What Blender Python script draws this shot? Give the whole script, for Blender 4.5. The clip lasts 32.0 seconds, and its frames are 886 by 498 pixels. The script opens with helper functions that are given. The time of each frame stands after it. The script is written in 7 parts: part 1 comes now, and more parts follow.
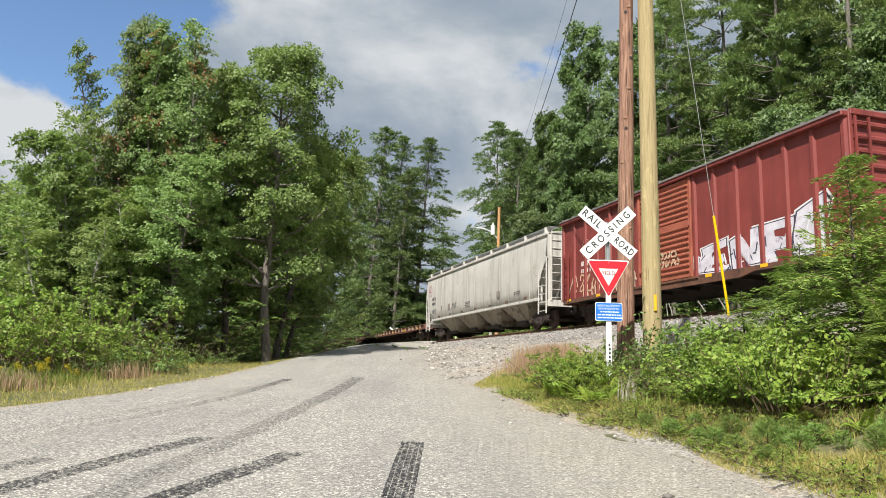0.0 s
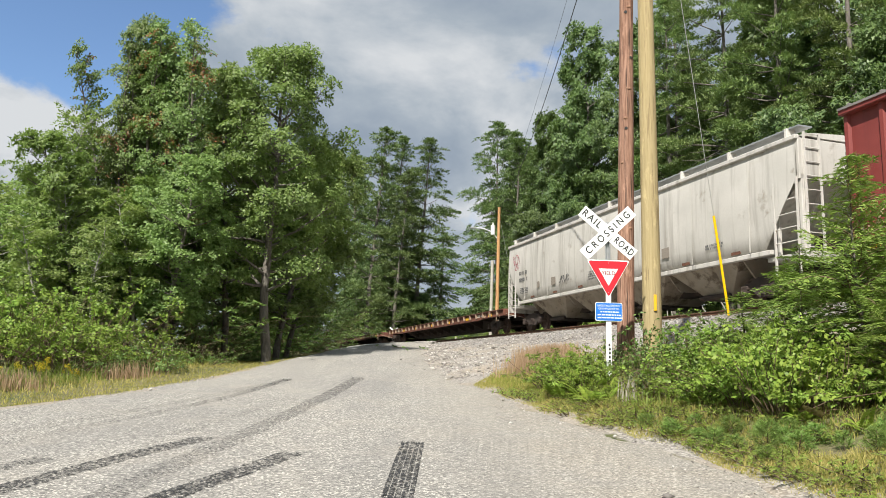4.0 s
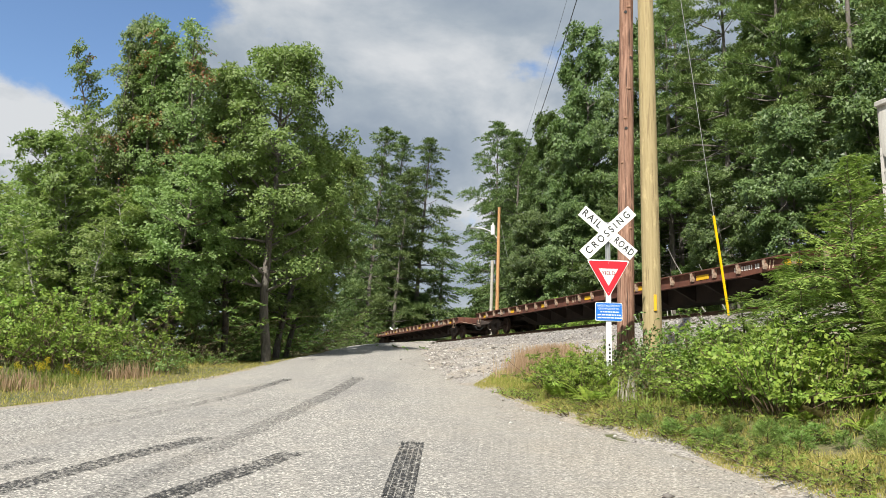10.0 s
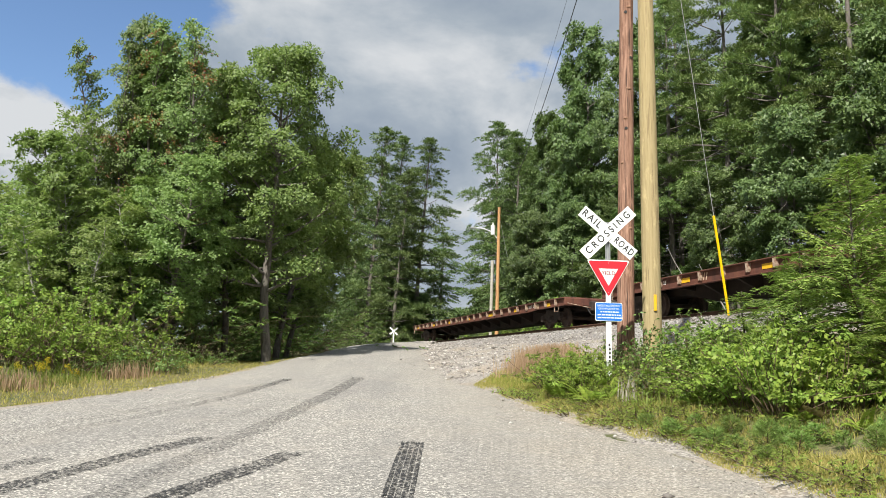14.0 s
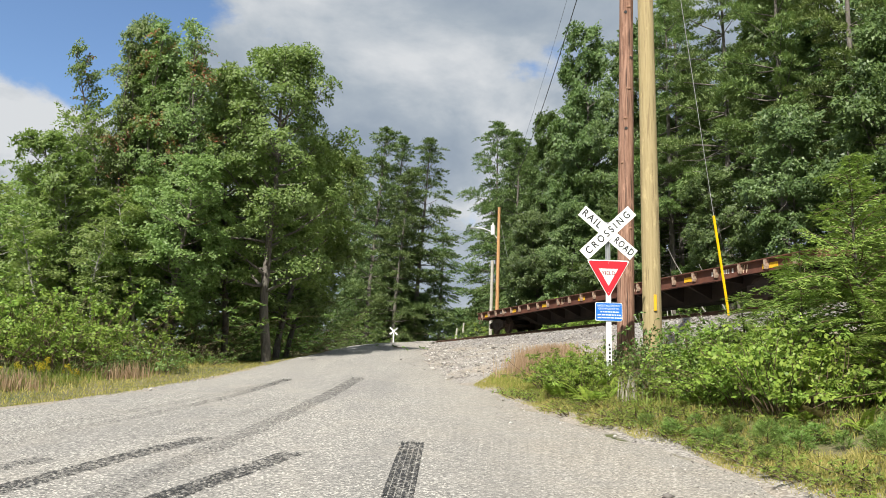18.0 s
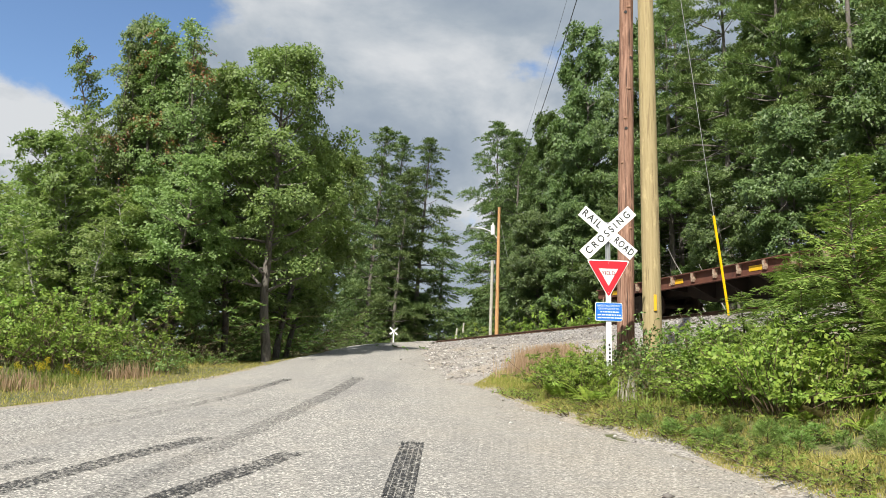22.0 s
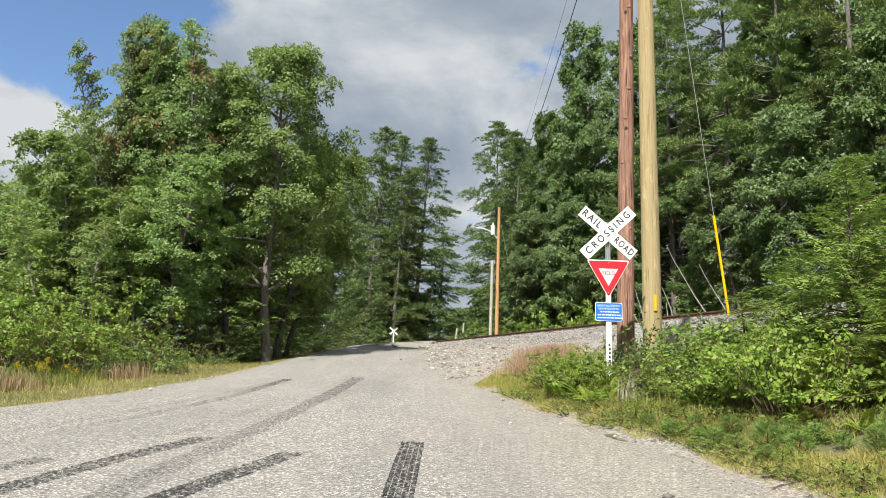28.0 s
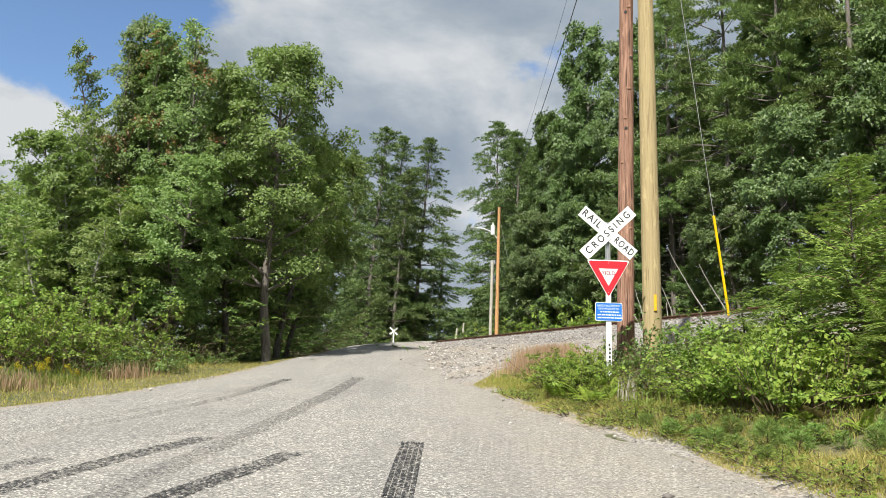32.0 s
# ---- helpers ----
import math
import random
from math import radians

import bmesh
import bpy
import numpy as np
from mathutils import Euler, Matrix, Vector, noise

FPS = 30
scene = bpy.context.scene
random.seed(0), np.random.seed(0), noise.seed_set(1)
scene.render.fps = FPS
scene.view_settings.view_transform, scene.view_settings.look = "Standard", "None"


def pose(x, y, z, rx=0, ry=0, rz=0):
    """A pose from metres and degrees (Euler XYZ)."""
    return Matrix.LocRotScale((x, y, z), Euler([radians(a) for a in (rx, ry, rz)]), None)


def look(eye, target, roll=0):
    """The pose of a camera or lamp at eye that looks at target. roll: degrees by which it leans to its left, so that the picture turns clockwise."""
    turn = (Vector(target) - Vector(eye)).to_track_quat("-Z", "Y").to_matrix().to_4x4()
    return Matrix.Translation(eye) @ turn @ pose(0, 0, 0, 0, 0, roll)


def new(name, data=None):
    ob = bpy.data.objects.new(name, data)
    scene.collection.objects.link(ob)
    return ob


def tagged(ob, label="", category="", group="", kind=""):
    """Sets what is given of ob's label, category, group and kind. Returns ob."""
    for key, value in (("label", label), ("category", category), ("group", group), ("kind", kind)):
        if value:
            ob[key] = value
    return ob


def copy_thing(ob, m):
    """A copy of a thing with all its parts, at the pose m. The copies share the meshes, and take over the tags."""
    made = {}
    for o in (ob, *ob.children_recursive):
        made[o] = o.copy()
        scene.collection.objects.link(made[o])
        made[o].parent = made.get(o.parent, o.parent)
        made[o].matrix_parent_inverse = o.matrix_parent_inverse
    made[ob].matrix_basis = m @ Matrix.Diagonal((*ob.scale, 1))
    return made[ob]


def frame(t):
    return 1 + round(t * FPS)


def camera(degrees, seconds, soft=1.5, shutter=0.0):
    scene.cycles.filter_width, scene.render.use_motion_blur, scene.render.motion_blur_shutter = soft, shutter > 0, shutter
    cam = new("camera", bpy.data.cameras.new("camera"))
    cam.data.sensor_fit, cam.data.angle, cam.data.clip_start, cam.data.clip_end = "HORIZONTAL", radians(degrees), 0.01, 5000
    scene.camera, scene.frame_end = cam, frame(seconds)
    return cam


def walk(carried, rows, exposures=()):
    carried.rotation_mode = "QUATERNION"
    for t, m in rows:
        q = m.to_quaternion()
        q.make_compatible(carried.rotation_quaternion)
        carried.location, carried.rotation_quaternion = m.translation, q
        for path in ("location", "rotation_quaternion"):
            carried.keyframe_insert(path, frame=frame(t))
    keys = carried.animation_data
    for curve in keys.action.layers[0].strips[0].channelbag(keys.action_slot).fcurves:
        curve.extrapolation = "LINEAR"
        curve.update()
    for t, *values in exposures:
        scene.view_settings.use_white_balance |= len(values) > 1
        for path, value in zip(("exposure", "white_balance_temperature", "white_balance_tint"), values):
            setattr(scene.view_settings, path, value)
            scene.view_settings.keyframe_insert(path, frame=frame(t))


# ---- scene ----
SECONDS = 32.0
EYE = 1.4
cam = camera(61.8, SECONDS, soft=0.75)
stand = pose(0, 0, EYE, 99.354, 0, 0) @ pose(0, 0, 0, 0, 0, 1.452)
walk(cam, [(0, stand), (SECONDS, stand)], exposures=[(0, 0.7), (SECONDS, 0.7)])

# ---- world, sun ----
SUN_AZ, SUN_EL = radians(202), radians(48)     # compass bearing from +y towards +x, and height
SUN_WAY = Vector((math.sin(SUN_AZ) * math.cos(SUN_EL), math.cos(SUN_AZ) * math.cos(SUN_EL), math.sin(SUN_EL)))
sun = new("sun", bpy.data.lights.new("sun", "SUN"))
sun.data.energy, sun.data.angle, sun.data.color = 5.0, radians(0.6), (1.0, 0.95, 0.87)
sun.matrix_world = look(SUN_WAY * 100, (0, 0, 0))


CLOUD_HEADS = [((-0.72, 1.18), 0.20, 0.20), ((0.12, 1.22), 0.10, 0.08)]


def make_world():
    w = bpy.data.worlds.new("sky")
    scene.world = w
    w.use_nodes = True
    nt = w.node_tree
    nt.nodes.clear()
    N, L = nt.nodes.new, nt.links.new
    sky = N("ShaderNodeTexSky")
    sky.sky_type, sky.sun_disc = "NISHITA", False
    sky.sun_elevation, sky.sun_rotation = SUN_EL, SUN_AZ
    sky.air_density, sky.dust_density, sky.ozone_density = 1.0, 0.1, 4.0
    co = N("ShaderNodeTexCoord")
    sep = N("ShaderNodeSeparateXYZ")
    L(co.outputs["Generated"], sep.inputs[0])
    # the cloud deck: the direction laid onto a flat layer high above
    up = N("ShaderNodeMath"); up.operation = "MAXIMUM"; up.inputs[1].default_value = 0.0
    L(sep.outputs["Z"], up.inputs[0])
    lift = N("ShaderNodeMath"); lift.operation = "ADD"; lift.inputs[1].default_value = 0.42
    L(up.outputs[0], lift.inputs[0])
    inv = N("ShaderNodeMath"); inv.operation = "DIVIDE"; inv.inputs[0].default_value = 1.0
    L(lift.outputs[0], inv.inputs[1])
    deck = N("ShaderNodeVectorMath"); deck.operation = "SCALE"
    L(co.outputs["Generated"], deck.inputs[0]); L(inv.outputs[0], deck.inputs["Scale"])
    flat = N("ShaderNodeVectorMath"); flat.operation = "MULTIPLY"; flat.inputs[1].default_value = (1, 1, 0)
    L(deck.outputs[0], flat.inputs[0])

    def fbm(scale, detail, rough, offset, dist=0.0):
        m = N("ShaderNodeVectorMath"); m.operation = "ADD"; m.inputs[1].default_value = offset
        L(flat.outputs[0], m.inputs[0])
        n = N("ShaderNodeTexNoise")
        n.inputs["Scale"].default_value, n.inputs["Detail"].default_value = scale, detail
        n.inputs["Roughness"].default_value, n.inputs["Distortion"].default_value = rough, dist
        L(m.outputs[0], n.inputs["Vector"])
        return n.outputs["Fac"]

    def span(value, a, b, lo=0.0, hi=1.0):
        m = N("ShaderNodeMapRange"); m.interpolation_type = "SMOOTHSTEP"
        for k, v in zip(("From Min", "From Max", "To Min", "To Max"), (a, b, lo, hi)):
            m.inputs[k].default_value = v
        L(value, m.inputs["Value"])
        return m.outputs[0]

    def math2(op, a, b):
        m = N("ShaderNodeMath"); m.operation = op
        for i, v in enumerate((a, b)):
            if isinstance(v, float):
                m.inputs[i].default_value = v
            else:
                L(v, m.inputs[i])
        return m.outputs[0]

    # a clear gap in the deck towards the north-west, cloud elsewhere
    gap = N("ShaderNodeVectorMath"); gap.operation = "DISTANCE"; gap.inputs[1].default_value = (-0.55, 0.98, 0)
    L(flat.outputs[0], gap.inputs[0])
    near_gap = span(gap.outputs["Value"], 0.09, 0.28, 0.38, -0.12)
    cover = span(math2("SUBTRACT", fbm(3.8, 10.0, 0.58, (3.1, 0.4, 0.0), 0.2), near_gap), 0.36, 0.5)
    body = fbm(2.9, 10.0, 0.55, (5.25, 2.2, 0.0), 0.2)
    # two sunlit cloud heads in the deck
    for at, size, gain in CLOUD_HEADS:
        far = N("ShaderNodeVectorMath"); far.operation = "DISTANCE"; far.inputs[1].default_value = (*at, 0)
        L(flat.outputs[0], far.inputs[0])
        body = math2("ADD", body, span(far.outputs["Value"], 0.02, size, gain, 0.0))
    ramp = N("ShaderNodeValToRGB")
    e = ramp.color_ramp.elements
    e[0].position, e[0].color = 0.34, (0.44, 0.55, 0.70, 1)
    e[1].position, e[1].color = 0.66, (1.18, 1.22, 1.26, 1)
    mid = e.new(0.5); mid.color = (0.68, 0.78, 0.89, 1)
    L(body, ramp.inputs[0])
    blue = N("ShaderNodeBackground"); blue.inputs["Strength"].default_value = 0.105
    L(sky.outputs[0], blue.inputs["Color"])
    cloud = N("ShaderNodeBackground"); cloud.inputs["Strength"].default_value = 0.365
    L(ramp.outputs[0], cloud.inputs["Color"])
    mix = N("ShaderNodeMixShader")
    L(cover, mix.inputs[0]); L(blue.outputs[0], mix.inputs[1]); L(cloud.outputs[0], mix.inputs[2])
    out = N("ShaderNodeOutputWorld")
    L(mix.outputs[0], out.inputs["Surface"])


make_world()

# ---- materials ----


class Surface:
    """A node material under construction: small helpers round its node tree."""

    def __init__(self, name):
        self.m = bpy.data.materials.new(name)
        self.m.use_nodes = True
        self.nt = self.m.node_tree
        self.N, self.L = self.nt.nodes.new, self.nt.links.new
        self.bsdf = self.nt.nodes["Principled BSDF"]
        self.co = self.N("ShaderNodeTexCoord").outputs["Object"]

    def noise(self, scale, detail=4.0, rough=0.55, stretch=None, dist=0.0):
        n = self.N("ShaderNodeTexNoise")
        n.inputs["Scale"].default_value, n.inputs["Detail"].default_value = scale, detail
        n.inputs["Roughness"].default_value, n.inputs["Distortion"].default_value = rough, dist
        src = self.co
        if stretch:
            mp = self.N("ShaderNodeMapping")
            mp.inputs["Scale"].default_value = stretch
            self.L(src, mp.inputs["Vector"])
            src = mp.outputs[0]
        self.L(src, n.inputs["Vector"])
        return n.outputs["Fac"]

    def cells(self, scale, out="Color"):
        n = self.N("ShaderNodeTexVoronoi")
        n.inputs["Scale"].default_value = scale
        self.L(self.co, n.inputs["Vector"])
        return n.outputs[out]

    def grey(self, colour):
        n = self.N("ShaderNodeSeparateColor")
        self.L(colour, n.inputs[0])
        return n.outputs[0]

    def span(self, value, a, b, lo=0.0, hi=1.0):
        m = self.N("ShaderNodeMapRange")
        for k, v in zip(("From Min", "From Max", "To Min", "To Max"), (a, b, lo, hi)):
            m.inputs[k].default_value = v
        self.L(value, m.inputs["Value"])
        return m.outputs[0]

    def times(self, a, b, op="MULTIPLY"):
        m = self.N("ShaderNodeMath")
        m.operation = op
        for i, v in enumerate((a, b)):
            if isinstance(v, (int, float)):
                m.inputs[i].default_value = v
            else:
                self.L(v, m.inputs[i])
        return m.outputs[0]

    def mix(self, fac, a, b):
        m = self.N("ShaderNodeMix")
        m.data_type = "RGBA"
        if isinstance(fac, (int, float)):
            m.inputs["Factor"].default_value = fac
        else:
            self.L(fac, m.inputs["Factor"])
        for k, v in (("A", a), ("B", b)):
            sock = [s for s in m.inputs if s.name == k and s.type == "RGBA"][0]
            if isinstance(v, tuple):
                sock.default_value = (*v, 1)
            else:
                self.L(v, sock)
        return [s for s in m.outputs if s.type == "RGBA"][0]

    def ramp(self, fac, *stops):
        r = self.N("ShaderNodeValToRGB")
        e = r.color_ramp.elements
        while len(e) < len(stops):
            e.new(0.5)
        for el, (p, c) in zip(e, stops):
            el.position, el.color = p, (*c, 1)
        self.L(fac, r.inputs[0])
        return r.outputs[0]

    def finish(self, colour, rough=0.8, metal=0.0, bump=None, height=0.01, strength=0.6):
        if isinstance(colour, tuple):
            self.bsdf.inputs["Base Color"].default_value = (*colour, 1)
        else:
            self.L(colour, self.bsdf.inputs["Base Color"])
        if isinstance(rough, (int, float)):
            self.bsdf.inputs["Roughness"].default_value = rough
        else:
            self.L(rough, self.bsdf.inputs["Roughness"])
        self.bsdf.inputs["Metallic"].default_value = metal
        if bump is not None:
            b = self.N("ShaderNodeBump")
            b.inputs["Distance"].default_value, b.inputs["Strength"].default_value = height, strength
            self.L(bump, b.inputs["Height"])
            self.L(b.outputs[0], self.bsdf.inputs["Normal"])
        return self.m


def worn(name, c1, c2, scale=3.0, rough=0.7, metal=0.0, rust=None, rust_at=0.6, rust_scale=2.0, streak=None, fine=40.0, height=0.004):
    """Paint or raw stuff of two tones, with blotches of a third (rust, dirt) and fine relief."""
    s = Surface(name)
    c = s.mix(s.span(s.noise(scale, 5), 0.35, 0.65), c1, c2)
    if streak:
        c = s.mix(s.span(s.noise(1.0, 5, 0.65, (3.2, 3.2, 0.16)), 0.5, 0.72, 0.0, 0.85), c, streak)
    if rust:
        c = s.mix(s.span(s.noise(rust_scale, 7, 0.65), rust_at, rust_at + 0.1), c, rust)
    f = s.noise(fine, 4)
    c = s.mix(s.span(f, 0.3, 0.7, 0.0, 0.25), c, tuple(v * 0.6 for v in c1))
    return s.finish(c, rough, metal, f, height)


def leafy(name, tones, gloss=0.35, through_light=0.38, patch=0.35, tint=None):
    """Leaves: each leaf of its own tone, larger patches lighter or darker, light shining through."""
    s = Surface(name)
    geo = s.N("ShaderNodeNewGeometry").outputs["Random Per Island"]
    info = s.N("ShaderNodeObjectInfo").outputs["Random"]
    n = len(tones)
    c = s.ramp(geo, *[(i / (n - 1), t) for i, t in enumerate(tones)])
    big = s.span(s.noise(0.45, 3), 0.35, 0.65, 0.0, patch)
    c = s.mix(big, c, tuple(v * 1.35 for v in tones[-1]))
    if tint:
        c = s.mix(s.times(s.span(s.noise(0.75, 2), 0.6, 0.66), s.span(geo, 0.35, 0.6)), c, tint)
    hsv = s.N("ShaderNodeHueSaturation")
    s.L(s.span(info, 0, 1, 0.485, 0.512), hsv.inputs["Hue"])
    s.L(s.span(info, 0, 1, 0.8, 1.2), hsv.inputs["Value"])
    s.L(c, hsv.inputs["Color"])
    s.finish(hsv.outputs[0], 0.48)
    s.bsdf.inputs["Specular IOR Level"].default_value = gloss
    tr = s.N("ShaderNodeBsdfTranslucent")
    bright = s.mix(0.6, hsv.outputs[0], (0.20, 0.32, 0.045))
    s.L(bright, tr.inputs["Color"])
    mx = s.N("ShaderNodeMixShader")
    mx.inputs[0].default_value = through_light
    s.L(s.bsdf.outputs[0], mx.inputs[1])
    s.L(tr.outputs[0], mx.inputs[2])
    s.L(mx.outputs[0], s.nt.nodes["Material Output"].inputs["Surface"])
    return s.m


def make_road():
    s = Surface("chip_sealed_road")
    stone = s.grey(s.cells(60))
    fine = s.grey(s.cells(190))
    c = s.ramp(stone, (0.0, (0.08, 0.078, 0.074)), (0.4, (0.215, 0.206, 0.187)), (0.78, (0.335, 0.32, 0.288)), (1.0, (0.70, 0.665, 0.595)))
    c = s.mix(s.span(fine, 0.2, 1.0, 0.0, 0.4), c, (0.30, 0.287, 0.265))
    c = s.mix(s.span(s.noise(0.5, 5, 0.6, (1.6, 0.35, 1)), 0.45, 0.7, 0.0, 0.5), c, (0.17, 0.165, 0.16))
    c = s.mix(s.span(s.noise(1.3, 5, 0.6), 0.5, 0.75, 0.0, 0.4), c, (0.34, 0.31, 0.265))
    # sand washed over the edge of the seal on the bank's side
    sep = s.N("ShaderNodeSeparateXYZ")
    s.L(s.co, sep.inputs[0])
    edge = s.times(s.times(sep.outputs["Y"], 0.095), s.times(s.noise(0.8, 6, 0.6), 2.2), "SUBTRACT")
    line = s.times(s.times(sep.outputs["X"], edge, "ADD"), 0.0, "ADD")
    sand = s.span(line, -0.7, 1.3)
    c = s.mix(s.times(sand, s.span(s.noise(2.2, 5), 0.3, 0.7, 0.35, 0.9)), c, s.ramp(s.grey(s.cells(58)), (0.0, (0.13, 0.12, 0.105)), (0.45, (0.26, 0.235, 0.195)), (0.85, (0.37, 0.335, 0.28)), (1.0, (0.60, 0.56, 0.49))))
    h = s.times(s.cells(60, "Distance"), s.noise(220, 2), "ADD")
    return s.finish(c, 0.88, 0.0, h, 0.006, 0.8)


def make_ground():
    """Grassy soil that turns to crushed stone where the attribute says so."""
    s = Surface("verge_soil")
    at = s.N("ShaderNodeAttribute")
    at.attribute_name = "gravel"
    green = s.mix(s.span(s.noise(1.2, 6), 0.35, 0.65), (0.055, 0.075, 0.02), (0.16, 0.14, 0.06))
    green = s.mix(s.span(s.noise(9, 5), 0.45, 0.7, 0, 0.7), green, (0.20, 0.165, 0.10))
    st = s.grey(s.cells(38))
    grav = s.ramp(st, (0.0, (0.13, 0.12, 0.11)), (0.5, (0.26, 0.24, 0.215)), (0.85, (0.36, 0.335, 0.30)), (1.0, (0.46, 0.435, 0.395)))
    grav = s.mix(s.span(s.noise(0.9, 5), 0.45, 0.65, 0, 0.6), grav, (0.30, 0.245, 0.175))
    k = s.span(s.times(at.outputs["Fac"], s.times(s.noise(2.5, 6, 0.65), 0.8), "ADD"), 0.75, 1.05)
    c = s.mix(k, green, grav)
    return s.finish(c, 0.95, 0.0, s.times(s.cells(38, "Distance"), s.noise(30, 4), "ADD"), 0.014, 0.7)


def make_ballast():
    s = Surface("crushed_stone_ballast")
    st = s.grey(s.cells(17))
    c = s.ramp(st, (0.0, (0.12, 0.115, 0.11)), (0.5, (0.25, 0.235, 0.22)), (0.9, (0.36, 0.34, 0.315)), (1.0, (0.55, 0.53, 0.5)))
    c = s.mix(s.span(s.noise(0.7, 5), 0.45, 0.7, 0, 0.5), c, (0.20, 0.165, 0.13))
    return s.finish(c, 0.95, 0.0, s.times(s.cells(17, "Distance"), s.noise(40, 3), "ADD"), 0.035, 1.0)


def make_stone():
    s = Surface("loose_stone")
    geo = s.N("ShaderNodeNewGeometry").outputs["Random Per Island"]
    c = s.ramp(geo, (0.0, (0.12, 0.11, 0.10)), (0.4, (0.25, 0.235, 0.215)), (0.75, (0.38, 0.35, 0.31)), (1.0, (0.62, 0.60, 0.57)))
    f = s.noise(35, 4)
    return s.finish(s.mix(s.span(f, 0.4, 0.7, 0, 0.4), c, (0.2, 0.17, 0.14)), 0.9, 0, f, 0.006)


def make_pole(name, c1, c2, crack):
    s = Surface(name)
    g = s.noise(7, 6, 0.7, (4.5, 4.5, 0.22))
    c = s.mix(s.span(g, 0.38, 0.62), c1, c2)
    c = s.mix(s.span(s.noise(6, 5, 0.65, (4, 4, 0.14)), 0.55, 0.63, 0, 0.9), c, crack)
    c = s.mix(s.span(s.noise(0.9, 4), 0.5, 0.75, 0, 0.4), c, tuple(v * 0.7 for v in c2))
    c = s.mix(s.span(s.noise(3.0, 6, 0.7, (2.0, 2.0, 0.6)), 0.56, 0.68, 0, 0.6), c, tuple(min(1, v * 1.45) for v in c2))
    return s.finish(c, 0.85, 0, g, 0.012, 0.8)


def make_bark(name, c1, c2):
    s = Surface(name)
    g = s.noise(14, 6, 0.65, (1, 1, 0.25))
    c = s.mix(s.span(g, 0.3, 0.65), c1, c2)
    c = s.mix(s.span(s.noise(1.4, 4), 0.55, 0.7, 0, 0.5), c, (0.16, 0.17, 0.13))
    return s.finish(c, 0.95, 0, g, 0.03, 0.9)


def make_marks():
    """Rubber left on the stones: it sits on their tops, with gaps between."""
    s = Surface("tyre_rubber_trace")
    sep = s.N("ShaderNodeSeparateXYZ")
    st = s.grey(s.cells(46))
    s.finish((0.03, 0.03, 0.031), 0.75)
    at = s.N("ShaderNodeAttribute")
    at.attribute_name = "wear"
    clear = s.N("ShaderNodeBsdfTransparent")
    mx = s.N("ShaderNodeMixShader")
    k = s.span(s.times(s.times(s.times(st, 0.55), s.times(s.noise(75, 3), 0.8), "ADD"), at.outputs["Fac"], "ADD"), 0.72, 1.0)
    s.L(s.times(k, 0.95), mx.inputs[0])
    s.L(s.bsdf.outputs[0], mx.inputs[1])
    s.L(clear.outputs[0], mx.inputs[2])
    s.L(mx.outputs[0], s.nt.nodes["Material Output"].inputs["Surface"])
    return s.m


def plain(name, c, rough=0.5, metal=0.0, dirt=0.25):
    s = Surface(name)
    f = s.noise(12, 5)
    return s.finish(s.mix(s.span(f, 0.45, 0.75, 0, dirt), c, tuple(v * 0.55 for v in c)), rough, metal, s.noise(60, 3), 0.001)


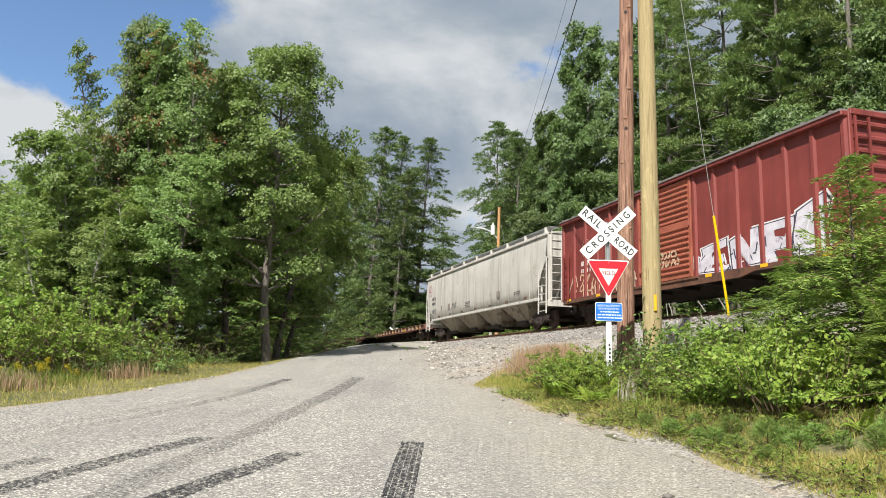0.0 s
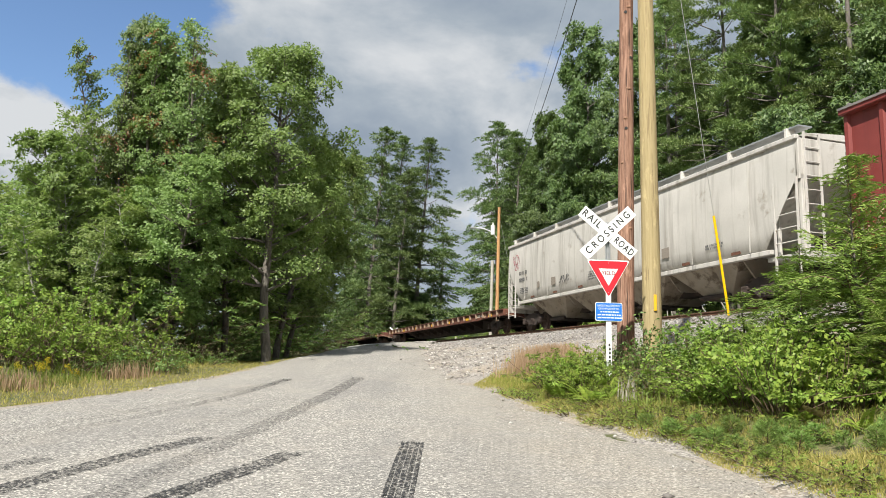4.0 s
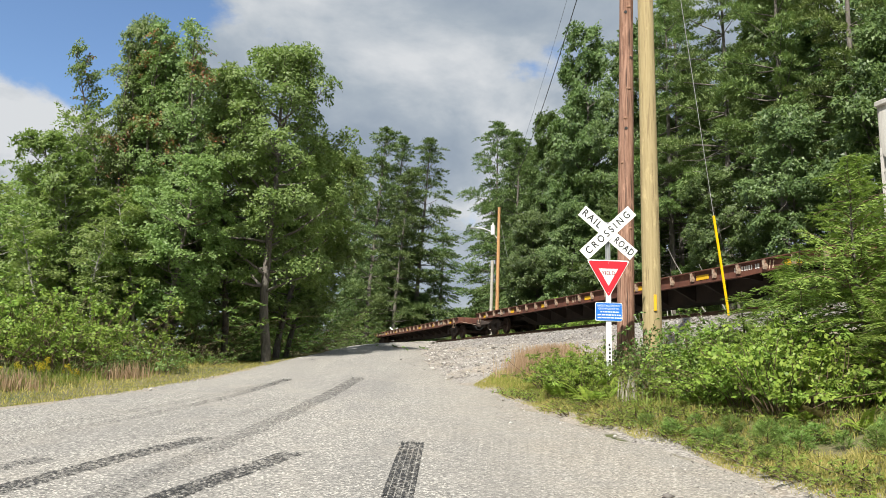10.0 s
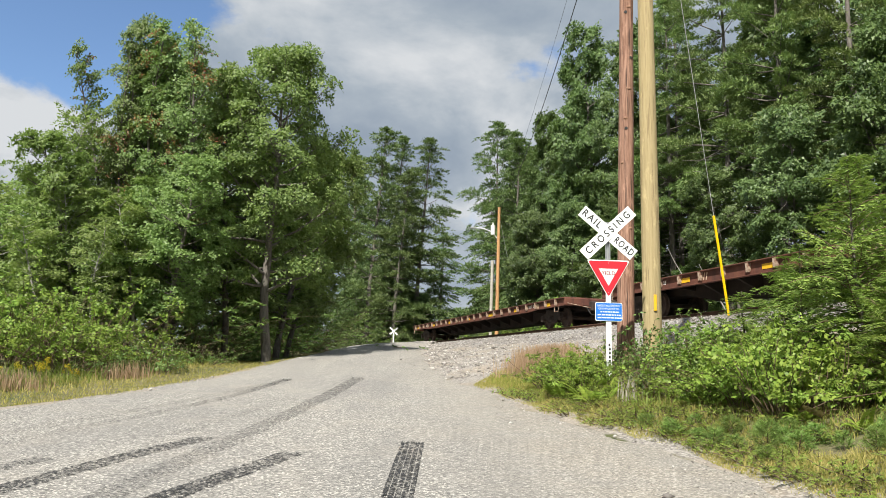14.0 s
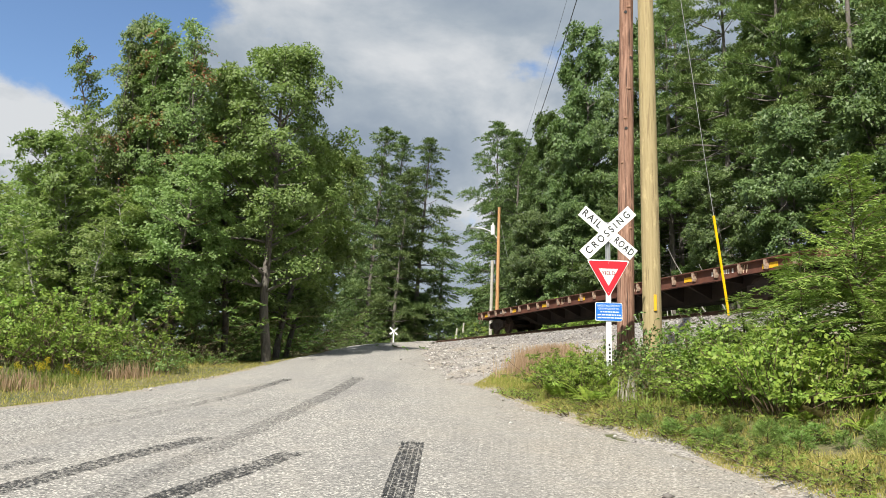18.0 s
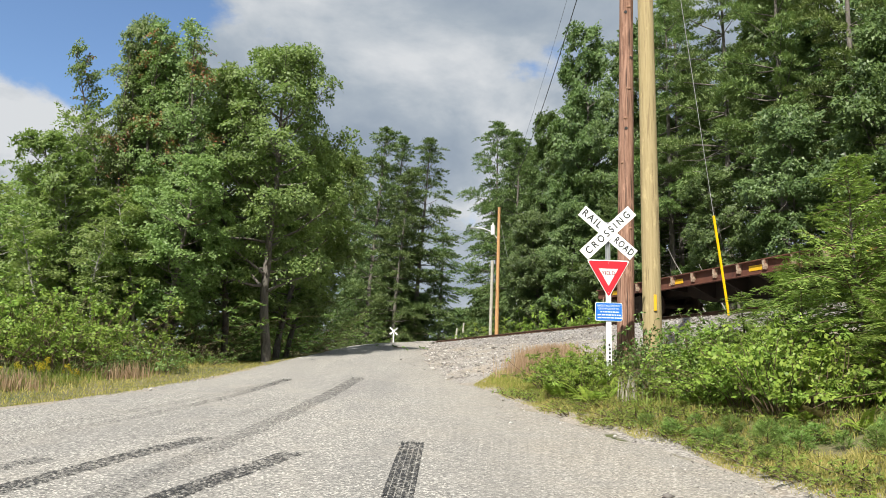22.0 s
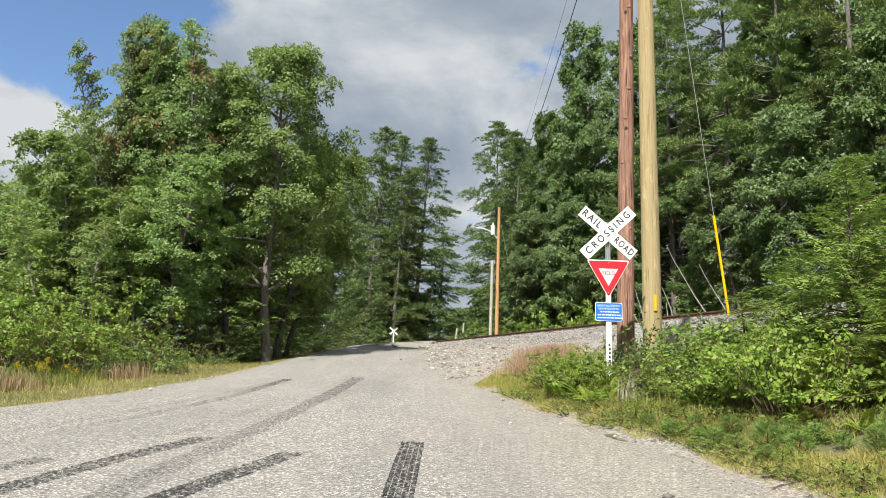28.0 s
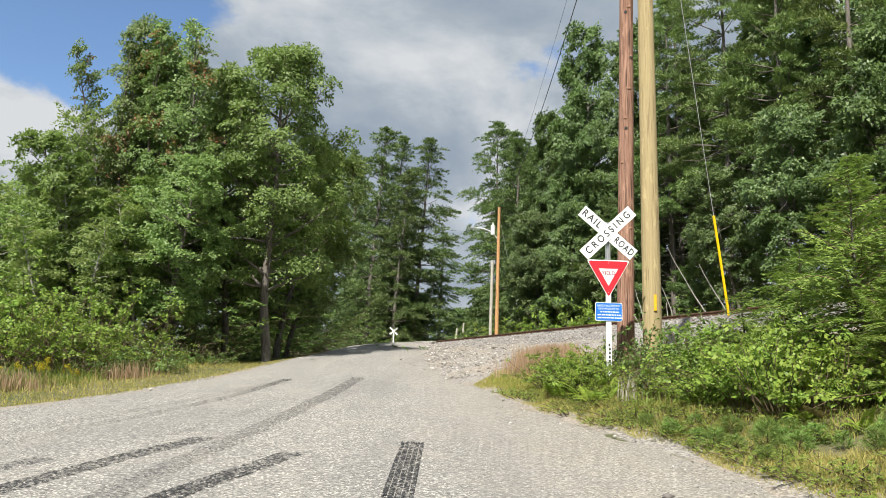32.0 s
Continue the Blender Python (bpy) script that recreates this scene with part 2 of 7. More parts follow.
M = {
    "road": make_road(), "ground": make_ground(), "ballast": make_ballast(), "stone": make_stone(), "mark": make_marks(),
    "pole_brown": make_pole("weathered_brown_pole", (0.15, 0.07, 0.042), (0.34, 0.20, 0.14), (0.05, 0.026, 0.018)),
    "pole_tan": make_pole("treated_tan_pole", (0.31, 0.245, 0.12), (0.38, 0.305, 0.16), (0.22, 0.165, 0.085)),
    "pole_knot": make_pole("worn_knot_wood", (0.20, 0.10, 0.06), (0.33, 0.20, 0.13), (0.12, 0.06, 0.04)),
    "pole_orange": make_pole("cedar_pole", (0.42, 0.22, 0.09), (0.50, 0.29, 0.13), (0.2, 0.1, 0.05)),
    "pole_grey": make_pole("grey_pole", (0.34, 0.32, 0.27), (0.46, 0.44, 0.38), (0.18, 0.17, 0.15)),
    "bark": make_bark("grey_brown_bark", (0.07, 0.06, 0.05), (0.19, 0.17, 0.15)),
    "bark_pale": make_bark("pale_bark", (0.2, 0.19, 0.17), (0.42, 0.4, 0.37)),
    "twig": plain("twig", (0.12, 0.085, 0.05), 0.9),
    "boxcar_red": worn("boxcar_oxide_red_paint", (0.185, 0.034, 0.029), (0.235, 0.047, 0.039), 1.2, 0.55, 0, (0.11, 0.04, 0.028), 0.64, 1.1, (0.125, 0.026, 0.024)),
    "boxcar_door": worn("boxcar_door_rusty_red", (0.29, 0.075, 0.047), (0.37, 0.115, 0.065), 1.6, 0.65, 0, (0.20, 0.085, 0.042), 0.55, 1.5),
    "boxcar_roof": worn("boxcar_roof_steel", (0.22, 0.20, 0.19), (0.32, 0.30, 0.28), 2.0, 0.5, 0.4),
    "rust_sill": worn("rusty_sill", (0.10, 0.042, 0.026), (0.16, 0.07, 0.04), 2.0, 0.85, 0, (0.06, 0.034, 0.026), 0.52, 2.5),
    "hopper_grey": worn("hopper_grey_paint", (0.49, 0.475, 0.44), (0.58, 0.56, 0.52), 0.8, 0.6, 0, (0.28, 0.245, 0.20), 0.6, 1.3, (0.24, 0.22, 0.19)),
    "hopper_bay": worn("hopper_bay_dirty_grey", (0.27, 0.225, 0.17), (0.37, 0.325, 0.265), 1.5, 0.75, 0, (0.12, 0.09, 0.065), 0.52, 1.6),
    "flat_rust": worn("flatcar_rusty_brown", (0.10, 0.036, 0.024), (0.155, 0.058, 0.034), 1.3, 0.8, 0, (0.21, 0.095, 0.05), 0.62, 2.2, (0.05, 0.022, 0.018)),
    "flat_deck": worn("flatcar_wooden_deck", (0.13, 0.08, 0.055), (0.2, 0.13, 0.09), 3.0, 0.9),
    "pocket": worn("stake_pocket_pale", (0.30, 0.20, 0.13), (0.48, 0.39, 0.30), 5.0, 0.8, 0, (0.14, 0.05, 0.03), 0.5, 4.0),
    "truck": worn("truck_cast_steel", (0.035, 0.027, 0.023), (0.065, 0.045, 0.036), 3.0, 0.85, 0, (0.12, 0.065, 0.04), 0.62, 4.0),
    "wheel": worn("wheel_steel", (0.07, 0.05, 0.042), (0.12, 0.08, 0.06), 4.0, 0.75, 0.2),
    "rail": worn("rail_rusty_steel", (0.10, 0.055, 0.035), (0.17, 0.09, 0.055), 3.0, 0.7, 0.3),
    "railhead": plain("rail_worn_head", (0.42, 0.41, 0.40), 0.3, 0.9),
    "tie": worn("creosoted_tie", (0.06, 0.045, 0.035), (0.13, 0.10, 0.08), 4.0, 0.95),
    "ladder": worn("ladder_painted_steel", (0.50, 0.48, 0.45), (0.58, 0.56, 0.52), 3.0, 0.6, 0, (0.28, 0.16, 0.10), 0.6, 5.0),
    "yellow": plain("yellow_reflector", (0.72, 0.42, 0.02), 0.45),
    "guard_yellow": plain("yellow_plastic", (0.85, 0.53, 0.0), 0.4, 0, 0.1),
    "white": plain("white_reflective_sheet", (0.80, 0.81, 0.80), 0.35, 0, 0.06),
    "black": plain("black_lettering", (0.02, 0.022, 0.02), 0.5, 0, 0.1),
    "sign_red": plain("red_reflective_sheet", (0.62, 0.022, 0.035), 0.35, 0, 0.06),
    "sign_dark_red": plain("dark_red_lettering", (0.22, 0.015, 0.02), 0.4, 0, 0.05),
    "sign_blue": plain("blue_reflective_sheet", (0.02, 0.17, 0.62), 0.35, 0, 0.06),
    "galvanised": plain("galvanised_steel", (0.45, 0.46, 0.46), 0.45, 0.7, 0.3),
    "post_white": plain("white_painted_post", (0.72, 0.73, 0.73), 0.55, 0, 0.15),
    "wire": plain("cable", (0.06, 0.065, 0.07), 0.6),
    "wire_grey": plain("steel_strand", (0.5, 0.5, 0.48), 0.45, 0.6),
    "paint_silver": worn("silver_spray_paint", (0.52, 0.50, 0.57), (0.68, 0.66, 0.72), 3.5, 0.5, 0.0, (0.36, 0.29, 0.38), 0.57, 2.6),
    # near-black grime that also holds the shade under the cars in its colour
    "grime_shade": worn("underframe_grime_shade", (0.028, 0.021, 0.018), (0.05, 0.034, 0.027), 2.0, 0.95),
    "paint_white": plain("white_spray_paint", (0.66, 0.66, 0.67), 0.6, 0, 0.4),
    "paint_dark": plain("dark_spray_paint", (0.05, 0.045, 0.075), 0.6),
    "paint_cream": plain("cream_spray_paint", (0.62, 0.47, 0.33), 0.7, 0, 0.6),
    "paint_maroon": plain("maroon_spray_paint", (0.30, 0.04, 0.07), 0.7),
    "stencil": plain("stencil_dark", (0.10, 0.10, 0.10), 0.7),
    "panel_grey": plain("weathered_panel", (0.24, 0.21, 0.175), 0.7, 0, 0.5),
    "stencil_white": plain("stencil_white", (0.68, 0.64, 0.60), 0.7, 0, 0.4),
    "maple": leafy("maple_leaves", [(0.09, 0.15, 0.052), (0.165, 0.25, 0.085), (0.255, 0.345, 0.13)], 0.4, 0.42, tint=(0.32, 0.10, 0.06)),
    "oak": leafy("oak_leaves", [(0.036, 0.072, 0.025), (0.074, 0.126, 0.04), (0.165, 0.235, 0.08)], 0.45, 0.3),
    # the oak tones lightened: sunlight on the roadside trees put into the colour
    "oak_sunlit": leafy("oak_leaves_sunlit", [(0.08, 0.14, 0.042), (0.155, 0.235, 0.066), (0.26, 0.345, 0.115)], 0.4, 0.42),
    "birch": leafy("birch_leaves", [(0.12, 0.185, 0.048), (0.215, 0.305, 0.085), (0.35, 0.44, 0.155)], 0.4, 0.45),
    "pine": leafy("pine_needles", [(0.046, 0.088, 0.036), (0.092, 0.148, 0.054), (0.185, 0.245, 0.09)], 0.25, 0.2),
    # pine tones raised: pines behind the track carry sunlight in their colour
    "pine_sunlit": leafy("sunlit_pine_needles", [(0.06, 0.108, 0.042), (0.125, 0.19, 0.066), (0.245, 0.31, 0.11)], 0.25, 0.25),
    "hemlock": leafy("hemlock_needles", [(0.08, 0.14, 0.03), (0.155, 0.235, 0.05), (0.285, 0.37, 0.085)], 0.3, 0.34),
    "shrub": leafy("shrub_leaves", [(0.09, 0.165, 0.025), (0.175, 0.28, 0.042), (0.29, 0.40, 0.075)], 0.35, 0.38),
    "shrub_bright": leafy("bright_shrub_leaves", [(0.11, 0.20, 0.026), (0.21, 0.32, 0.045), (0.33, 0.43, 0.08)], 0.35, 0.42),
    "dead_stalk": plain("bleached_stalk", (0.38, 0.35, 0.30), 0.9),
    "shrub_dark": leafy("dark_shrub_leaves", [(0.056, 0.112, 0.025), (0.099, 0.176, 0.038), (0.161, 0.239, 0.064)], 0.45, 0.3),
    "weed_leaf": leafy("weed_leaves", [(0.14, 0.22, 0.04), (0.24, 0.32, 0.06), (0.34, 0.38, 0.10)], 0.25, 0.5, 0.3, (0.30, 0.17, 0.08)),
    "fern": leafy("fern_fronds", [(0.13, 0.21, 0.026), (0.21, 0.305, 0.04), (0.30, 0.39, 0.06)], 0.3, 0.4),
    "seedling": leafy("seedling_needles", [(0.12, 0.21, 0.05), (0.18, 0.285, 0.07), (0.25, 0.36, 0.095)], 0.3, 0.3),
    "grass": leafy("verge_grass", [(0.16, 0.21, 0.035), (0.27, 0.29, 0.055), (0.42, 0.36, 0.12)], 0.2, 0.4, 0.25),
    "grass_straw": leafy("straw_grass", [(0.19, 0.20, 0.045), (0.32, 0.285, 0.08), (0.47, 0.385, 0.15)], 0.2, 0.38, 0.25),
    "grass_green": leafy("green_grass", [(0.10, 0.16, 0.026), (0.16, 0.225, 0.04), (0.24, 0.29, 0.07)], 0.25, 0.4, 0.25),
    "dry_grass": leafy("dry_reddish_grass", [(0.25, 0.145, 0.095), (0.33, 0.205, 0.145), (0.43, 0.30, 0.21)], 0.2, 0.35, 0.2),
    "flower": leafy("goldenrod_flowers", [(0.30, 0.25, 0.01), (0.45, 0.37, 0.02), (0.58, 0.48, 0.04)], 0.2, 0.3, 0.1),
}

# ---- building helpers ----


def part(name, bm, material, parent=None, label="", smooth=False):
    """Links a bmesh as one mesh object, under a thing or a part."""
    me = bpy.data.meshes.new(name)
    bm.to_mesh(me)
    bm.free()
    return place(name, me, material, parent, label, smooth)


def place(name, me, material, parent=None, label="", smooth=False):
    if not me.materials:
        me.materials.append(M[material])
    if smooth:
        me.polygons.foreach_set("use_smooth", [True] * len(me.polygons))
    ob = new(name, me)
    ob.parent = parent
    if label:
        tagged(ob, label)
    return ob


def mesh_of(name, verts, faces):
    """A mesh from numpy arrays: vertices (n, 3), faces (m, k)."""
    me = bpy.data.meshes.new(name)
    verts, faces = np.asarray(verts, np.float32), np.asarray(faces, np.int32)
    m, k = faces.shape
    me.vertices.add(len(verts))
    me.vertices.foreach_set("co", verts.ravel())
    me.loops.add(m * k)
    me.loops.foreach_set("vertex_index", faces.ravel())
    me.polygons.add(m)
    me.polygons.foreach_set("loop_start", np.arange(m, dtype=np.int32) * k)
    me.update(calc_edges=True)
    return me


def box(bm, c, s, bevel=0.0, turn=None):
    r = bmesh.ops.create_cube(bm, size=1.0)["verts"]
    bmesh.ops.scale(bm, vec=s, verts=r)
    if bevel:
        es = list({e for v in r for e in v.link_edges})
        r = bmesh.ops.bevel(bm, geom=es, offset=bevel, segments=1, affect="EDGES")["verts"]
    if turn is not None:
        bmesh.ops.transform(bm, matrix=turn, verts=r)
    bmesh.ops.translate(bm, vec=c, verts=r)
    return r


def rod(bm, a, b, r1, r2=None, n=10):
    a, b = Vector(a), Vector(b)
    r2 = r1 if r2 is None else r2
    m = Matrix.Translation((a + b) / 2) @ (b - a).to_track_quat("Z", "Y").to_matrix().to_4x4()
    return bmesh.ops.create_cone(bm, cap_ends=True, segments=n, radius1=r1, radius2=r2, depth=(b - a).length, matrix=m)["verts"]


def slab(bm, outline, axis, lo, hi):
    """A plate or prism: a 2D outline, pushed out along an axis ('x', 'y' or 'z') from lo to hi."""
    def at(u, v, w):
        return {"x": (w, u, v), "y": (u, w, v), "z": (u, v, w)}[axis]
    a = [bm.verts.new(at(u, v, lo)) for u, v in outline]
    b = [bm.verts.new(at(u, v, hi)) for u, v in outline]
    n = len(outline)
    fs = [bm.faces.new(a), bm.faces.new(b[::-1])] + [bm.faces.new((a[i], b[i], b[(i + 1) % n], a[(i + 1) % n])) for i in range(n)]
    bmesh.ops.recalc_face_normals(bm, faces=fs)
    return a + b


def thing(name, label, category, m=None, group="", kind=""):
    e = new(name)
    tagged(e, label, category, group, kind)
    if m is not None:
        e.matrix_world = m
    return e


def letters(text, size, depth=0.002, bold=0.0, gap=1.0):
    """The mesh of a word in the built-in font, centred, in the xy plane."""
    cu = bpy.data.curves.new("word", "FONT")
    cu.body, cu.size, cu.align_x, cu.align_y, cu.extrude = text, size, "CENTER", "CENTER", depth
    cu.offset, cu.space_character = bold, gap
    ob = bpy.data.objects.new("word", cu)
    scene.collection.objects.link(ob)
    dg = bpy.context.evaluated_depsgraph_get()
    me = bpy.data.meshes.new_from_object(ob.evaluated_get(dg))
    bpy.data.objects.remove(ob)
    bpy.data.curves.remove(cu)
    me.materials.clear()
    return me


def tube(points, radii, n=6):
    """Vertices and quad faces of a tube along points."""
    P = np.asarray(points, float)
    T = np.gradient(P, axis=0)
    T /= np.linalg.norm(T, axis=1, keepdims=True) + 1e-9
    ref = np.where(np.abs(T[:, 2:3]) > 0.9, np.array([[1.0, 0, 0]]), np.array([[0, 0, 1.0]]))
    A = np.cross(T, ref)
    A /= np.linalg.norm(A, axis=1, keepdims=True) + 1e-9
    B = np.cross(T, A)
    ang = np.linspace(0, 2 * math.pi, n, endpoint=False)
    V = P[:, None] + np.asarray(radii)[:, None, None] * (A[:, None] * np.cos(ang)[None, :, None] + B[:, None] * np.sin(ang)[None, :, None])
    k = len(P)
    i, j = np.meshgrid(np.arange(k - 1), np.arange(n), indexing="ij")
    F = np.stack([i * n + j, i * n + (j + 1) % n, (i + 1) * n + (j + 1) % n, (i + 1) * n + j], -1).reshape(-1, 4)
    return V.reshape(-1, 3), F


def joined(pieces):
    vs, fs, o = [], [], 0
    for v, f in pieces:
        vs.append(v)
        fs.append(f + o)
        o += len(v)
    return np.concatenate(vs), np.concatenate(fs)


# ---- the plan: the road, the track and the lie of the land ----
TRACK_AT = Vector((15.17, 4.64, 0))
TRACK_YAW = -72.99
ALONG = Vector((0.2926, -0.9562, 0))      # the way the train goes
RAIL = 3.48                               # top of rail
ROAD_Y = [-40, 0, 6.4, 8.4, 9.6, 11.2, 13.9, 17, 22.4, 31.7, 41.7, 50, 60, 72, 90, 110, 140, 220]
ROAD_R = [5.0, 3.4, 2.95, 2.7, 2.2, 1.6, 1.1, 0.35, -0.3, -0.6, -0.5, -0.4, -0.6, -0.4, 1.2, 3.2, 6.5, 17.0]
LEFT_Y = [-40, 0, 8, 10.3, 11.6, 13.9, 17.5, 21, 25, 30, 40, 50, 60, 72, 80, 90, 110, 140, 220]
ROAD_L = [-13, -10.5, -6.9, -6.0, -5.5, -5.05, -4.65, -4.6, -4.9, -5.2, -5.5, -5.6, -5.6, -4.6, -4.0, -2.8, -0.8, 2.2, 12.5]


def swell(x, y, k, seed=0.0):
    return np.sin(x * k + seed) * np.cos(y * k * 1.27 + 2 * seed) * 0.5 + np.sin(x * k * 2.3 + y * k * 1.9 + seed * 3) * 0.28


def road_z(x, y):
    """Height of the road: it climbs to the track, which crosses it askew, and meets the rails all along them."""
    x, y = np.asarray(x, float), np.asarray(y, float)
    w = np.where(x < -3, np.interp(y, [20, 32, 50], [0, 0.55, 1]), np.interp(y, [36, 52], [0, 1]))
    w = w * (1 - np.interp(y, [74, 90], [0, 1]))
    along = y + 3.27 * np.clip(x + 3, -3.2, 3.2) * w
    return np.interp(along, [-60, -12, 0, 38, 46, 54, 64, 70, 82, 110, 400], [-0.9, -0.75, 0.0, 2.70, 3.02, 3.27, 3.44, 3.48, 3.95, 4.1, 4.6])


def track_off(x, y):
    """Metres from the track's middle, positive on the road's side."""
    return -0.9562 * (x - TRACK_AT.x) - 0.2926 * (y - TRACK_AT.y)


def smooth(v, a, b):
    t = np.clip((v - a) / (b - a), 0, 1)
    return t * t * (3 - 2 * t)


def land(x, y):
    x, y = np.asarray(x, float), np.asarray(y, float)
    zr = road_z(x, y)
    off = track_off(x, y)
    ur = x - np.interp(y, ROAD_Y, ROAD_R)
    ul = np.interp(y, LEFT_Y, ROAD_L) - x
    t = np.clip(ur / np.maximum(ur + np.maximum(off - 2.4, 0.01), 0.05), 0, 1)
    bank = zr + (np.maximum(2.75, zr - 0.3) - zr) * t + np.clip(ur, 0, 1) * swell(x, y, 1.3) * 0.1
    left = zr - 0.10 * smooth(ul, 0.1, 1.0) - 0.55 * smooth(ul, 0.0, 2.2) * smooth(y, 24, 38) * (1 - smooth(y, 64, 80)) + 0.25 * smooth(ul, 2.0, 8.0) + smooth(ul, 1, 6) * swell(x, y, 0.5, 1.3) * 0.2
    z = np.where(ur > 0, bank, np.where(ul > 0, left, zr))
    beyond = 2.75 + 0.05 * np.clip(-off - 3, 0, 60) + smooth(-off, 3, 10) * swell(x, y, 0.35, 2.1) * 0.3
    z = np.where(off < -2.4, beyond, z)
    on_road = (ur <= 0.0) & (ul <= 0.0)
    w = smooth(np.abs(off), 2.4, 6.0)
    z = np.where(on_road & (y < 120), zr, 2.55 * (1 - w) + z * w)
    return z


def stretch_axis(lo, a, b, hi, fine, coarse_n):
    left = a - np.geomspace(1, a - lo + 1, coarse_n)[::-1] + 1
    right = b + np.geomspace(1, hi - b + 1, coarse_n) - 1
    return np.concatenate([left[:-1], np.arange(a, b, fine), right])


def sheet(X, Y, Z):
    ny, nx = X.shape
    V = np.stack([X, Y, Z], -1).reshape(-1, 3)
    i, j = np.meshgrid(np.arange(ny - 1), np.arange(nx - 1), indexing="ij")
    F = np.stack([i * nx + j, i * nx + j + 1, (i + 1) * nx + j + 1, (i + 1) * nx + j], -1).reshape(-1, 4)
    return V, F


def build_ground():
    xs, ys = stretch_axis(-2500, -24, 34, 2500, 0.4, 28), stretch_axis(-2500, -8, 80, 3500, 0.4, 28)
    X, Y = np.meshgrid(xs, ys)
    Z = land(X, Y)
    V, F = sheet(X, Y, Z)
    me = mesh_of("ground", V, F)
    x, y = V[:, 0], V[:, 1]
    off = track_off(x, y)
    ur = x - np.interp(y, ROAD_Y, ROAD_R)
    ul = np.interp(y, LEFT_Y, ROAD_L) - x
    gravel = 1 - smooth(np.abs(off), 4.0, 6.5)
    slope = smooth(ur, -0.5, 0.5) * smooth(off, 1.5, 3) * smooth(y, 14.8, 16.5) * (1 - smooth(y, 60, 70))
    gravel = np.maximum(gravel, slope)
    gravel = np.maximum(gravel, 1 - smooth(np.abs(ur), 0.15, 0.45))
    gravel = np.maximum(gravel, 0.8 * (1 - smooth(ul, 0.0, 0.5)) * (ul > -1))
    gravel = np.maximum(gravel, (1 - smooth(ul, 0.6, 1.2)) * (ul > -1) * (1 - smooth(y, 9.5, 12.5)))
    a = me.attributes.new("gravel", "FLOAT", "POINT")
    a.data.foreach_set("value", gravel.astype(np.float32))
    tagged(place("ground", me, "ground", None, smooth=True), "grassy sandy verge and forest floor", "ground", kind="structure")

    ys = np.concatenate([np.arange(-30, 0, 1.0), np.arange(0, 80, 0.25), np.arange(80, 221, 3.0)])
    n = 26
    rows = []
    for y in ys:
        l = np.interp(y, LEFT_Y, ROAD_L) + 0.10 * math.sin(y * 2.1) + 0.07 * math.sin(y * 5.3 + 1) + 0.05 * random.uniform(-1, 1)
        r = np.interp(y, ROAD_Y, ROAD_R) + 0.10 * math.sin(y * 1.7 + 2) + 0.07 * math.sin(y * 4.7) + 0.05 * random.uniform(-1, 1)
        rows.append([l + (r - l) * k / (n - 1) for k in range(n)])
    X = np.array(rows)
    Y = np.repeat(ys[:, None], n, 1)
    edge = np.minimum(np.arange(n), np.arange(n)[::-1])
    Z = road_z(X, Y) + 0.03 * np.clip(edge / 1.0, 0, 1)[None, :] - 0.02 * (edge == 0)[None, :] + 0.008 * swell(X, Y, 1.1)
    V, F = sheet(X, Y, Z)
    tagged(place("road", mesh_of("road", V, F), "road", None, smooth=True), "worn grey chip-sealed country road strewn with sand", "road", kind="structure")


def build_ballast():
    s = np.arange(-240, 160, 0.3)
    prof = [(-3.6, -1.02), (-2.6, -0.64), (-1.55, -0.25), (-1.0, -0.18), (-0.4, -0.18), (0.4, -0.18), (1.0, -0.18), (1.55, -0.25), (2.6, -0.64), (3.6, -1.02)]
    u = np.array([p[0] for p in prof])
    h = np.array([p[1] for p in prof])
    S, U = np.meshgrid(s, u, indexing="ij")
    H = np.repeat(h[None, :], len(s), 0) + 0.02 * np.sin(S * 3.1 + U * 5) * np.cos(S * 1.3 - U * 2.2) + np.random.normal(0, 0.012, S.shape)
    X = TRACK_AT.x + ALONG.x * S - ALONG.y * U
    Y = TRACK_AT.y + ALONG.y * S + ALONG.x * U
    V, F = sheet(X, Y, RAIL + H)
    tagged(place("ballast", mesh_of("ballast", V, F), "ballast", None), "bed of grey crushed-stone track ballast", "ballast", kind="structure")


def build_track():
    t = thing("railway_track", "single rusty railway track on wooden ties", "railway track", pose(TRACK_AT.x, TRACK_AT.y, 0, 0, 0, TRACK_YAW), kind="structure")
    prof = [(-0.07, -0.172), (0.07, -0.172), (0.07, -0.155), (0.012, -0.135), (0.010, -0.05), (0.036, -0.038), (0.036, -0.008), (0.03, 0.0), (-0.03, 0.0), (-0.036, -0.008), (-0.036, -0.038), (-0.010, -0.05), (-0.012, -0.135), (-0.07, -0.155)]
    for y in (-0.753, 0.753):
        bm = bmesh.new()
        slab(bm, [(u + y, v + RAIL) for u, v in prof], "x", -240, 160)
        rail = part("rail", bm, "rail", t)
        bm = bmesh.new()
        box(bm, (-40, y, RAIL + 0.001), (400, 0.05, 0.006))
        part("rail_head", bm, "railhead", rail, "worn bright running surface")
    bm = bmesh.new()
    box(bm, (0, 0, 0), (0.22, 2.6, 0.18), 0.012)
    me = bpy.data.meshes.new("tie")
    bm.to_mesh(me)
    bm.free()
    for i in range(160):
        ob = place("tie", me, "tie", t)
        ob.location = (-82 + i * 0.54 + random.uniform(-0.02, 0.02), random.uniform(-0.04, 0.04), RAIL - 0.262 + random.uniform(-0.01, 0.01))
        ob.rotation_euler[2] = random.uniform(-0.02, 0.02)
    return t


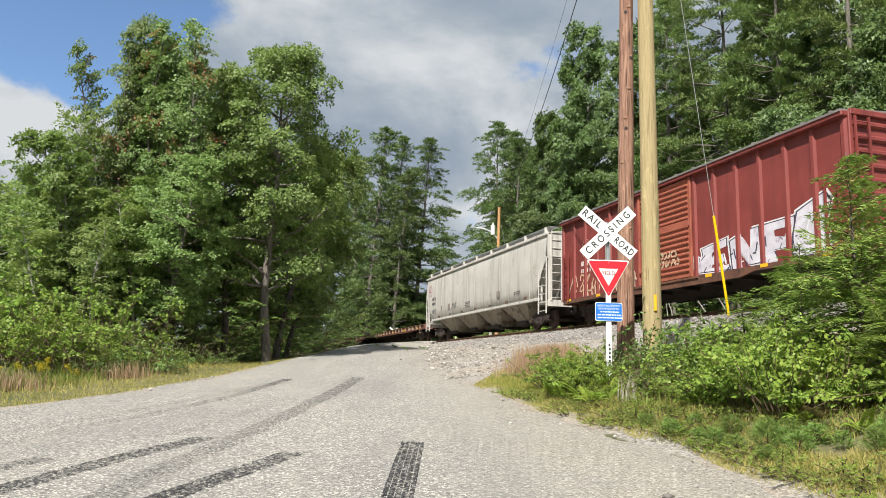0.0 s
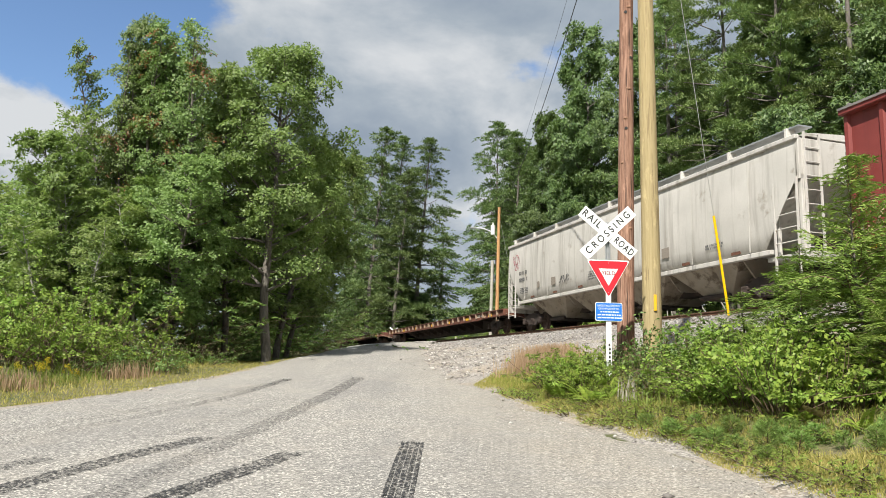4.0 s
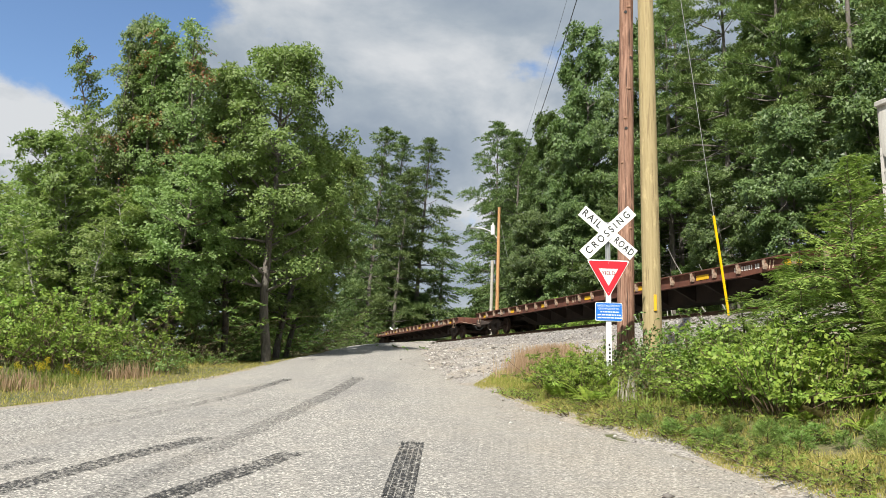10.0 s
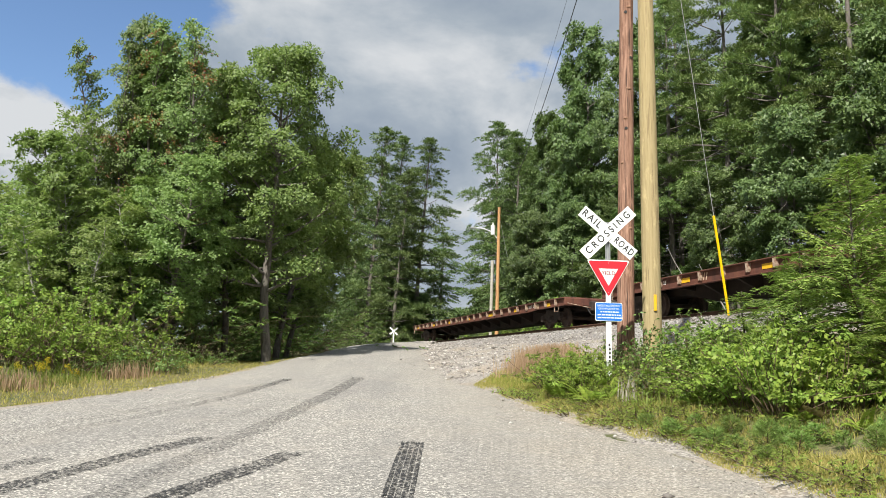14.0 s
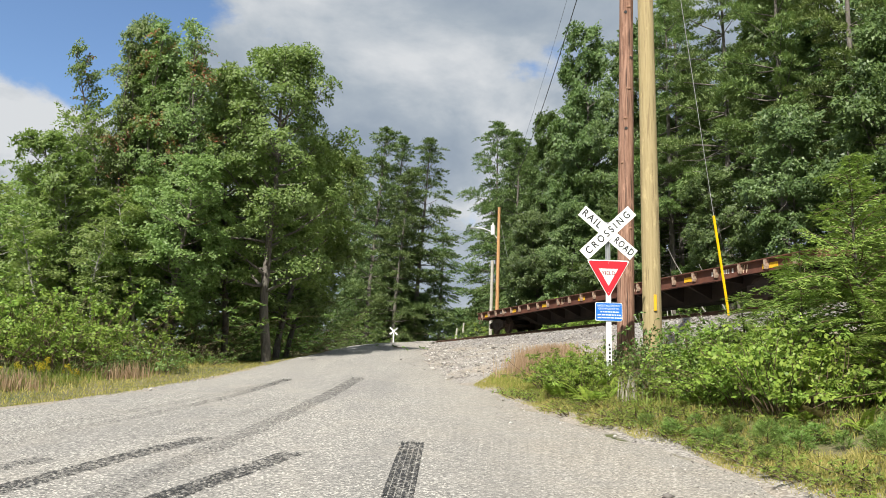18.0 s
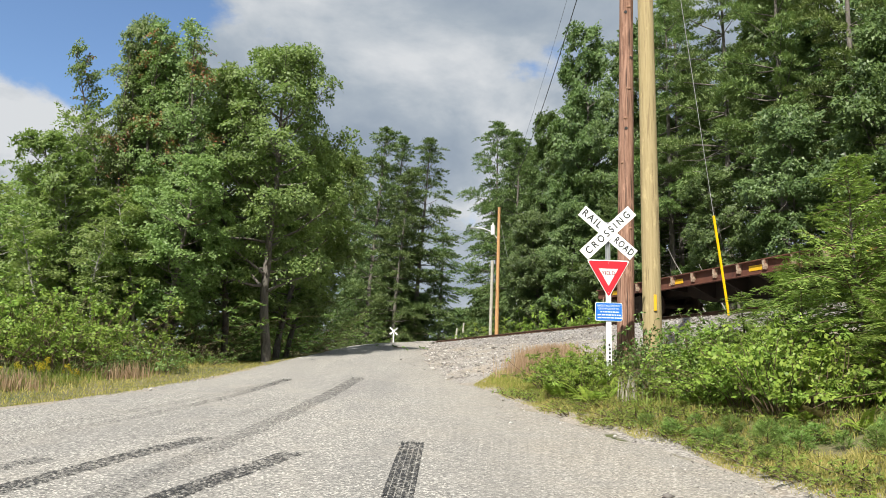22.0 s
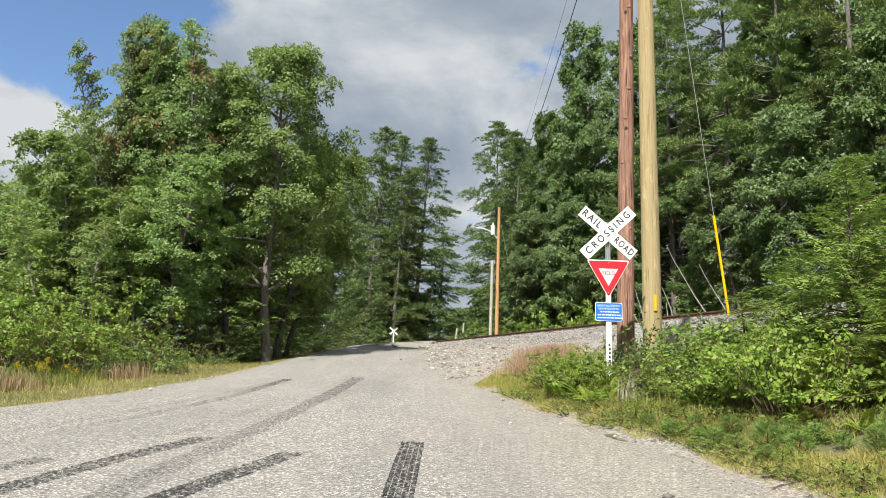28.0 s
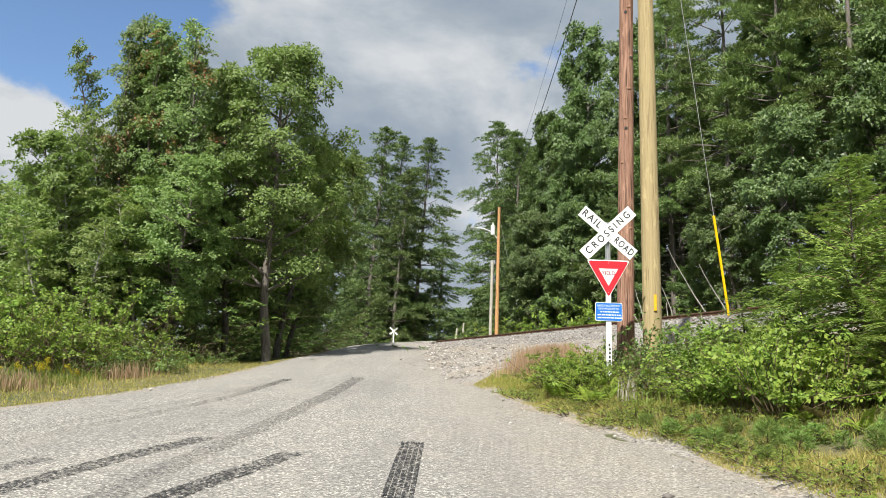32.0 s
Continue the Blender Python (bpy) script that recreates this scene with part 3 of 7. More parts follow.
# ---- stones and tyre marks on the ground ----
def pebble(n=5, seed=1):
    bm = bmesh.new()
    rng = random.Random(seed)
    tops = [bm.verts.new((0.06 * rng.uniform(-1, 1), 0.06 * rng.uniform(-1, 1), 0.5 * s)) for s in (1, -1)]
    ring = [bm.verts.new((0.5 * math.cos(k * 1.2566), 0.5 * math.sin(k * 1.2566), rng.uniform(-0.2, 0.25))) for k in range(5)]
    for k in range(5):
        bm.faces.new((ring[k], ring[(k + 1) % 5], tops[0]))
        bm.faces.new((ring[(k + 1) % 5], ring[k], tops[1]))
    for v in bm.verts:
        v.co *= rng.uniform(0.75, 1.2)
    V = np.array([v.co[:] for v in bm.verts])
    bm.verts.index_update()
    F = np.array([[v.index for v in f.verts] for f in bm.faces])
    bm.free()
    return V, F


def scatter_stones(name, spots, sizes, label):
    rng = np.random.default_rng(5)
    shapes = [pebble(seed=k) for k in range(6)]
    pieces = []
    for (x, y, z), r in zip(spots, sizes):
        V, F = shapes[rng.integers(6)]
        a = rng.uniform(0, 6.28)
        R = np.array([[math.cos(a), -math.sin(a), 0], [math.sin(a), math.cos(a), 0], [0, 0, 1]])
        s = np.array([r * rng.uniform(0.8, 1.3), r * rng.uniform(0.7, 1.1), r * rng.uniform(0.5, 0.8)])
        pieces.append(((V @ R.T) * s + np.array([x, y, z + r * 0.12]), F))
    V, F = joined(pieces)
    tagged(place(name, mesh_of(name, V, F), "stone"), label, "stones", kind="stuff")


def build_stones():
    rng = np.random.default_rng(11)
    # on the shoulders of the ballast
    s = rng.uniform(-70, 2, 4200)
    u = np.where(rng.random(4200) < 0.8, rng.uniform(-3.5, -1.05, 4200), rng.uniform(-0.6, 0.6, 4200))
    h = np.interp(u, [-3.6, -2.6, -1.55, -1.0, -0.4, 0.4], [-1.02, -0.64, -0.25, -0.18, -0.18, -0.18])
    x = TRACK_AT.x + ALONG.x * s - ALONG.y * u
    y = TRACK_AT.y + ALONG.y * s + ALONG.x * u
    scatter_stones("ballast_stones", np.stack([x, y, RAIL + h], 1), rng.uniform(0.05, 0.11, 4200), "loose grey crushed stones on the ballast shoulder")
    # on the bank between the road and the track
    y = rng.uniform(17, 52, 7000)
    x = np.interp(y, ROAD_Y, ROAD_R) + rng.exponential(2.4, 7000) - 0.2
    ok = (track_off(x, y) > 2.9)
    x, y = x[ok], y[ok]
    scatter_stones("bank_stones", np.stack([x, y, land(x, y)], 1), rng.uniform(0.03, 0.09, len(x)) + 0.08 * (rng.random(len(x)) < 0.03), "scattered pale stones on the gravel bank")
    # along the road's edges
    y = rng.uniform(4.5, 26, 1700)
    side = rng.random(1700) < 0.65
    x = np.where(side, np.interp(y, ROAD_Y, ROAD_R) + rng.normal(-0.3, 0.45, 1700), np.interp(y, LEFT_Y, ROAD_L) + rng.normal(0.1, 0.3, 1700))
    z = np.maximum(land(x, y), 0) + np.where(side & (x < np.interp(y, ROAD_Y, ROAD_R)), 0.03, 0.01)
    scatter_stones("roadside_stones", np.stack([x, y, z], 1), rng.uniform(0.008, 0.03, 1700) + 0.06 * (rng.random(1700) < 0.006), "small loose stones along the road edge")


def tyre_mark(x0, y0, x1, y1, width, wear0, wear1, label, bend=0.0, tread=True):
    """A dark trace from (x0, y0) to (x1, y1), with ribs of tread along it."""
    n = 60
    V, F, W = [], [], []
    ribs = [(-0.5, -0.34), (-0.31, -0.12), (-0.09, 0.09), (0.12, 0.31), (0.34, 0.5)] if tread else [(-0.5, 0.5)]
    d = Vector((x1 - x0, y1 - y0)).normalized()
    for a, b in ribs:
        o = len(V)
        for i in range(n + 1):
            t = i / n
            off = bend * math.sin(t * math.pi)
            cx, cy = x0 + (x1 - x0) * t + d.y * off, y0 + (y1 - y0) * t - d.x * off
            jag = 0.05 * random.uniform(-1, 1) if i in (0, n) else 0.0
            for k in (a, b):
                px, py = cx + d.y * k * width + d.x * jag, cy - d.x * k * width + d.y * jag
                V.append((px, py, float(road_z(px, py)) + 0.03 + 0.008 * float(swell(px, py, 1.1)) + 0.006))
                W.append(wear0 + (wear1 - wear0) * t)
        F += [(o + 2 * i, o + 2 * i + 1, o + 2 * i + 3, o + 2 * i + 2) for i in range(n)]
    me = mesh_of("tyre_mark", V, F)
    a = me.attributes.new("wear", "FLOAT", "POINT")
    a.data.foreach_set("value", np.array(W, np.float32))
    tagged(place("tyre_mark", me, "mark"), label, "tyre mark", "tyre marks on the road", "structure")


def build_marks():
    tyre_mark(-0.31, 5.0, -0.275, 8.37, 0.25, 0.16, 0.22, "short black tyre mark with clear tread on the road")
    tyre_mark(-2.3, 4.8, -1.42, 7.55, 0.26, 0.12, 0.3, "black tyre mark with streaked tread on the road", 0.03)
    tyre_mark(-3.5, 4.9, -2.52, 8.33, 0.26, 0.22, 0.27, "dark tyre mark that ends abruptly on the road", -0.04)
    tyre_mark(-4.37, 7.7, -3.17, 15.8, 0.22, 0.55, 0.3, "long faint curving tyre mark near the road's edge", 0.28, False)
    tyre_mark(-2.95, 8.4, -2.35, 12.6, 0.22, 0.5, 0.62, "faint trace that carries on from a tyre mark", 0.02, False)
    tyre_mark(-4.15, 5.2, -3.57, 7.0, 0.24, 0.3, 0.36, "faded dark tyre mark on the road", 0.0)
    tyre_mark(-2.5, 5.0, -1.77, 16.6, 0.30, 0.47, 0.33, "long faint grey tyre mark along the road", 0.12, False)
    tyre_mark(-4.9, 7.2, -3.18, 15.7, 0.24, 0.56, 0.48, "long very faint grey tyre mark along the road", 0.15, False)


# ---- signs ----
def build_crossbuck(m, name="crossing_sign", near=True):
    t = thing(name, "white X-shaped railroad crossing sign on a galvanised post" if near else "white X-shaped crossing sign seen from behind on a white post", "crossing sign", m)
    top = 2.475 if near else 2.75
    bm = bmesh.new()
    w = 0.045
    if near:
        slab(bm, [(-w, -0.018), (-w + 0.012, -0.018), (-0.022, 0.02), (0.022, 0.02), (w - 0.012, -0.018), (w, -0.018), (w, -0.012), (w - 0.016, -0.012), (0.026, 0.026), (-0.026, 0.026), (-w + 0.016, -0.012), (-w, -0.012)], "z", -0.5, top + 0.2)
        part("post", bm, "galvanised", t)
        bm = bmesh.new()
        box(bm, (0, -0.022, 0.7), (0.095, 0.006, 1.5))
        face = part("reflective_strip", bm, "post_white", t, "white reflective strip on the post")
        rng = random.Random(3)
        bm = bmesh.new()
        for k in range(6):
            box(bm, (0.012 + rng.uniform(-0.006, 0.006), -0.0265, 0.14 + k * 0.07), (0.03, 0.003, 0.045))
        part("marking", bm, "black", face, "small black unreadable marks down the post")
    else:
        box(bm, (0, 0, (top - 0.5) / 2), (0.14, 0.14, top + 0.5), 0.01)
        part("post", bm, "post_white", t)
    for k, ang in enumerate((-40.0, 43.5)):
        bm = bmesh.new()
        box(bm, (0, 0, 0), (1.22 if near else 1.1, 0.006, 0.225 if near else 0.16), 0.0)
        blade = part("blade", bm, "white", t)
        blade.matrix_local = pose(0, -0.028 - 0.012 * k, top, 0, -ang, 0)
        if near:
            words = [("RAIL", -0.375), ("ROAD", 0.375)] if k == 0 else [("CROSSING", 0.0)]
            for word, u in words:
                me = letters(word, 0.165, 0.002, 0.002, 1.25 if k == 0 else 1.55)
                xs = [v.co.x for v in me.vertices]
                fit = (0.40 if k == 0 else 1.05) / (max(xs) - min(xs))
                me.transform(Matrix.Diagonal((fit, 1.08, 1, 1)))
                ob = place("lettering", me, "black", blade, "black word " + word)
                ob.matrix_local = pose(u, -0.0045, 0, 90, 0, 0)
            bm = bmesh.new()
            for u in (-0.08, 0.08):
                rod(bm, (u, -0.006, 0), (u, 0.0, 0), 0.009, n=8)
            part("bolt", bm, "galvanised", blade)
    return t


def tri(w, h, r, cz):
    """A triangle standing on its point, with rounded corners."""
    c = [(-w / 2, h / 2), (w / 2, h / 2), (0, -h / 2)]
    out = []
    for i in range(3):
        p, a, b = Vector(c[i]), Vector(c[i - 1]), Vector(c[(i + 1) % 3])
        u, v = (a - p).normalized(), (b - p).normalized()
        s, e = p + u * r * 1.73, p + v * r * 1.73
        for k in range(5):
            q = k / 4
            m = s * (1 - q) ** 2 + p * 2 * q * (1 - q) + e * q * q
            out.append((m.x, m.y + cz))
    return out


def build_yield(m):
    t = thing("yield_sign", "red and white triangular yield sign on the crossing post", "yield sign", m)
    for name, size, mat, d in (("backing", 0.78, "white", 0.0), ("red_border", 0.735, "sign_red", 0.003), ("white_field", 0.35, "white", 0.006)):
        bm = bmesh.new()
        slab(bm, tri(size, size * 0.866, 0.03 if size > 0.5 else 0.008, 0 if size > 0.5 else 0.03), "y", -0.006 - d, -0.002 - d)
        part(name, bm, mat, t)
    ob = place("lettering", letters("YIELD", 0.092, 0.002, 0.001, 1.05), "sign_dark_red", t, "dark red word YIELD")
    ob.matrix_local = pose(0, -0.0135, 0.1, 90, 0, 0)
    bm = bmesh.new()
    for z in (0.285, -0.24):
        rod(bm, (0, -0.016, z), (0, -0.008, z), 0.009, n=8)
    part("bolt", bm, "galvanised", t)


def build_blue(m):
    t = thing("emergency_notice", "small blue notice plate with white lettering on the crossing post", "sign", m)
    def rounded(w, h, r):
        out = []
        for cx, cz, a0 in ((w / 2 - r, h / 2 - r, 0), (-w / 2 + r, h / 2 - r, 90), (-w / 2 + r, -h / 2 + r, 180), (w / 2 - r, -h / 2 + r, 270)):
            out += [(cx + r * math.cos(radians(a0 + k * 22.5)), cz + r * math.sin(radians(a0 + k * 22.5))) for k in range(5)]
        return out
    for name, w, h, mat, d in (("border", 0.485, 0.325, "white", 0.0), ("plate", 0.465, 0.305, "sign_blue", 0.003)):
        bm = bmesh.new()
        slab(bm, rounded(w, h, 0.03), "y", -0.005 - d, -0.001 - d)
        part(name, bm, mat, t)
    for text, z, w in (("REPORT MALFUNCTION", 0.105, 0.40), ("OR EMERGENCY TO", 0.052, 0.37)):
        me = letters(text, 0.045, 0.001)
        xs = [v.co.x for v in me.vertices]
        me.transform(Matrix.Diagonal((w / (max(xs) - min(xs)), 1, 1, 1)))
        ob = place("lettering", me, "white", t, "white words " + text)
        ob.matrix_local = pose(0, -0.0095, z, 90, 0, 0)
    rng = random.Random(4)
    for z, w in ((-0.002, 0.30), (-0.055, 0.40), (-0.105, 0.40)):
        bm = bmesh.new()
        u = -w / 2
        while u < w / 2:
            l = rng.uniform(0.02, 0.07)
            box(bm, (min(u + l / 2, w / 2), -0.009, z), (l, 0.002, 0.02))
            u += l + 0.014
        part("lettering_bar", bm, "white", t, "white unreadable line of lettering")


# ---- poles and wires ----
def wooden_pole(name, label, base, height, r0, r1, mat, lean=(0, 0), group="utility poles"):
    t = thing(name, label, "utility pole", pose(*base), group)
    n = 18
    pts = [(lean[0] * k / n, lean[1] * k / n, -0.6 + (height + 0.6) * k / n) for k in range(n + 1)]
    V, F = tube(pts, [r0 + (r1 - r0) * k / n for k in range(n + 1)], 24)
    me = mesh_of("shaft", V, F)
    place("shaft", me, mat, t, smooth=True)
    bm = bmesh.new()
    rod(bm, (lean[0], lean[1], height - 0.001), (lean[0], lean[1], height + 0.02), r1, r1 * 0.9, 24)
    part("top", bm, mat, t)
    return t


def wire(name, label, a, b, sag, r, mat="wire", n=28, category="overhead wire"):
    a, b = Vector(a), Vector(b)
    pts = [a.lerp(b, k / n) - Vector((0, 0, sag * 4 * (k / n) * (1 - k / n))) for k in range(n + 1)]
    V, F = tube([tuple(p) for p in pts], [r] * (n + 1), 6)
    return tagged(place(name, mesh_of(name, V, F), mat, smooth=True), label, category)


def build_poles():
    # weathered brown pole, with bolts and holes
    bx, by = 3.61, 14.6
    p = wooden_pole("utility_pole", "weathered reddish-brown wooden utility pole", (bx, by, float(land(bx, by))), 11.2, 0.175, 0.125, "pole_brown", (0.21, 0.06))
    zb = float(land(bx, by))
    for z, rr, dx in ((4.06, 0.022, -0.06), (6.38, 0.032, -0.03), (7.92, 0.022, 0.06), (8.93, 0.032, -0.04), (10.2, 0.02, 0.0)):
        bm = bmesh.new()
        f = (z - zb) / 11.2
        r = 0.175 - 0.05 * f
        rod(bm, (0.21 * f + dx, 0.06 * f - r - 0.002, z - zb), (0.21 * f + dx, 0.06 * f - r * 0.6, z - zb), rr, n=10)
        part("bolt_hole", bm, "black", p, "dark bolt hole")
    for z, rr, dx in ((7.24, 0.06, 0.02), (6.60, 0.055, -0.03), (9.05, 0.06, 0.02), (5.66, 0.04, -0.09), (7.95, 0.055, 0.055), (4.3, 0.045, 0.05)):
        f = (z - zb) / 11.2
        r = 0.175 - 0.05 * f
        bm = bmesh.new()
        q = bmesh.ops.create_icosphere(bm, subdivisions=2, radius=rr)["verts"]
        bmesh.ops.scale(bm, vec=(0.95, 0.4, 0.6), verts=q)
        for v in q:
            v.co += Vector((math.sin(v.co.z * 190), math.sin(v.co.x * 170), math.cos(v.co.x * 210))) * 0.004
        bmesh.ops.translate(bm, vec=(0.21 * f + dx, 0.06 * f - math.sqrt(max(r * r - dx * dx, 0.001)) + 0.012, z - zb), verts=q)
        part("knot", bm, "pole_knot", p, "worn brown knot", True)
    bm = bmesh.new()
    box(bm, (0.2, 0.05, 10.6), (2.4, 0.1, 0.12), 0.01)
    part("crossarm", bm, "pole_brown", p)
    # new tan pole, with a yellow reflector strip
    tx, ty = 4.045, 14.2
    zt = float(land(tx, ty))
    p = wooden_pole("utility_pole", "newer tan pressure-treated wooden utility pole with a yellow reflector strip", (tx, ty, zt), 12.9, 0.185, 0.135, "pole_tan", (0.02, 0.12))
    bm = bmesh.new()
    box(bm, (0.01, -0.186, 2.78 - zt), (0.055, 0.012, 0.31), 0.003)
    part("reflector_strip", bm, "yellow", p, "yellow reflector strip")
    # guy wire with its yellow guard
    foot, head = Vector((6.23, 16.0, 2.62)), Vector((4.19, 14.3, 14.4))
    wire("guy_wire", "taut steel guy wire running down from the tan pole", head, foot, 0.0, 0.007, "wire_grey", 4, "guy wire")
    w = (head - foot).normalized()
    g = thing("guy_guard", "bright yellow plastic guard round the guy wire", "guy guard")
    bm = bmesh.new()
    rod(bm, foot + w * 0.12, foot + w * 2.3, 0.028, n=10)
    part("sleeve", bm, "guard_yellow", g, smooth=False)
    bm = bmesh.new()
    rod(bm, foot - w * 0.5, foot + w * 0.2, 0.012, n=8)
    part("anchor_rod", bm, "galvanised", g)
    # poles beyond the track
    fx, fy = 4.25, 57.0
    zf = float(land(fx, fy))
    far = wooden_pole("utility_pole", "orange-brown wooden utility pole with a street lamp and a transformer can", (fx, fy, zf), 14.2 - zf, 0.16, 0.11, "pole_orange", (0.1, 0))
    bm = bmesh.new()
    rod(bm, (-0.38, -0.1, 12.0 - zf), (-0.38, -0.1, 12.75 - zf), 0.17, n=16)
    rod(bm, (-0.38, -0.1, 12.75 - zf), (-0.38, -0.1, 12.95 - zf), 0.05, n=8)
    part("transformer", bm, "post_white", far, "pale grey transformer can")
    V, F = tube([(0, 0, 11.7 - zf), (-0.5, -0.1, 12.25 - zf), (-1.1, -0.2, 12.45 - zf), (-1.75, -0.3, 12.5 - zf)], [0.045] * 4, 8)
    arm = place("lamp_arm", mesh_of("lamp_arm", V, F), "post_white", far, "pale lamp arm")
    bm = bmesh.new()
    box(bm, (-1.95, -0.33, 12.48 - zf), (0.55, 0.22, 0.13), 0.04)
    part("lamp_head", bm, "galvanised", far, "grey street lamp head")
    wooden_pole("utility_pole", "shorter bleached grey wooden pole beside the track", (3.86, 58.5, float(land(3.86, 58.5))), 7.4, 0.14, 0.12, "pole_grey", (0.12, 0))
    for x, y, h in ((1.55, 86, 3.1), (2.45, 90, 4.0)):
        wooden_pole("utility_pole", "thin leaning grey pole far along the road", (x, y, float(land(x, y))), h, 0.13, 0.1, "pole_grey", (0.3, 0))
    wire("guy_wire", "slack guy wire beside the far pole", (4.35, 57, 13.6), (6.6, 57.5, float(land(6.6, 57.5))), 0.0, 0.012, "wire_grey", 4, "guy wire")
    wire("power_line", "dark power line sagging along the road", (3.75, 14.6, 13.0), (4.3, 57, 14.0), 1.3, 0.014)
    wire("power_line", "thin dark power line sagging along the road", (3.5, 14.6, 13.0), (4.3, 57, 14.0), 0.7, 0.005)
    wire("power_line", "dark power line sagging along the road", (4.3, 57, 14.0), (9.0, 120, 13.0), 0.6, 0.012)

# ---- the train ----
def wheelset(parent, x):
    """Two wheels on their axle, one turning piece."""
    bm = bmesh.new()
    for y in (-0.75, 0.75):
        o = -1 if y < 0 else 1
        ring = [(0.10, 0.30), (0.14, 0.30), (0.20, 0.04), (0.34, 0.0), (0.36, 0.07), (0.455, 0.07), (0.455, 0.045), (0.42, 0.03), (0.415, -0.07), (0.35, -0.07), (0.33, -0.03), (0.18, -0.02), (0.1, 0.0)]
        n = 28
        rows = [[bm.verts.new((r * math.cos(2 * math.pi * k / n), y - o * w, r * math.sin(2 * math.pi * k / n))) for k in range(n)] for r, w in ring]
        for i in range(len(rows)):
            a, b = rows[i], rows[(i + 1) % len(rows)]
            for k in range(n):
                bm.faces.new((a[k], a[(k + 1) % n], b[(k + 1) % n], b[k]))
    rod(bm, (0, -1.02, 0), (0, 1.02, 0), 0.08, n=12)
    for y in (-1.03, 1.03):
        box(bm, (0, y, 0), (0.13, 0.03, 0.05))
    bmesh.ops.recalc_face_normals(bm, faces=bm.faces)
    ob = part("wheelset", bm, "wheel", parent)
    ob.location = (x, 0, 0.42)
    return ob


def truck(parent, x):
    """A two-axle freight truck: side frames, bolster, springs, and its wheelsets."""
    bm = bmesh.new()
    box(bm, (0, 0, 0.68), (0.4, 2.1, 0.22), 0.03)
    tr = part("truck", bm, "truck", parent)
    tr.location = (x, 0, 0)
    for y in (-1.0, 1.0):
        bm = bmesh.new()
        top = [(-1.05, 0.50), (-1.05, 0.60), (-0.75, 0.66), (-0.35, 0.80), (0.35, 0.80), (0.75, 0.66), (1.05, 0.60), (1.05, 0.50), (0.72, 0.50), (0.40, 0.26), (0.30, 0.22), (-0.30, 0.22), (-0.40, 0.26), (-0.72, 0.50)]
        slab(bm, top, "y", y - 0.06, y + 0.06)
        part("side_frame", bm, "truck", tr)
    for y in (-1.065, 1.065):
        bm = bmesh.new()
        for k in (-0.16, 0.0, 0.16):
            for z in range(5):
                rod(bm, (k, y, 0.30 + z * 0.055), (k, y, 0.335 + z * 0.055), 0.06, n=8)
        part("spring", bm, "truck", tr)
        for k in (-0.88, 0.88):
            bm = bmesh.new()
            rod(bm, (k, y - 0.07, 0.42), (k, y + 0.07, 0.42), 0.12, n=14)
            box(bm, (k, y, 0.52), (0.30, 0.14, 0.12), 0.02)
            part("axle_box", bm, "truck", tr)
    return [wheelset(tr, -0.88), wheelset(tr, 0.88)]


def coupler(parent, x, o, reach=0.8):
    bm = bmesh.new()
    box(bm, (x + o * (reach / 2 - 0.05), 0, 0.87), (reach - 0.05, 0.16, 0.2), 0.02)
    box(bm, (x + o * (reach - 0.08), 0.03, 0.87), (0.2, 0.28, 0.28), 0.05)
    box(bm, (x + o * 0.12, 0, 0.87), (0.3, 0.5, 0.42), 0.03)
    part("coupler", bm, "truck", parent)
    V, F = tube([(x, -0.35, 0.75), (x + o * 0.25, -0.3, 0.5), (x + o * 0.5, -0.2, 0.45), (x + o * 0.75, -0.1, 0.6)], [0.025] * 4, 6)
    place("air_hose", mesh_of("air_hose", V, F), "black", parent, smooth=True)


def ladder(parent, x, y, z0, z1, w, mat, axis="x", rungs=0.38):
    bm = bmesh.new()
    d = Vector((1, 0, 0)) if axis == "x" else Vector((0, 1, 0))
    c = Vector((x, y, 0))
    for k in (-0.5, 0.5):
        p = c + d * w * k
        box(bm, (p.x, p.y, (z0 + z1) / 2), (0.05, 0.05, z1 - z0))
    z = z0 + 0.12
    while z < z1:
        a, b = c - d * w / 2, c + d * w / 2
        rod(bm, (a.x, a.y, z), (b.x, b.y, z), 0.016, n=6)
        z += rungs
    return part("ladder", bm, mat, parent)


def stroke(bm, pts, w, y, t=0.004):
    """A painted stroke on a side wall: a bent band."""
    for (x0, z0), (x1, z1) in zip(pts, pts[1:]):
        d = Vector((x1 - x0, z1 - z0))
        if d.length < 1e-4:
            continue
        n = Vector((-d.y, d.x)).normalized() * w / 2
        e = d.normalized() * w * 0.3
        q = [(x0 - e.x + n.x, z0 - e.y + n.y), (x1 + e.x + n.x, z1 + e.y + n.y), (x1 + e.x - n.x, z1 + e.y - n.y), (x0 - e.x - n.x, z0 - e.y - n.y)]
        slab(bm, q, "y", y, y - t)


def bars(parent, name, x, z, y, rows, w, h, mat, label, seed=1):
    rng = random.Random(seed)
    bm = bmesh.new()
    for k in range(rows):
        u = x
        while u < x + w:
            l = rng.uniform(0.3, 0.6) * h
            box(bm, (min(u + l / 2, x + w), y, z - k * h * 1.6), (l, 0.004, h))
            u += l + h * rng.choice((0.3, 0.3, 0.4, 0.9))
    return tagged(part(name, bm, mat, parent, label), kind="stuff")


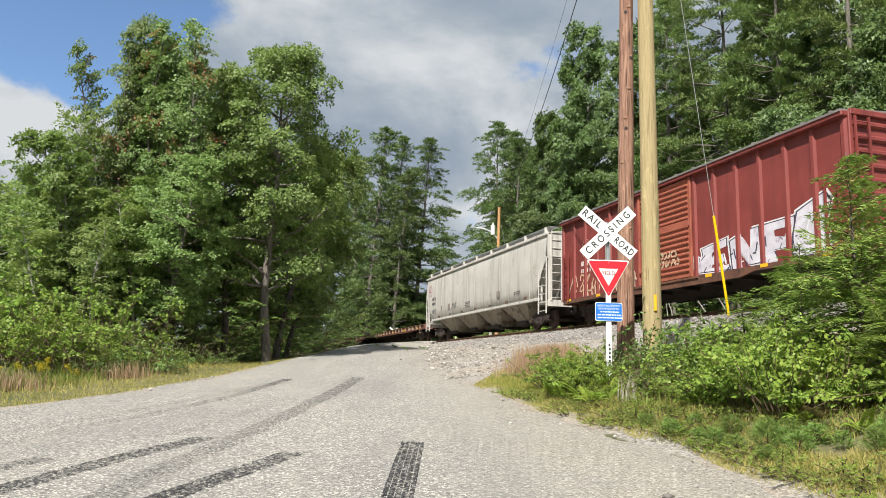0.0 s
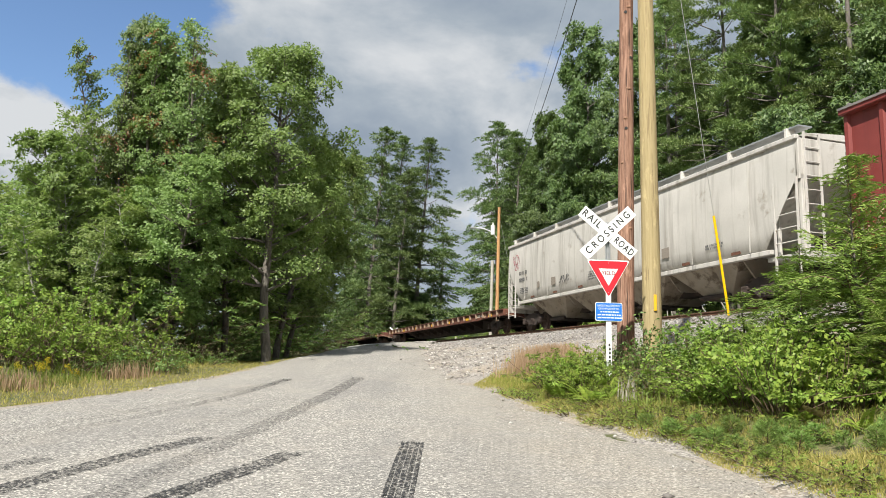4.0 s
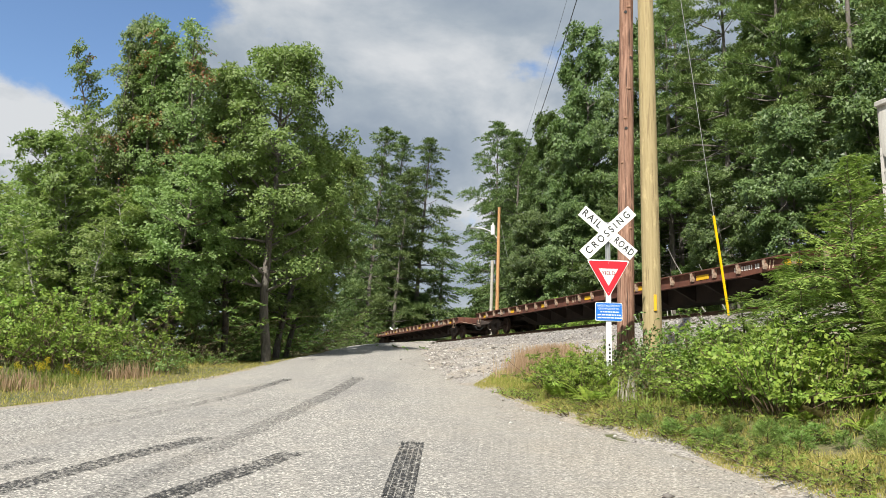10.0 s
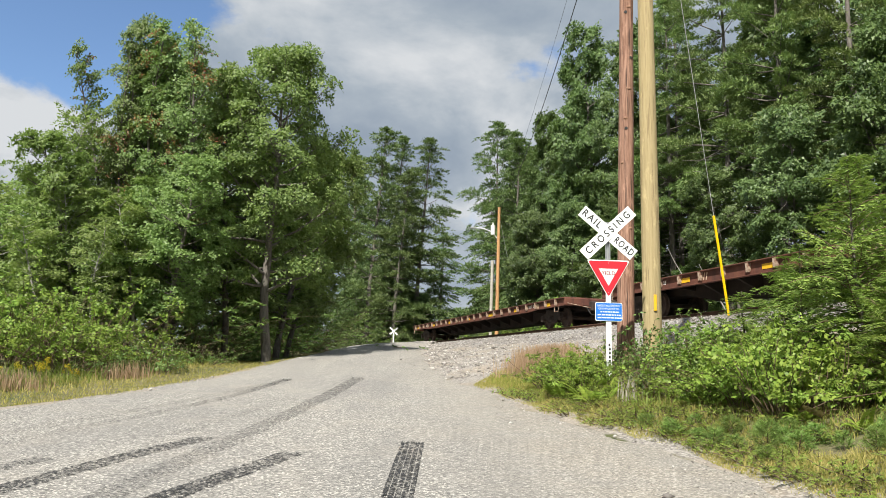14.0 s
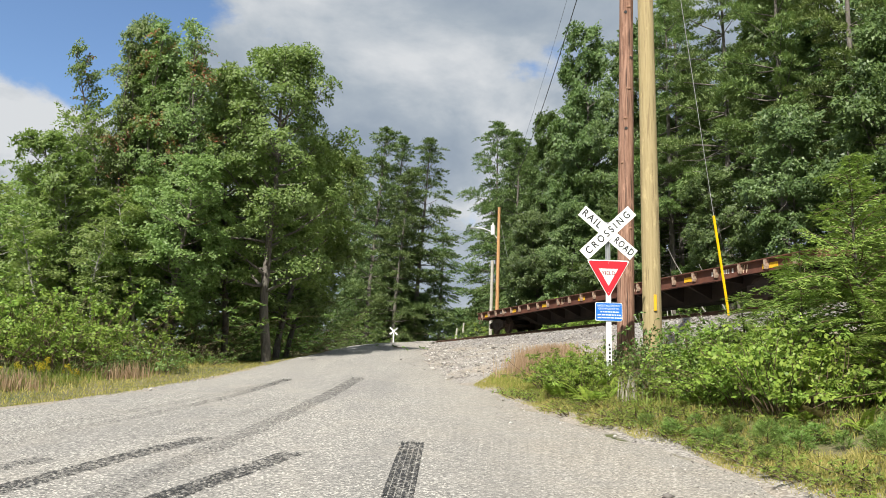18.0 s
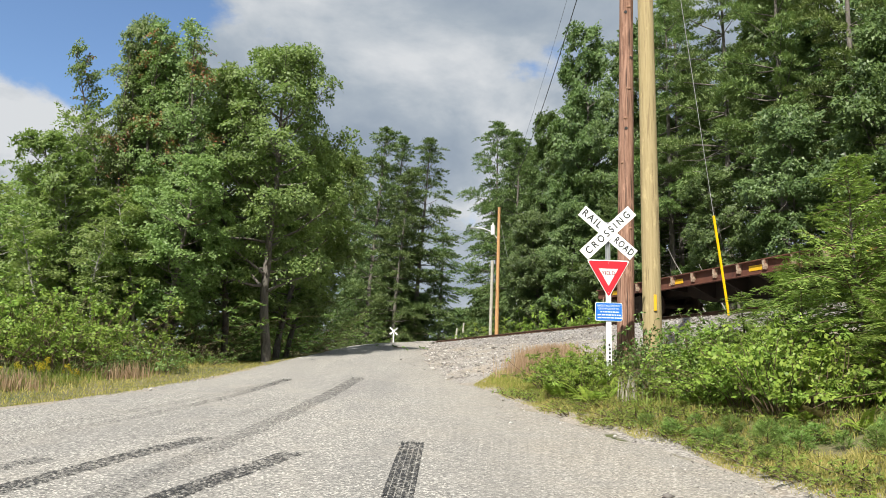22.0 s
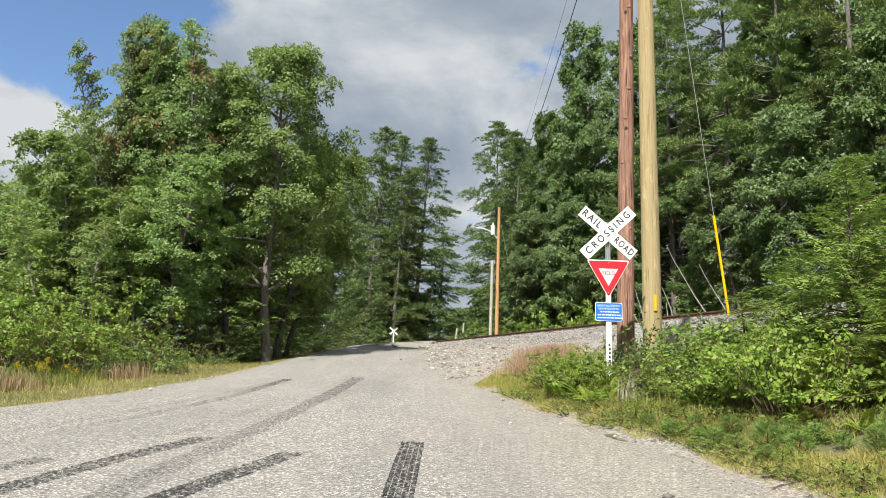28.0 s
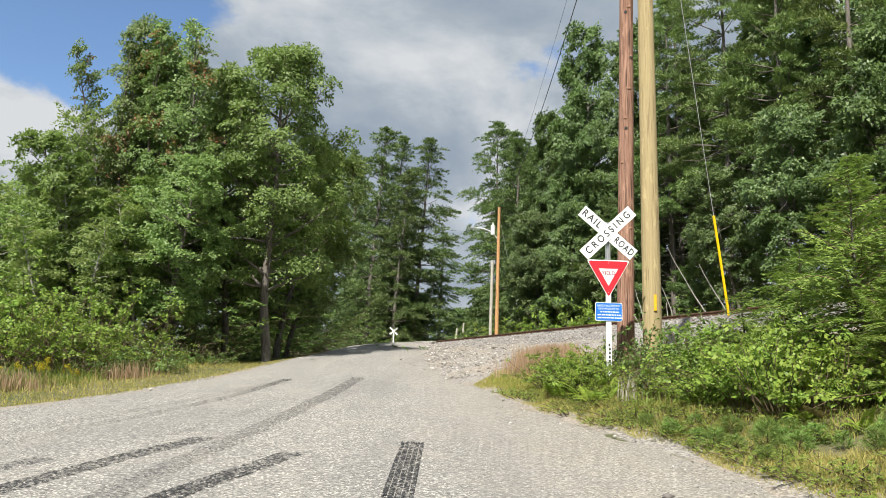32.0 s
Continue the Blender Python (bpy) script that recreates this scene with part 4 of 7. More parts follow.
def scrawl(bm, rng, x0, x1, z, h, w, y, gap=0.25):
    """A row of spray-paint squiggles, with nothing to read in them."""
    u = x0
    while u < x1:
        g = h * rng.uniform(0.55, 0.8)
        lean, lift = rng.uniform(-0.1, 0.2), rng.uniform(-0.08, 0.08) * h
        p, q, n = rng.uniform(0, 6.28), rng.choice((1.0, 1.5, 2.0, 2.5)), 11
        curl = [(0.5 + 0.55 * math.sin(p + q * 4.6 * k / n) * (1 - 0.3 * k / n), 0.5 + 0.55 * math.sin(2 * p + 6.3 * k / n + 0.9)) for k in range(n)]
        stroke(bm, [(u + a * g + lean * b * h, z + lift + b * h) for a, b in curl], w, y)
        u += g + gap * h


def build_boxcar():
    """Length 15.4 m over the ends; the front is at x = 0 and the car reaches back to x = -15.4."""
    L, y = 15.4, 1.5
    t = thing("boxcar", "oxide-red ribbed steel boxcar with a louvred door and spray-painted graffiti", "boxcar")
    bm = bmesh.new()
    box(bm, (-L / 2, 0, 2.70), (L - 0.1, 2 * y, 3.40), 0.02)
    body = part("body", bm, "boxcar_red", t)
    # side posts: seven each side of the door on both walls
    door0, door1 = -L / 2 - 1.55, -L / 2 + 1.55
    bm0 = bmesh.new()
    slab(bm0, [(-0.09, 0), (-0.05, -0.075), (0.05, -0.075), (0.09, 0)], "z", 1.02, 4.30)
    post = bpy.data.meshes.new("side_post")
    bm0.to_mesh(post)
    bm0.free()
    n = 6
    spots = [-0.12 - k * (-door1 - 0.22) / n for k in range(n + 1)] + [door0 - 0.1 - k * (L + door0 - 0.22) / n for k in range(n + 1)]
    for x in spots:
        for o in (-1, 1):
            ob = place("side_post", post, "boxcar_red", t)
            ob.matrix_local = pose(x, o * 1.5, 0, 0, 0, 0 if o < 0 else 180)
    for o in (-1, 1):
        bm = bmesh.new()
        box(bm, (-L / 2, o * 1.58, 4.36), (L, 0.22, 0.14), 0.02)
        part("top_chord", bm, "boxcar_red", t)
        bm = bmesh.new()
        slab(bm, [(-0.2, 0.86), (-0.2, 1.04), (-L + 0.2, 1.04), (-L + 0.2, 0.86), (-L + 3.4, 0.90), (-L + 4.0, 0.78), (-4.0, 0.78), (-3.4, 0.90)], "y", o * 1.50, o * 1.57)
        part("side_sill", bm, "rust_sill", t, "rusty lower side sill")
        # door: corrugated panel with frame
        bm = bmesh.new()
        box(bm, ((door0 + door1) / 2, o * 1.545, 2.66), (door1 - door0 - 0.1, 0.05, 3.2), 0.01)
        door = part("door", bm, "boxcar_door", t, "louvred rusty-red sliding door")
        rib = bmesh.new()
        slab(rib, [(0, -0.055), (0.05, -0.02), (0.05, 0.02), (0, 0.055)], "x", -1.38, 1.38)
        me = bpy.data.meshes.new("door_rib")
        rib.to_mesh(me)
        rib.free()
        for k in range(17):
            ob = place("door_rib", me, "boxcar_door", door)
            ob.matrix_local = pose((door0 + door1) / 2, o * 1.568, 1.27 + k * 0.178 + (0.1 if k > 8 else 0), 0, 0, 0 if o > 0 else 180)
        bm = bmesh.new()
        box(bm, ((door0 + door1) / 2, o * 1.585, 2.80), (2.9, 0.06, 0.2), 0.01)
        part("door_rail", bm, "boxcar_door", door)
        for x in (door0 + 0.06, door1 - 0.06):
            bm = bmesh.new()
            box(bm, (x, o * 1.575, 2.66), (0.1, 0.07, 3.24), 0.01)
            part("door_frame", bm, "boxcar_door", door)
        bm = bmesh.new()
        box(bm, (door0 + 0.3, o * 1.63, 2.3), (0.06, 0.06, 2.4), 0.01)
        box(bm, (door0 + 0.3, o * 1.65, 1.5), (0.35, 0.05, 0.08), 0.01)
        part("door_lock", bm, "boxcar_door", door)
        bm = bmesh.new()
        box(bm, ((door0 + door1) / 2 - 0.8, o * 1.57, 1.0), (5.2, 0.08, 0.07), 0.01)
        part("door_track", bm, "rust_sill", t)
    # corrugated ends
    for x, o in ((-0.05, 1), (-L + 0.05, -1)):
        for k in range(9):
            bm = bmesh.new()
            box(bm, (x + o * 0.02, 0, 1.35 + k * 0.35), (0.12, 2.66, 0.17), 0.05)
            part("end_rib", bm, "boxcar_red", body)
        bm = bmesh.new()
        for s in (-1.44, 1.44):
            box(bm, (x + o * 0.03, s, 2.7), (0.1, 0.12, 3.5), 0.02)
        box(bm, (x + o * 0.03, 0, 4.42), (0.14, 2.9, 0.16), 0.02)
        part("end_frame", bm, "boxcar_red", body)
        bm = bmesh.new()
        box(bm, (x + o * 0.06, 0, 0.98), (0.16, 2.9, 0.26), 0.02)
        part("end_sill", bm, "rust_sill", t)
        coupler(t, x, o)
        ladder(t, x - o * 0.45, -1.62, 1.0, 3.0, 0.42, "boxcar_red")
        ladder(t, x + o * 0.13, -1.15, 1.0, 4.3, 0.42, "boxcar_red", "y")
    bm = bmesh.new()
    slab(bm, [(-1.72, 4.40), (-1.72, 4.46), (0, 4.60), (1.72, 4.46), (1.72, 4.40)], "x", -L + 0.02, -0.02)
    roof = part("roof", bm, "boxcar_roof", t, "grey galvanised roof")
    for k in range(17):
        bm = bmesh.new()
        slab(bm, [(-1.72, 4.46), (-1.72, 4.5), (0, 4.64), (1.72, 4.5), (1.72, 4.46), (0, 4.6)], "x", -0.3 - k * 0.92, -0.36 - k * 0.92)
        part("roof_seam", bm, "boxcar_roof", roof)
    bm = bmesh.new()
    box(bm, (-L / 2, 0, 0.85), (L - 0.4, 0.6, 0.45))
    box(bm, (-L / 2, 0, 0.98), (L - 0.3, 2.9, 0.1))
    for k in range(9):
        box(bm, (-1.2 - k * 1.6, 0, 0.88), (0.12, 2.9, 0.16))
    box(bm, (-6.5, 0.5, 0.62), (0.7, 0.4, 0.4), 0.05)
    part("underframe", bm, "grime_shade", t)
    # graffiti: silver block shapes with dark edges near the front, cream scrawl near the rear
    g = bmesh.new()
    d = bmesh.new()
    h = bmesh.new()
    shapes = [[(-6.0, 1.12), (-6.1, 1.75), (-5.75, 1.7), (-5.8, 2.0), (-4.6, 2.15), (-4.6, 1.85), (-5.3, 1.75), (-5.3, 1.6), (-4.75, 1.62), (-4.75, 1.4), (-5.3, 1.4), (-5.3, 1.3), (-4.5, 1.3), (-4.55, 1.1)],
              [(-4.35, 1.1), (-4.4, 2.05), (-4.0, 2.2), (-3.6, 1.6), (-3.55, 2.2), (-3.2, 2.2), (-3.2, 1.12), (-3.6, 1.12), (-3.95, 1.6), (-4.0, 1.12)],
              [(-3.1, 1.1), (-3.1, 2.3), (-1.9, 2.25), (-1.95, 2.0), (-2.6, 1.98), (-2.6, 1.8), (-2.1, 1.75), (-2.15, 1.5), (-2.6, 1.5), (-2.6, 1.1)],
              [(-2.0, 1.1), (-1.9, 1.8), (-1.75, 2.35), (-0.85, 2.75), (-0.7, 2.5), (-0.85, 1.9), (-0.7, 1.45), (-1.1, 1.15)]]
    shapes = [[(x, 1.08 + (z - 1.1) * 0.9) for x, z in s] for s in shapes]
    for s in shapes:
        c = Vector((sum(p[0] for p in s) / len(s), sum(p[1] for p in s) / len(s)))
        jag = [(p[0] + 0.05 * math.sin(11 * k + p[1] * 3), p[1] + 0.05 * math.cos(7 * k + p[0])) for k, p in enumerate(s)]
        slab(h, [(c.x + (p[0] - c.x) * 1.2, c.y + (p[1] - c.y) * 1.14) for p in jag], "y", -1.502, -1.505)
        slab(d, [(c.x + (p[0] - c.x) * 1.09, c.y + (p[1] - c.y) * 1.06) for p in jag], "y", -1.505, -1.508)
        slab(g, jag, "y", -1.508, -1.511)
    for b in (g, d, h):
        bmesh.ops.triangulate(b, faces=[f for f in b.faces if len(f.verts) > 4])
    rng = random.Random(6)
    for k in range(50):
        x, z = -5.9 + k * 0.105, 1.12 + rng.random() * 0.6
        stroke(rng.choice((d, d, h)), [(x, z), (x + rng.uniform(-0.15, 0.2), z + rng.uniform(-0.3, 0.3))], rng.uniform(0.015, 0.05), -1.512)
    tagged(part("graffiti_halo", h, "paint_white", t, "white graffiti outline"), kind="stuff")
    tagged(part("graffiti_edge", d, "paint_dark", t, "dark violet graffiti outline"), kind="stuff")
    tagged(part("graffiti", g, "paint_silver", t, "large silver graffiti block shapes"), kind="stuff")
    rng = random.Random(8)
    g = bmesh.new()
    scrawl(g, rng, -14.9, -9.7, 1.32, 0.62, 0.05, -1.508)
    scrawl(g, rng, -12.6, -10.0, 1.95, 0.26, 0.03, -1.508)
    for z in (1.52, 1.80):
        scrawl(g, rng, -8.7, -6.9, z, 0.19, 0.035, -1.622)
    for k in range(40):
        x, z = rng.uniform(-13.9, -9.6), rng.uniform(1.3, 1.6)
        stroke(g, [(x, z), (x + rng.uniform(-0.04, 0.04), z - 0.15), (x + rng.uniform(-0.06, 0.06), 1.08)], rng.uniform(0.02, 0.07), -1.5085)
    stroke(g, [(-13.3 + 0.34 * math.cos(k * 0.449), 3.02 + 0.38 * math.sin(k * 0.449)) for k in range(15)], 0.018, -1.508)
    for k in range(3):
        stroke(g, [(-13.5, 2.88 + k * 0.13), (-13.1, 2.9 + k * 0.12)], 0.03, -1.508)
    tagged(part("graffiti", g, "paint_cream", t, "scrawled cream and rust-coloured graffiti"), kind="stuff")
    bars(t, "stencil", -13.7, 2.42, -1.508, 1, 0.5, 0.19, "stencil_white", "white unreadable reporting mark", 2)
    bars(t, "stencil", -13.7, 2.12, -1.508, 1, 0.8, 0.17, "stencil_white", "white unreadable car number", 3)
    bm = bmesh.new()
    for x in (-14.7, -12.2, -10.0, -5.4, -3.0, -0.8):
        box(bm, (x, -1.575, 1.0), (0.3, 0.006, 0.1))
    tagged(part("reflector", bm, "yellow", t, "yellow reflector patches on the sill"), kind="stuff")
    return t, truck(t, -2.0) + truck(t, -L + 2.0)


def build_hopper():
    """Covered hopper, 19.9 m; front at x = 0."""
    L = 19.9
    t = thing("hopper_wagon", "pale grey four-bay covered hopper wagon with rust streaks", "hopper wagon")
    cut = 1.35
    # side walls: gently bulging shell, cut back at the lower corners of the ends
    prof = [(1.38, 1.38), (1.50, 1.50), (1.555, 1.9), (1.585, 2.6), (1.575, 3.4), (1.545, 4.0), (1.52, 4.22)]
    for o in (-1, 1):
        V, F = [], []
        xs = np.linspace(0.06, L - 0.06, 41)
        for x in xs:
            zmin = 1.38
            d = min(x, L - x)
            if d < cut:
                zmin = 1.38 + (1 - max(d - 0.1, 0) / (cut - 0.1)) * 1.75
            for u, z in prof:
                zz = zmin + (z - 1.38) / (4.22 - 1.38) * (4.22 - zmin)
                V.append((-x, o * float(np.interp(zz, [p[1] for p in prof], [p[0] for p in prof])), zz))
        k = len(prof)
        for i in range(len(xs) - 1):
            for j in range(k - 1):
                q = (i * k + j, (i + 1) * k + j, (i + 1) * k + j + 1, i * k + j + 1)
                F.append(q if o < 0 else q[::-1])
        place("side_wall", mesh_of("side_wall", V, F), "hopper_grey", t, smooth=True)
        for k in range(7):
            bm = bmesh.new()
            box(bm, (-1.9 - k * 2.65, o * 1.588, 2.72), (0.035, 0.008, 2.6))
            part("weld_seam", bm, "hopper_grey", t)
        bm = bmesh.new()
        box(bm, (-L / 2, o * 1.53, 4.26), (L, 0.16, 0.13), 0.02)
        part("top_chord", bm, "hopper_grey", t)
        bm = bmesh.new()
        box(bm, (-L / 2, o * 1.42, 1.34), (L - 2.4, 0.16, 0.14), 0.015)
        part("side_sill", bm, "hopper_grey", t)
    # solid core: closes the top, and slopes in at both ends
    bm = bmesh.new()
    slab(bm, [(-0.1, 4.22), (-0.1, 3.15), (-2.5, 1.38), (-L + 2.5, 1.38), (-L + 0.1, 3.15), (-L + 0.1, 4.22)], "y", -1.33, 1.33)
    part("tank", bm, "hopper_grey", t)
    for x, o in ((0, 1), (-L, -1)):
        bm = bmesh.new()
        box(bm, (x - o * 0.05, 0, 3.68), (0.1, 3.04, 1.12), 0.01)
        part("end_sheet", bm, "hopper_grey", t)
        # end platform and posts
        bm = bmesh.new()
        box(bm, (x - o * 0.75, 0, 1.16), (1.5, 2.7, 0.12), 0.01)
        box(bm, (x - o * 0.04, 0, 1.08), (0.1, 3.0, 0.3), 0.01)
        part("end_sill", bm, "hopper_grey", t)
        bm = bmesh.new()
        for y in (-1.42, 1.42):
            box(bm, (x - o * 0.06, y, 2.2), (0.12, 0.1, 2.1), 0.01)
            box(bm, (x - o * 0.95, y * 0.98, 2.15), (0.08, 0.08, 1.9), 0.01)
        for y in (-0.45, 0.45):
            rod(bm, (x - o * 1.5, y, 1.2), (x - o * 0.3, y, 3.1), 0.06, n=8)
        part("end_post", bm, "hopper_grey", t)
        ladder(t, x - o * 0.5, -1.56, 0.62, 3.2, 0.84, "ladder")
        ladder(t, x + o * 0.03, -1.1, 1.2, 4.4, 0.5, "ladder", "y")
        ladder(t, x + o * 0.03, 1.1, 1.2, 4.4, 0.5, "ladder", "y")
        bm = bmesh.new()
        rod(bm, (x - o * 1.4, 0.4, 1.75), (x - o * 0.5, 0.4, 1.75), 0.22, n=14)
        part("air_tank", bm, "truck", t)
        bm = bmesh.new()
        for k in range(18):
            a0, a1 = k * math.tau / 18, (k + 1) * math.tau / 18
            rod(bm, (x + o * 0.08, -0.6 + 0.26 * math.cos(a0), 2.3 + 0.26 * math.sin(a0)), (x + o * 0.08, -0.6 + 0.26 * math.cos(a1), 2.3 + 0.26 * math.sin(a1)), 0.014, n=6)
        for k in range(3):
            rod(bm, (x + o * 0.08, -0.6, 2.3), (x + o * 0.08, -0.6 + 0.26 * math.cos(k * 2.09), 2.3 + 0.26 * math.sin(k * 2.09)), 0.014, n=6)
        if o < 0:
            part("brake_wheel", bm, "ladder", t)
        else:
            bm.free()
        coupler(t, x, o)
    # the four bays and their outlets
    b0, b1 = -2.5, -L + 2.5
    w = (b0 - b1) / 4
    for k in range(4):
        x0, x1 = b0 - k * w, b0 - (k + 1) * w
        xm = (x0 + x1) / 2
        a = [(x0 - 0.02, -1.42, 1.4), (x1 + 0.02, -1.42, 1.4), (x1 + 0.02, 1.42, 1.4), (x0 - 0.02, 1.42, 1.4)]
        b = [(xm + 0.6, -0.75, 0.42), (xm - 0.6, -0.75, 0.42), (xm - 0.6, 0.75, 0.42), (xm + 0.6, 0.75, 0.42)]
        bm = bmesh.new()
        va, vb = [bm.verts.new(p) for p in a], [bm.verts.new(p) for p in b]
        bm.faces.new(va), bm.faces.new(vb[::-1])
        for i in range(4):
            bm.faces.new((va[i], vb[i], vb[(i + 1) % 4], va[(i + 1) % 4]))
        bmesh.ops.recalc_face_normals(bm, faces=bm.faces)
        bay = part("bay", bm, "hopper_bay", t, "dirty sloping hopper bay")
        bm = bmesh.new()
        box(bm, (xm, 0, 0.42), (1.1, 1.9, 0.16), 0.02)
        rod(bm, (xm - 0.7, -0.9, 0.42), (xm + 0.7, -0.9, 0.42), 0.06, n=10)
        part("outlet_gate", bm, "truck", bay)
        bm = bmesh.new()
        rod(bm, (xm + 0.25, -1.02, 0.95), (xm + 0.25, -0.9, 0.98), 0.1, n=10)
        part("vibrator_bracket", bm, "truck", bay)
    for k in range(5):
        bm = bmesh.new()
        slab(bm, [(-1.45, 1.4), (1.45, 1.4), (0.9, 0.75), (-0.9, 0.75)], "x", b0 - k * w - 0.03, b0 - k * w + 0.03)
        part("bay_divider", bm, "hopper_bay", t)
    bm = bmesh.new()
    box(bm, (-L / 2, 0, 0.85), (L - 0.6, 0.5, 0.4))
    part("centre_sill", bm, "truck", t)
    # roof, hatches and running boards
    bm = bmesh.new()
    slab(bm, [(-1.5, 4.3), (-1.0, 4.42), (0, 4.48), (1.0, 4.42), (1.5, 4.3)], "x", -L + 0.02, -0.02)
    part("roof", bm, "hopper_grey", t)
    for o in (-1, 1):
        bm = bmesh.new()
        box(bm, (-L / 2, o * 1.15, 4.62), (L - 0.2, 0.46, 0.04))
        for k in range(40):
            box(bm, (-0.4 - k * 0.484, o * 1.15, 4.645), (0.05, 0.46, 0.02))
        part("running_board", bm, "galvanised", t, "grey grated roof walkway")
        for k in range(9):
            bm = bmesh.new()
            box(bm, (-0.5 - k * (L - 1.0) / 8, o * 1.3, 4.45), (0.1, 0.3, 0.36), 0.01)
            part("walkway_bracket", bm, "hopper_grey", t)
    for k in range(10):
        bm = bmesh.new()
        rod(bm, (-1.4 - k * 1.88, 0, 4.45), (-1.4 - k * 1.88, 0, 4.62), 0.34, n=16)
        part("hatch", bm, "hopper_grey", t)
    y = -1.594
    bars(t, "stencil", -18.4, 2.75, -1.60, 1, 0.85, 0.18, "stencil", "dark unreadable reporting mark", 6)
    bars(t, "stencil", -18.4, 2.42, -1.60, 1, 0.95, 0.18, "stencil", "dark unreadable wagon number", 7)
    bars(t, "stencil", -18.3, 2.0, -1.58, 4, 0.9, 0.05, "stencil", "dark small stencilled data", 9)
    bars(t, "stencil", -11.4, 2.0, -1.58, 4, 0.9, 0.06, "stencil", "dark small stencilled data", 10)
    bars(t, "stencil", -3.9, 1.9, -1.57, 2, 0.8, 0.06, "stencil", "dark small stencilled data", 12)
    for x in (-16.2, -14.6, -6.0):
        bm = bmesh.new()
        box(bm, (x, -1.588, 2.0), (0.42 if x > -15 else 0.26, 0.006, 0.34 if x > -15 else 0.28))
        part("data_panel", bm, "panel_grey", t, "weathered grey-brown square data panel")
    rng = random.Random(21)
    g = bmesh.new()
    scrawl(g, rng, -19.25, -18.45, 3.25, 0.42, 0.022, -1.592, 0.05)
    scrawl(g, rng, -18.95, -18.4, 3.0, 0.34, 0.018, -1.592, 0.1)
    tagged(part("graffiti", g, "paint_maroon", t, "thin maroon graffiti scrawl"), kind="stuff")
    g = bmesh.new()
    scrawl(g, rng, -14.0, -13.2, 1.86, 0.26, 0.028, -1.59, 0.1)
    tagged(part("graffiti", g, "stencil", t, "dark graffiti scrawl"), kind="stuff")
    bm = bmesh.new()
    for k in range(7):
        box(bm, (-2.6 - k * 2.4, -1.503, 1.52), (0.4, 0.008, 0.12))
    tagged(part("reflector", bm, "rust_sill", t, "faded rust-coloured reflector strips"), kind="stuff")
    return t, truck(t, -1.9) + truck(t, -L + 1.9)


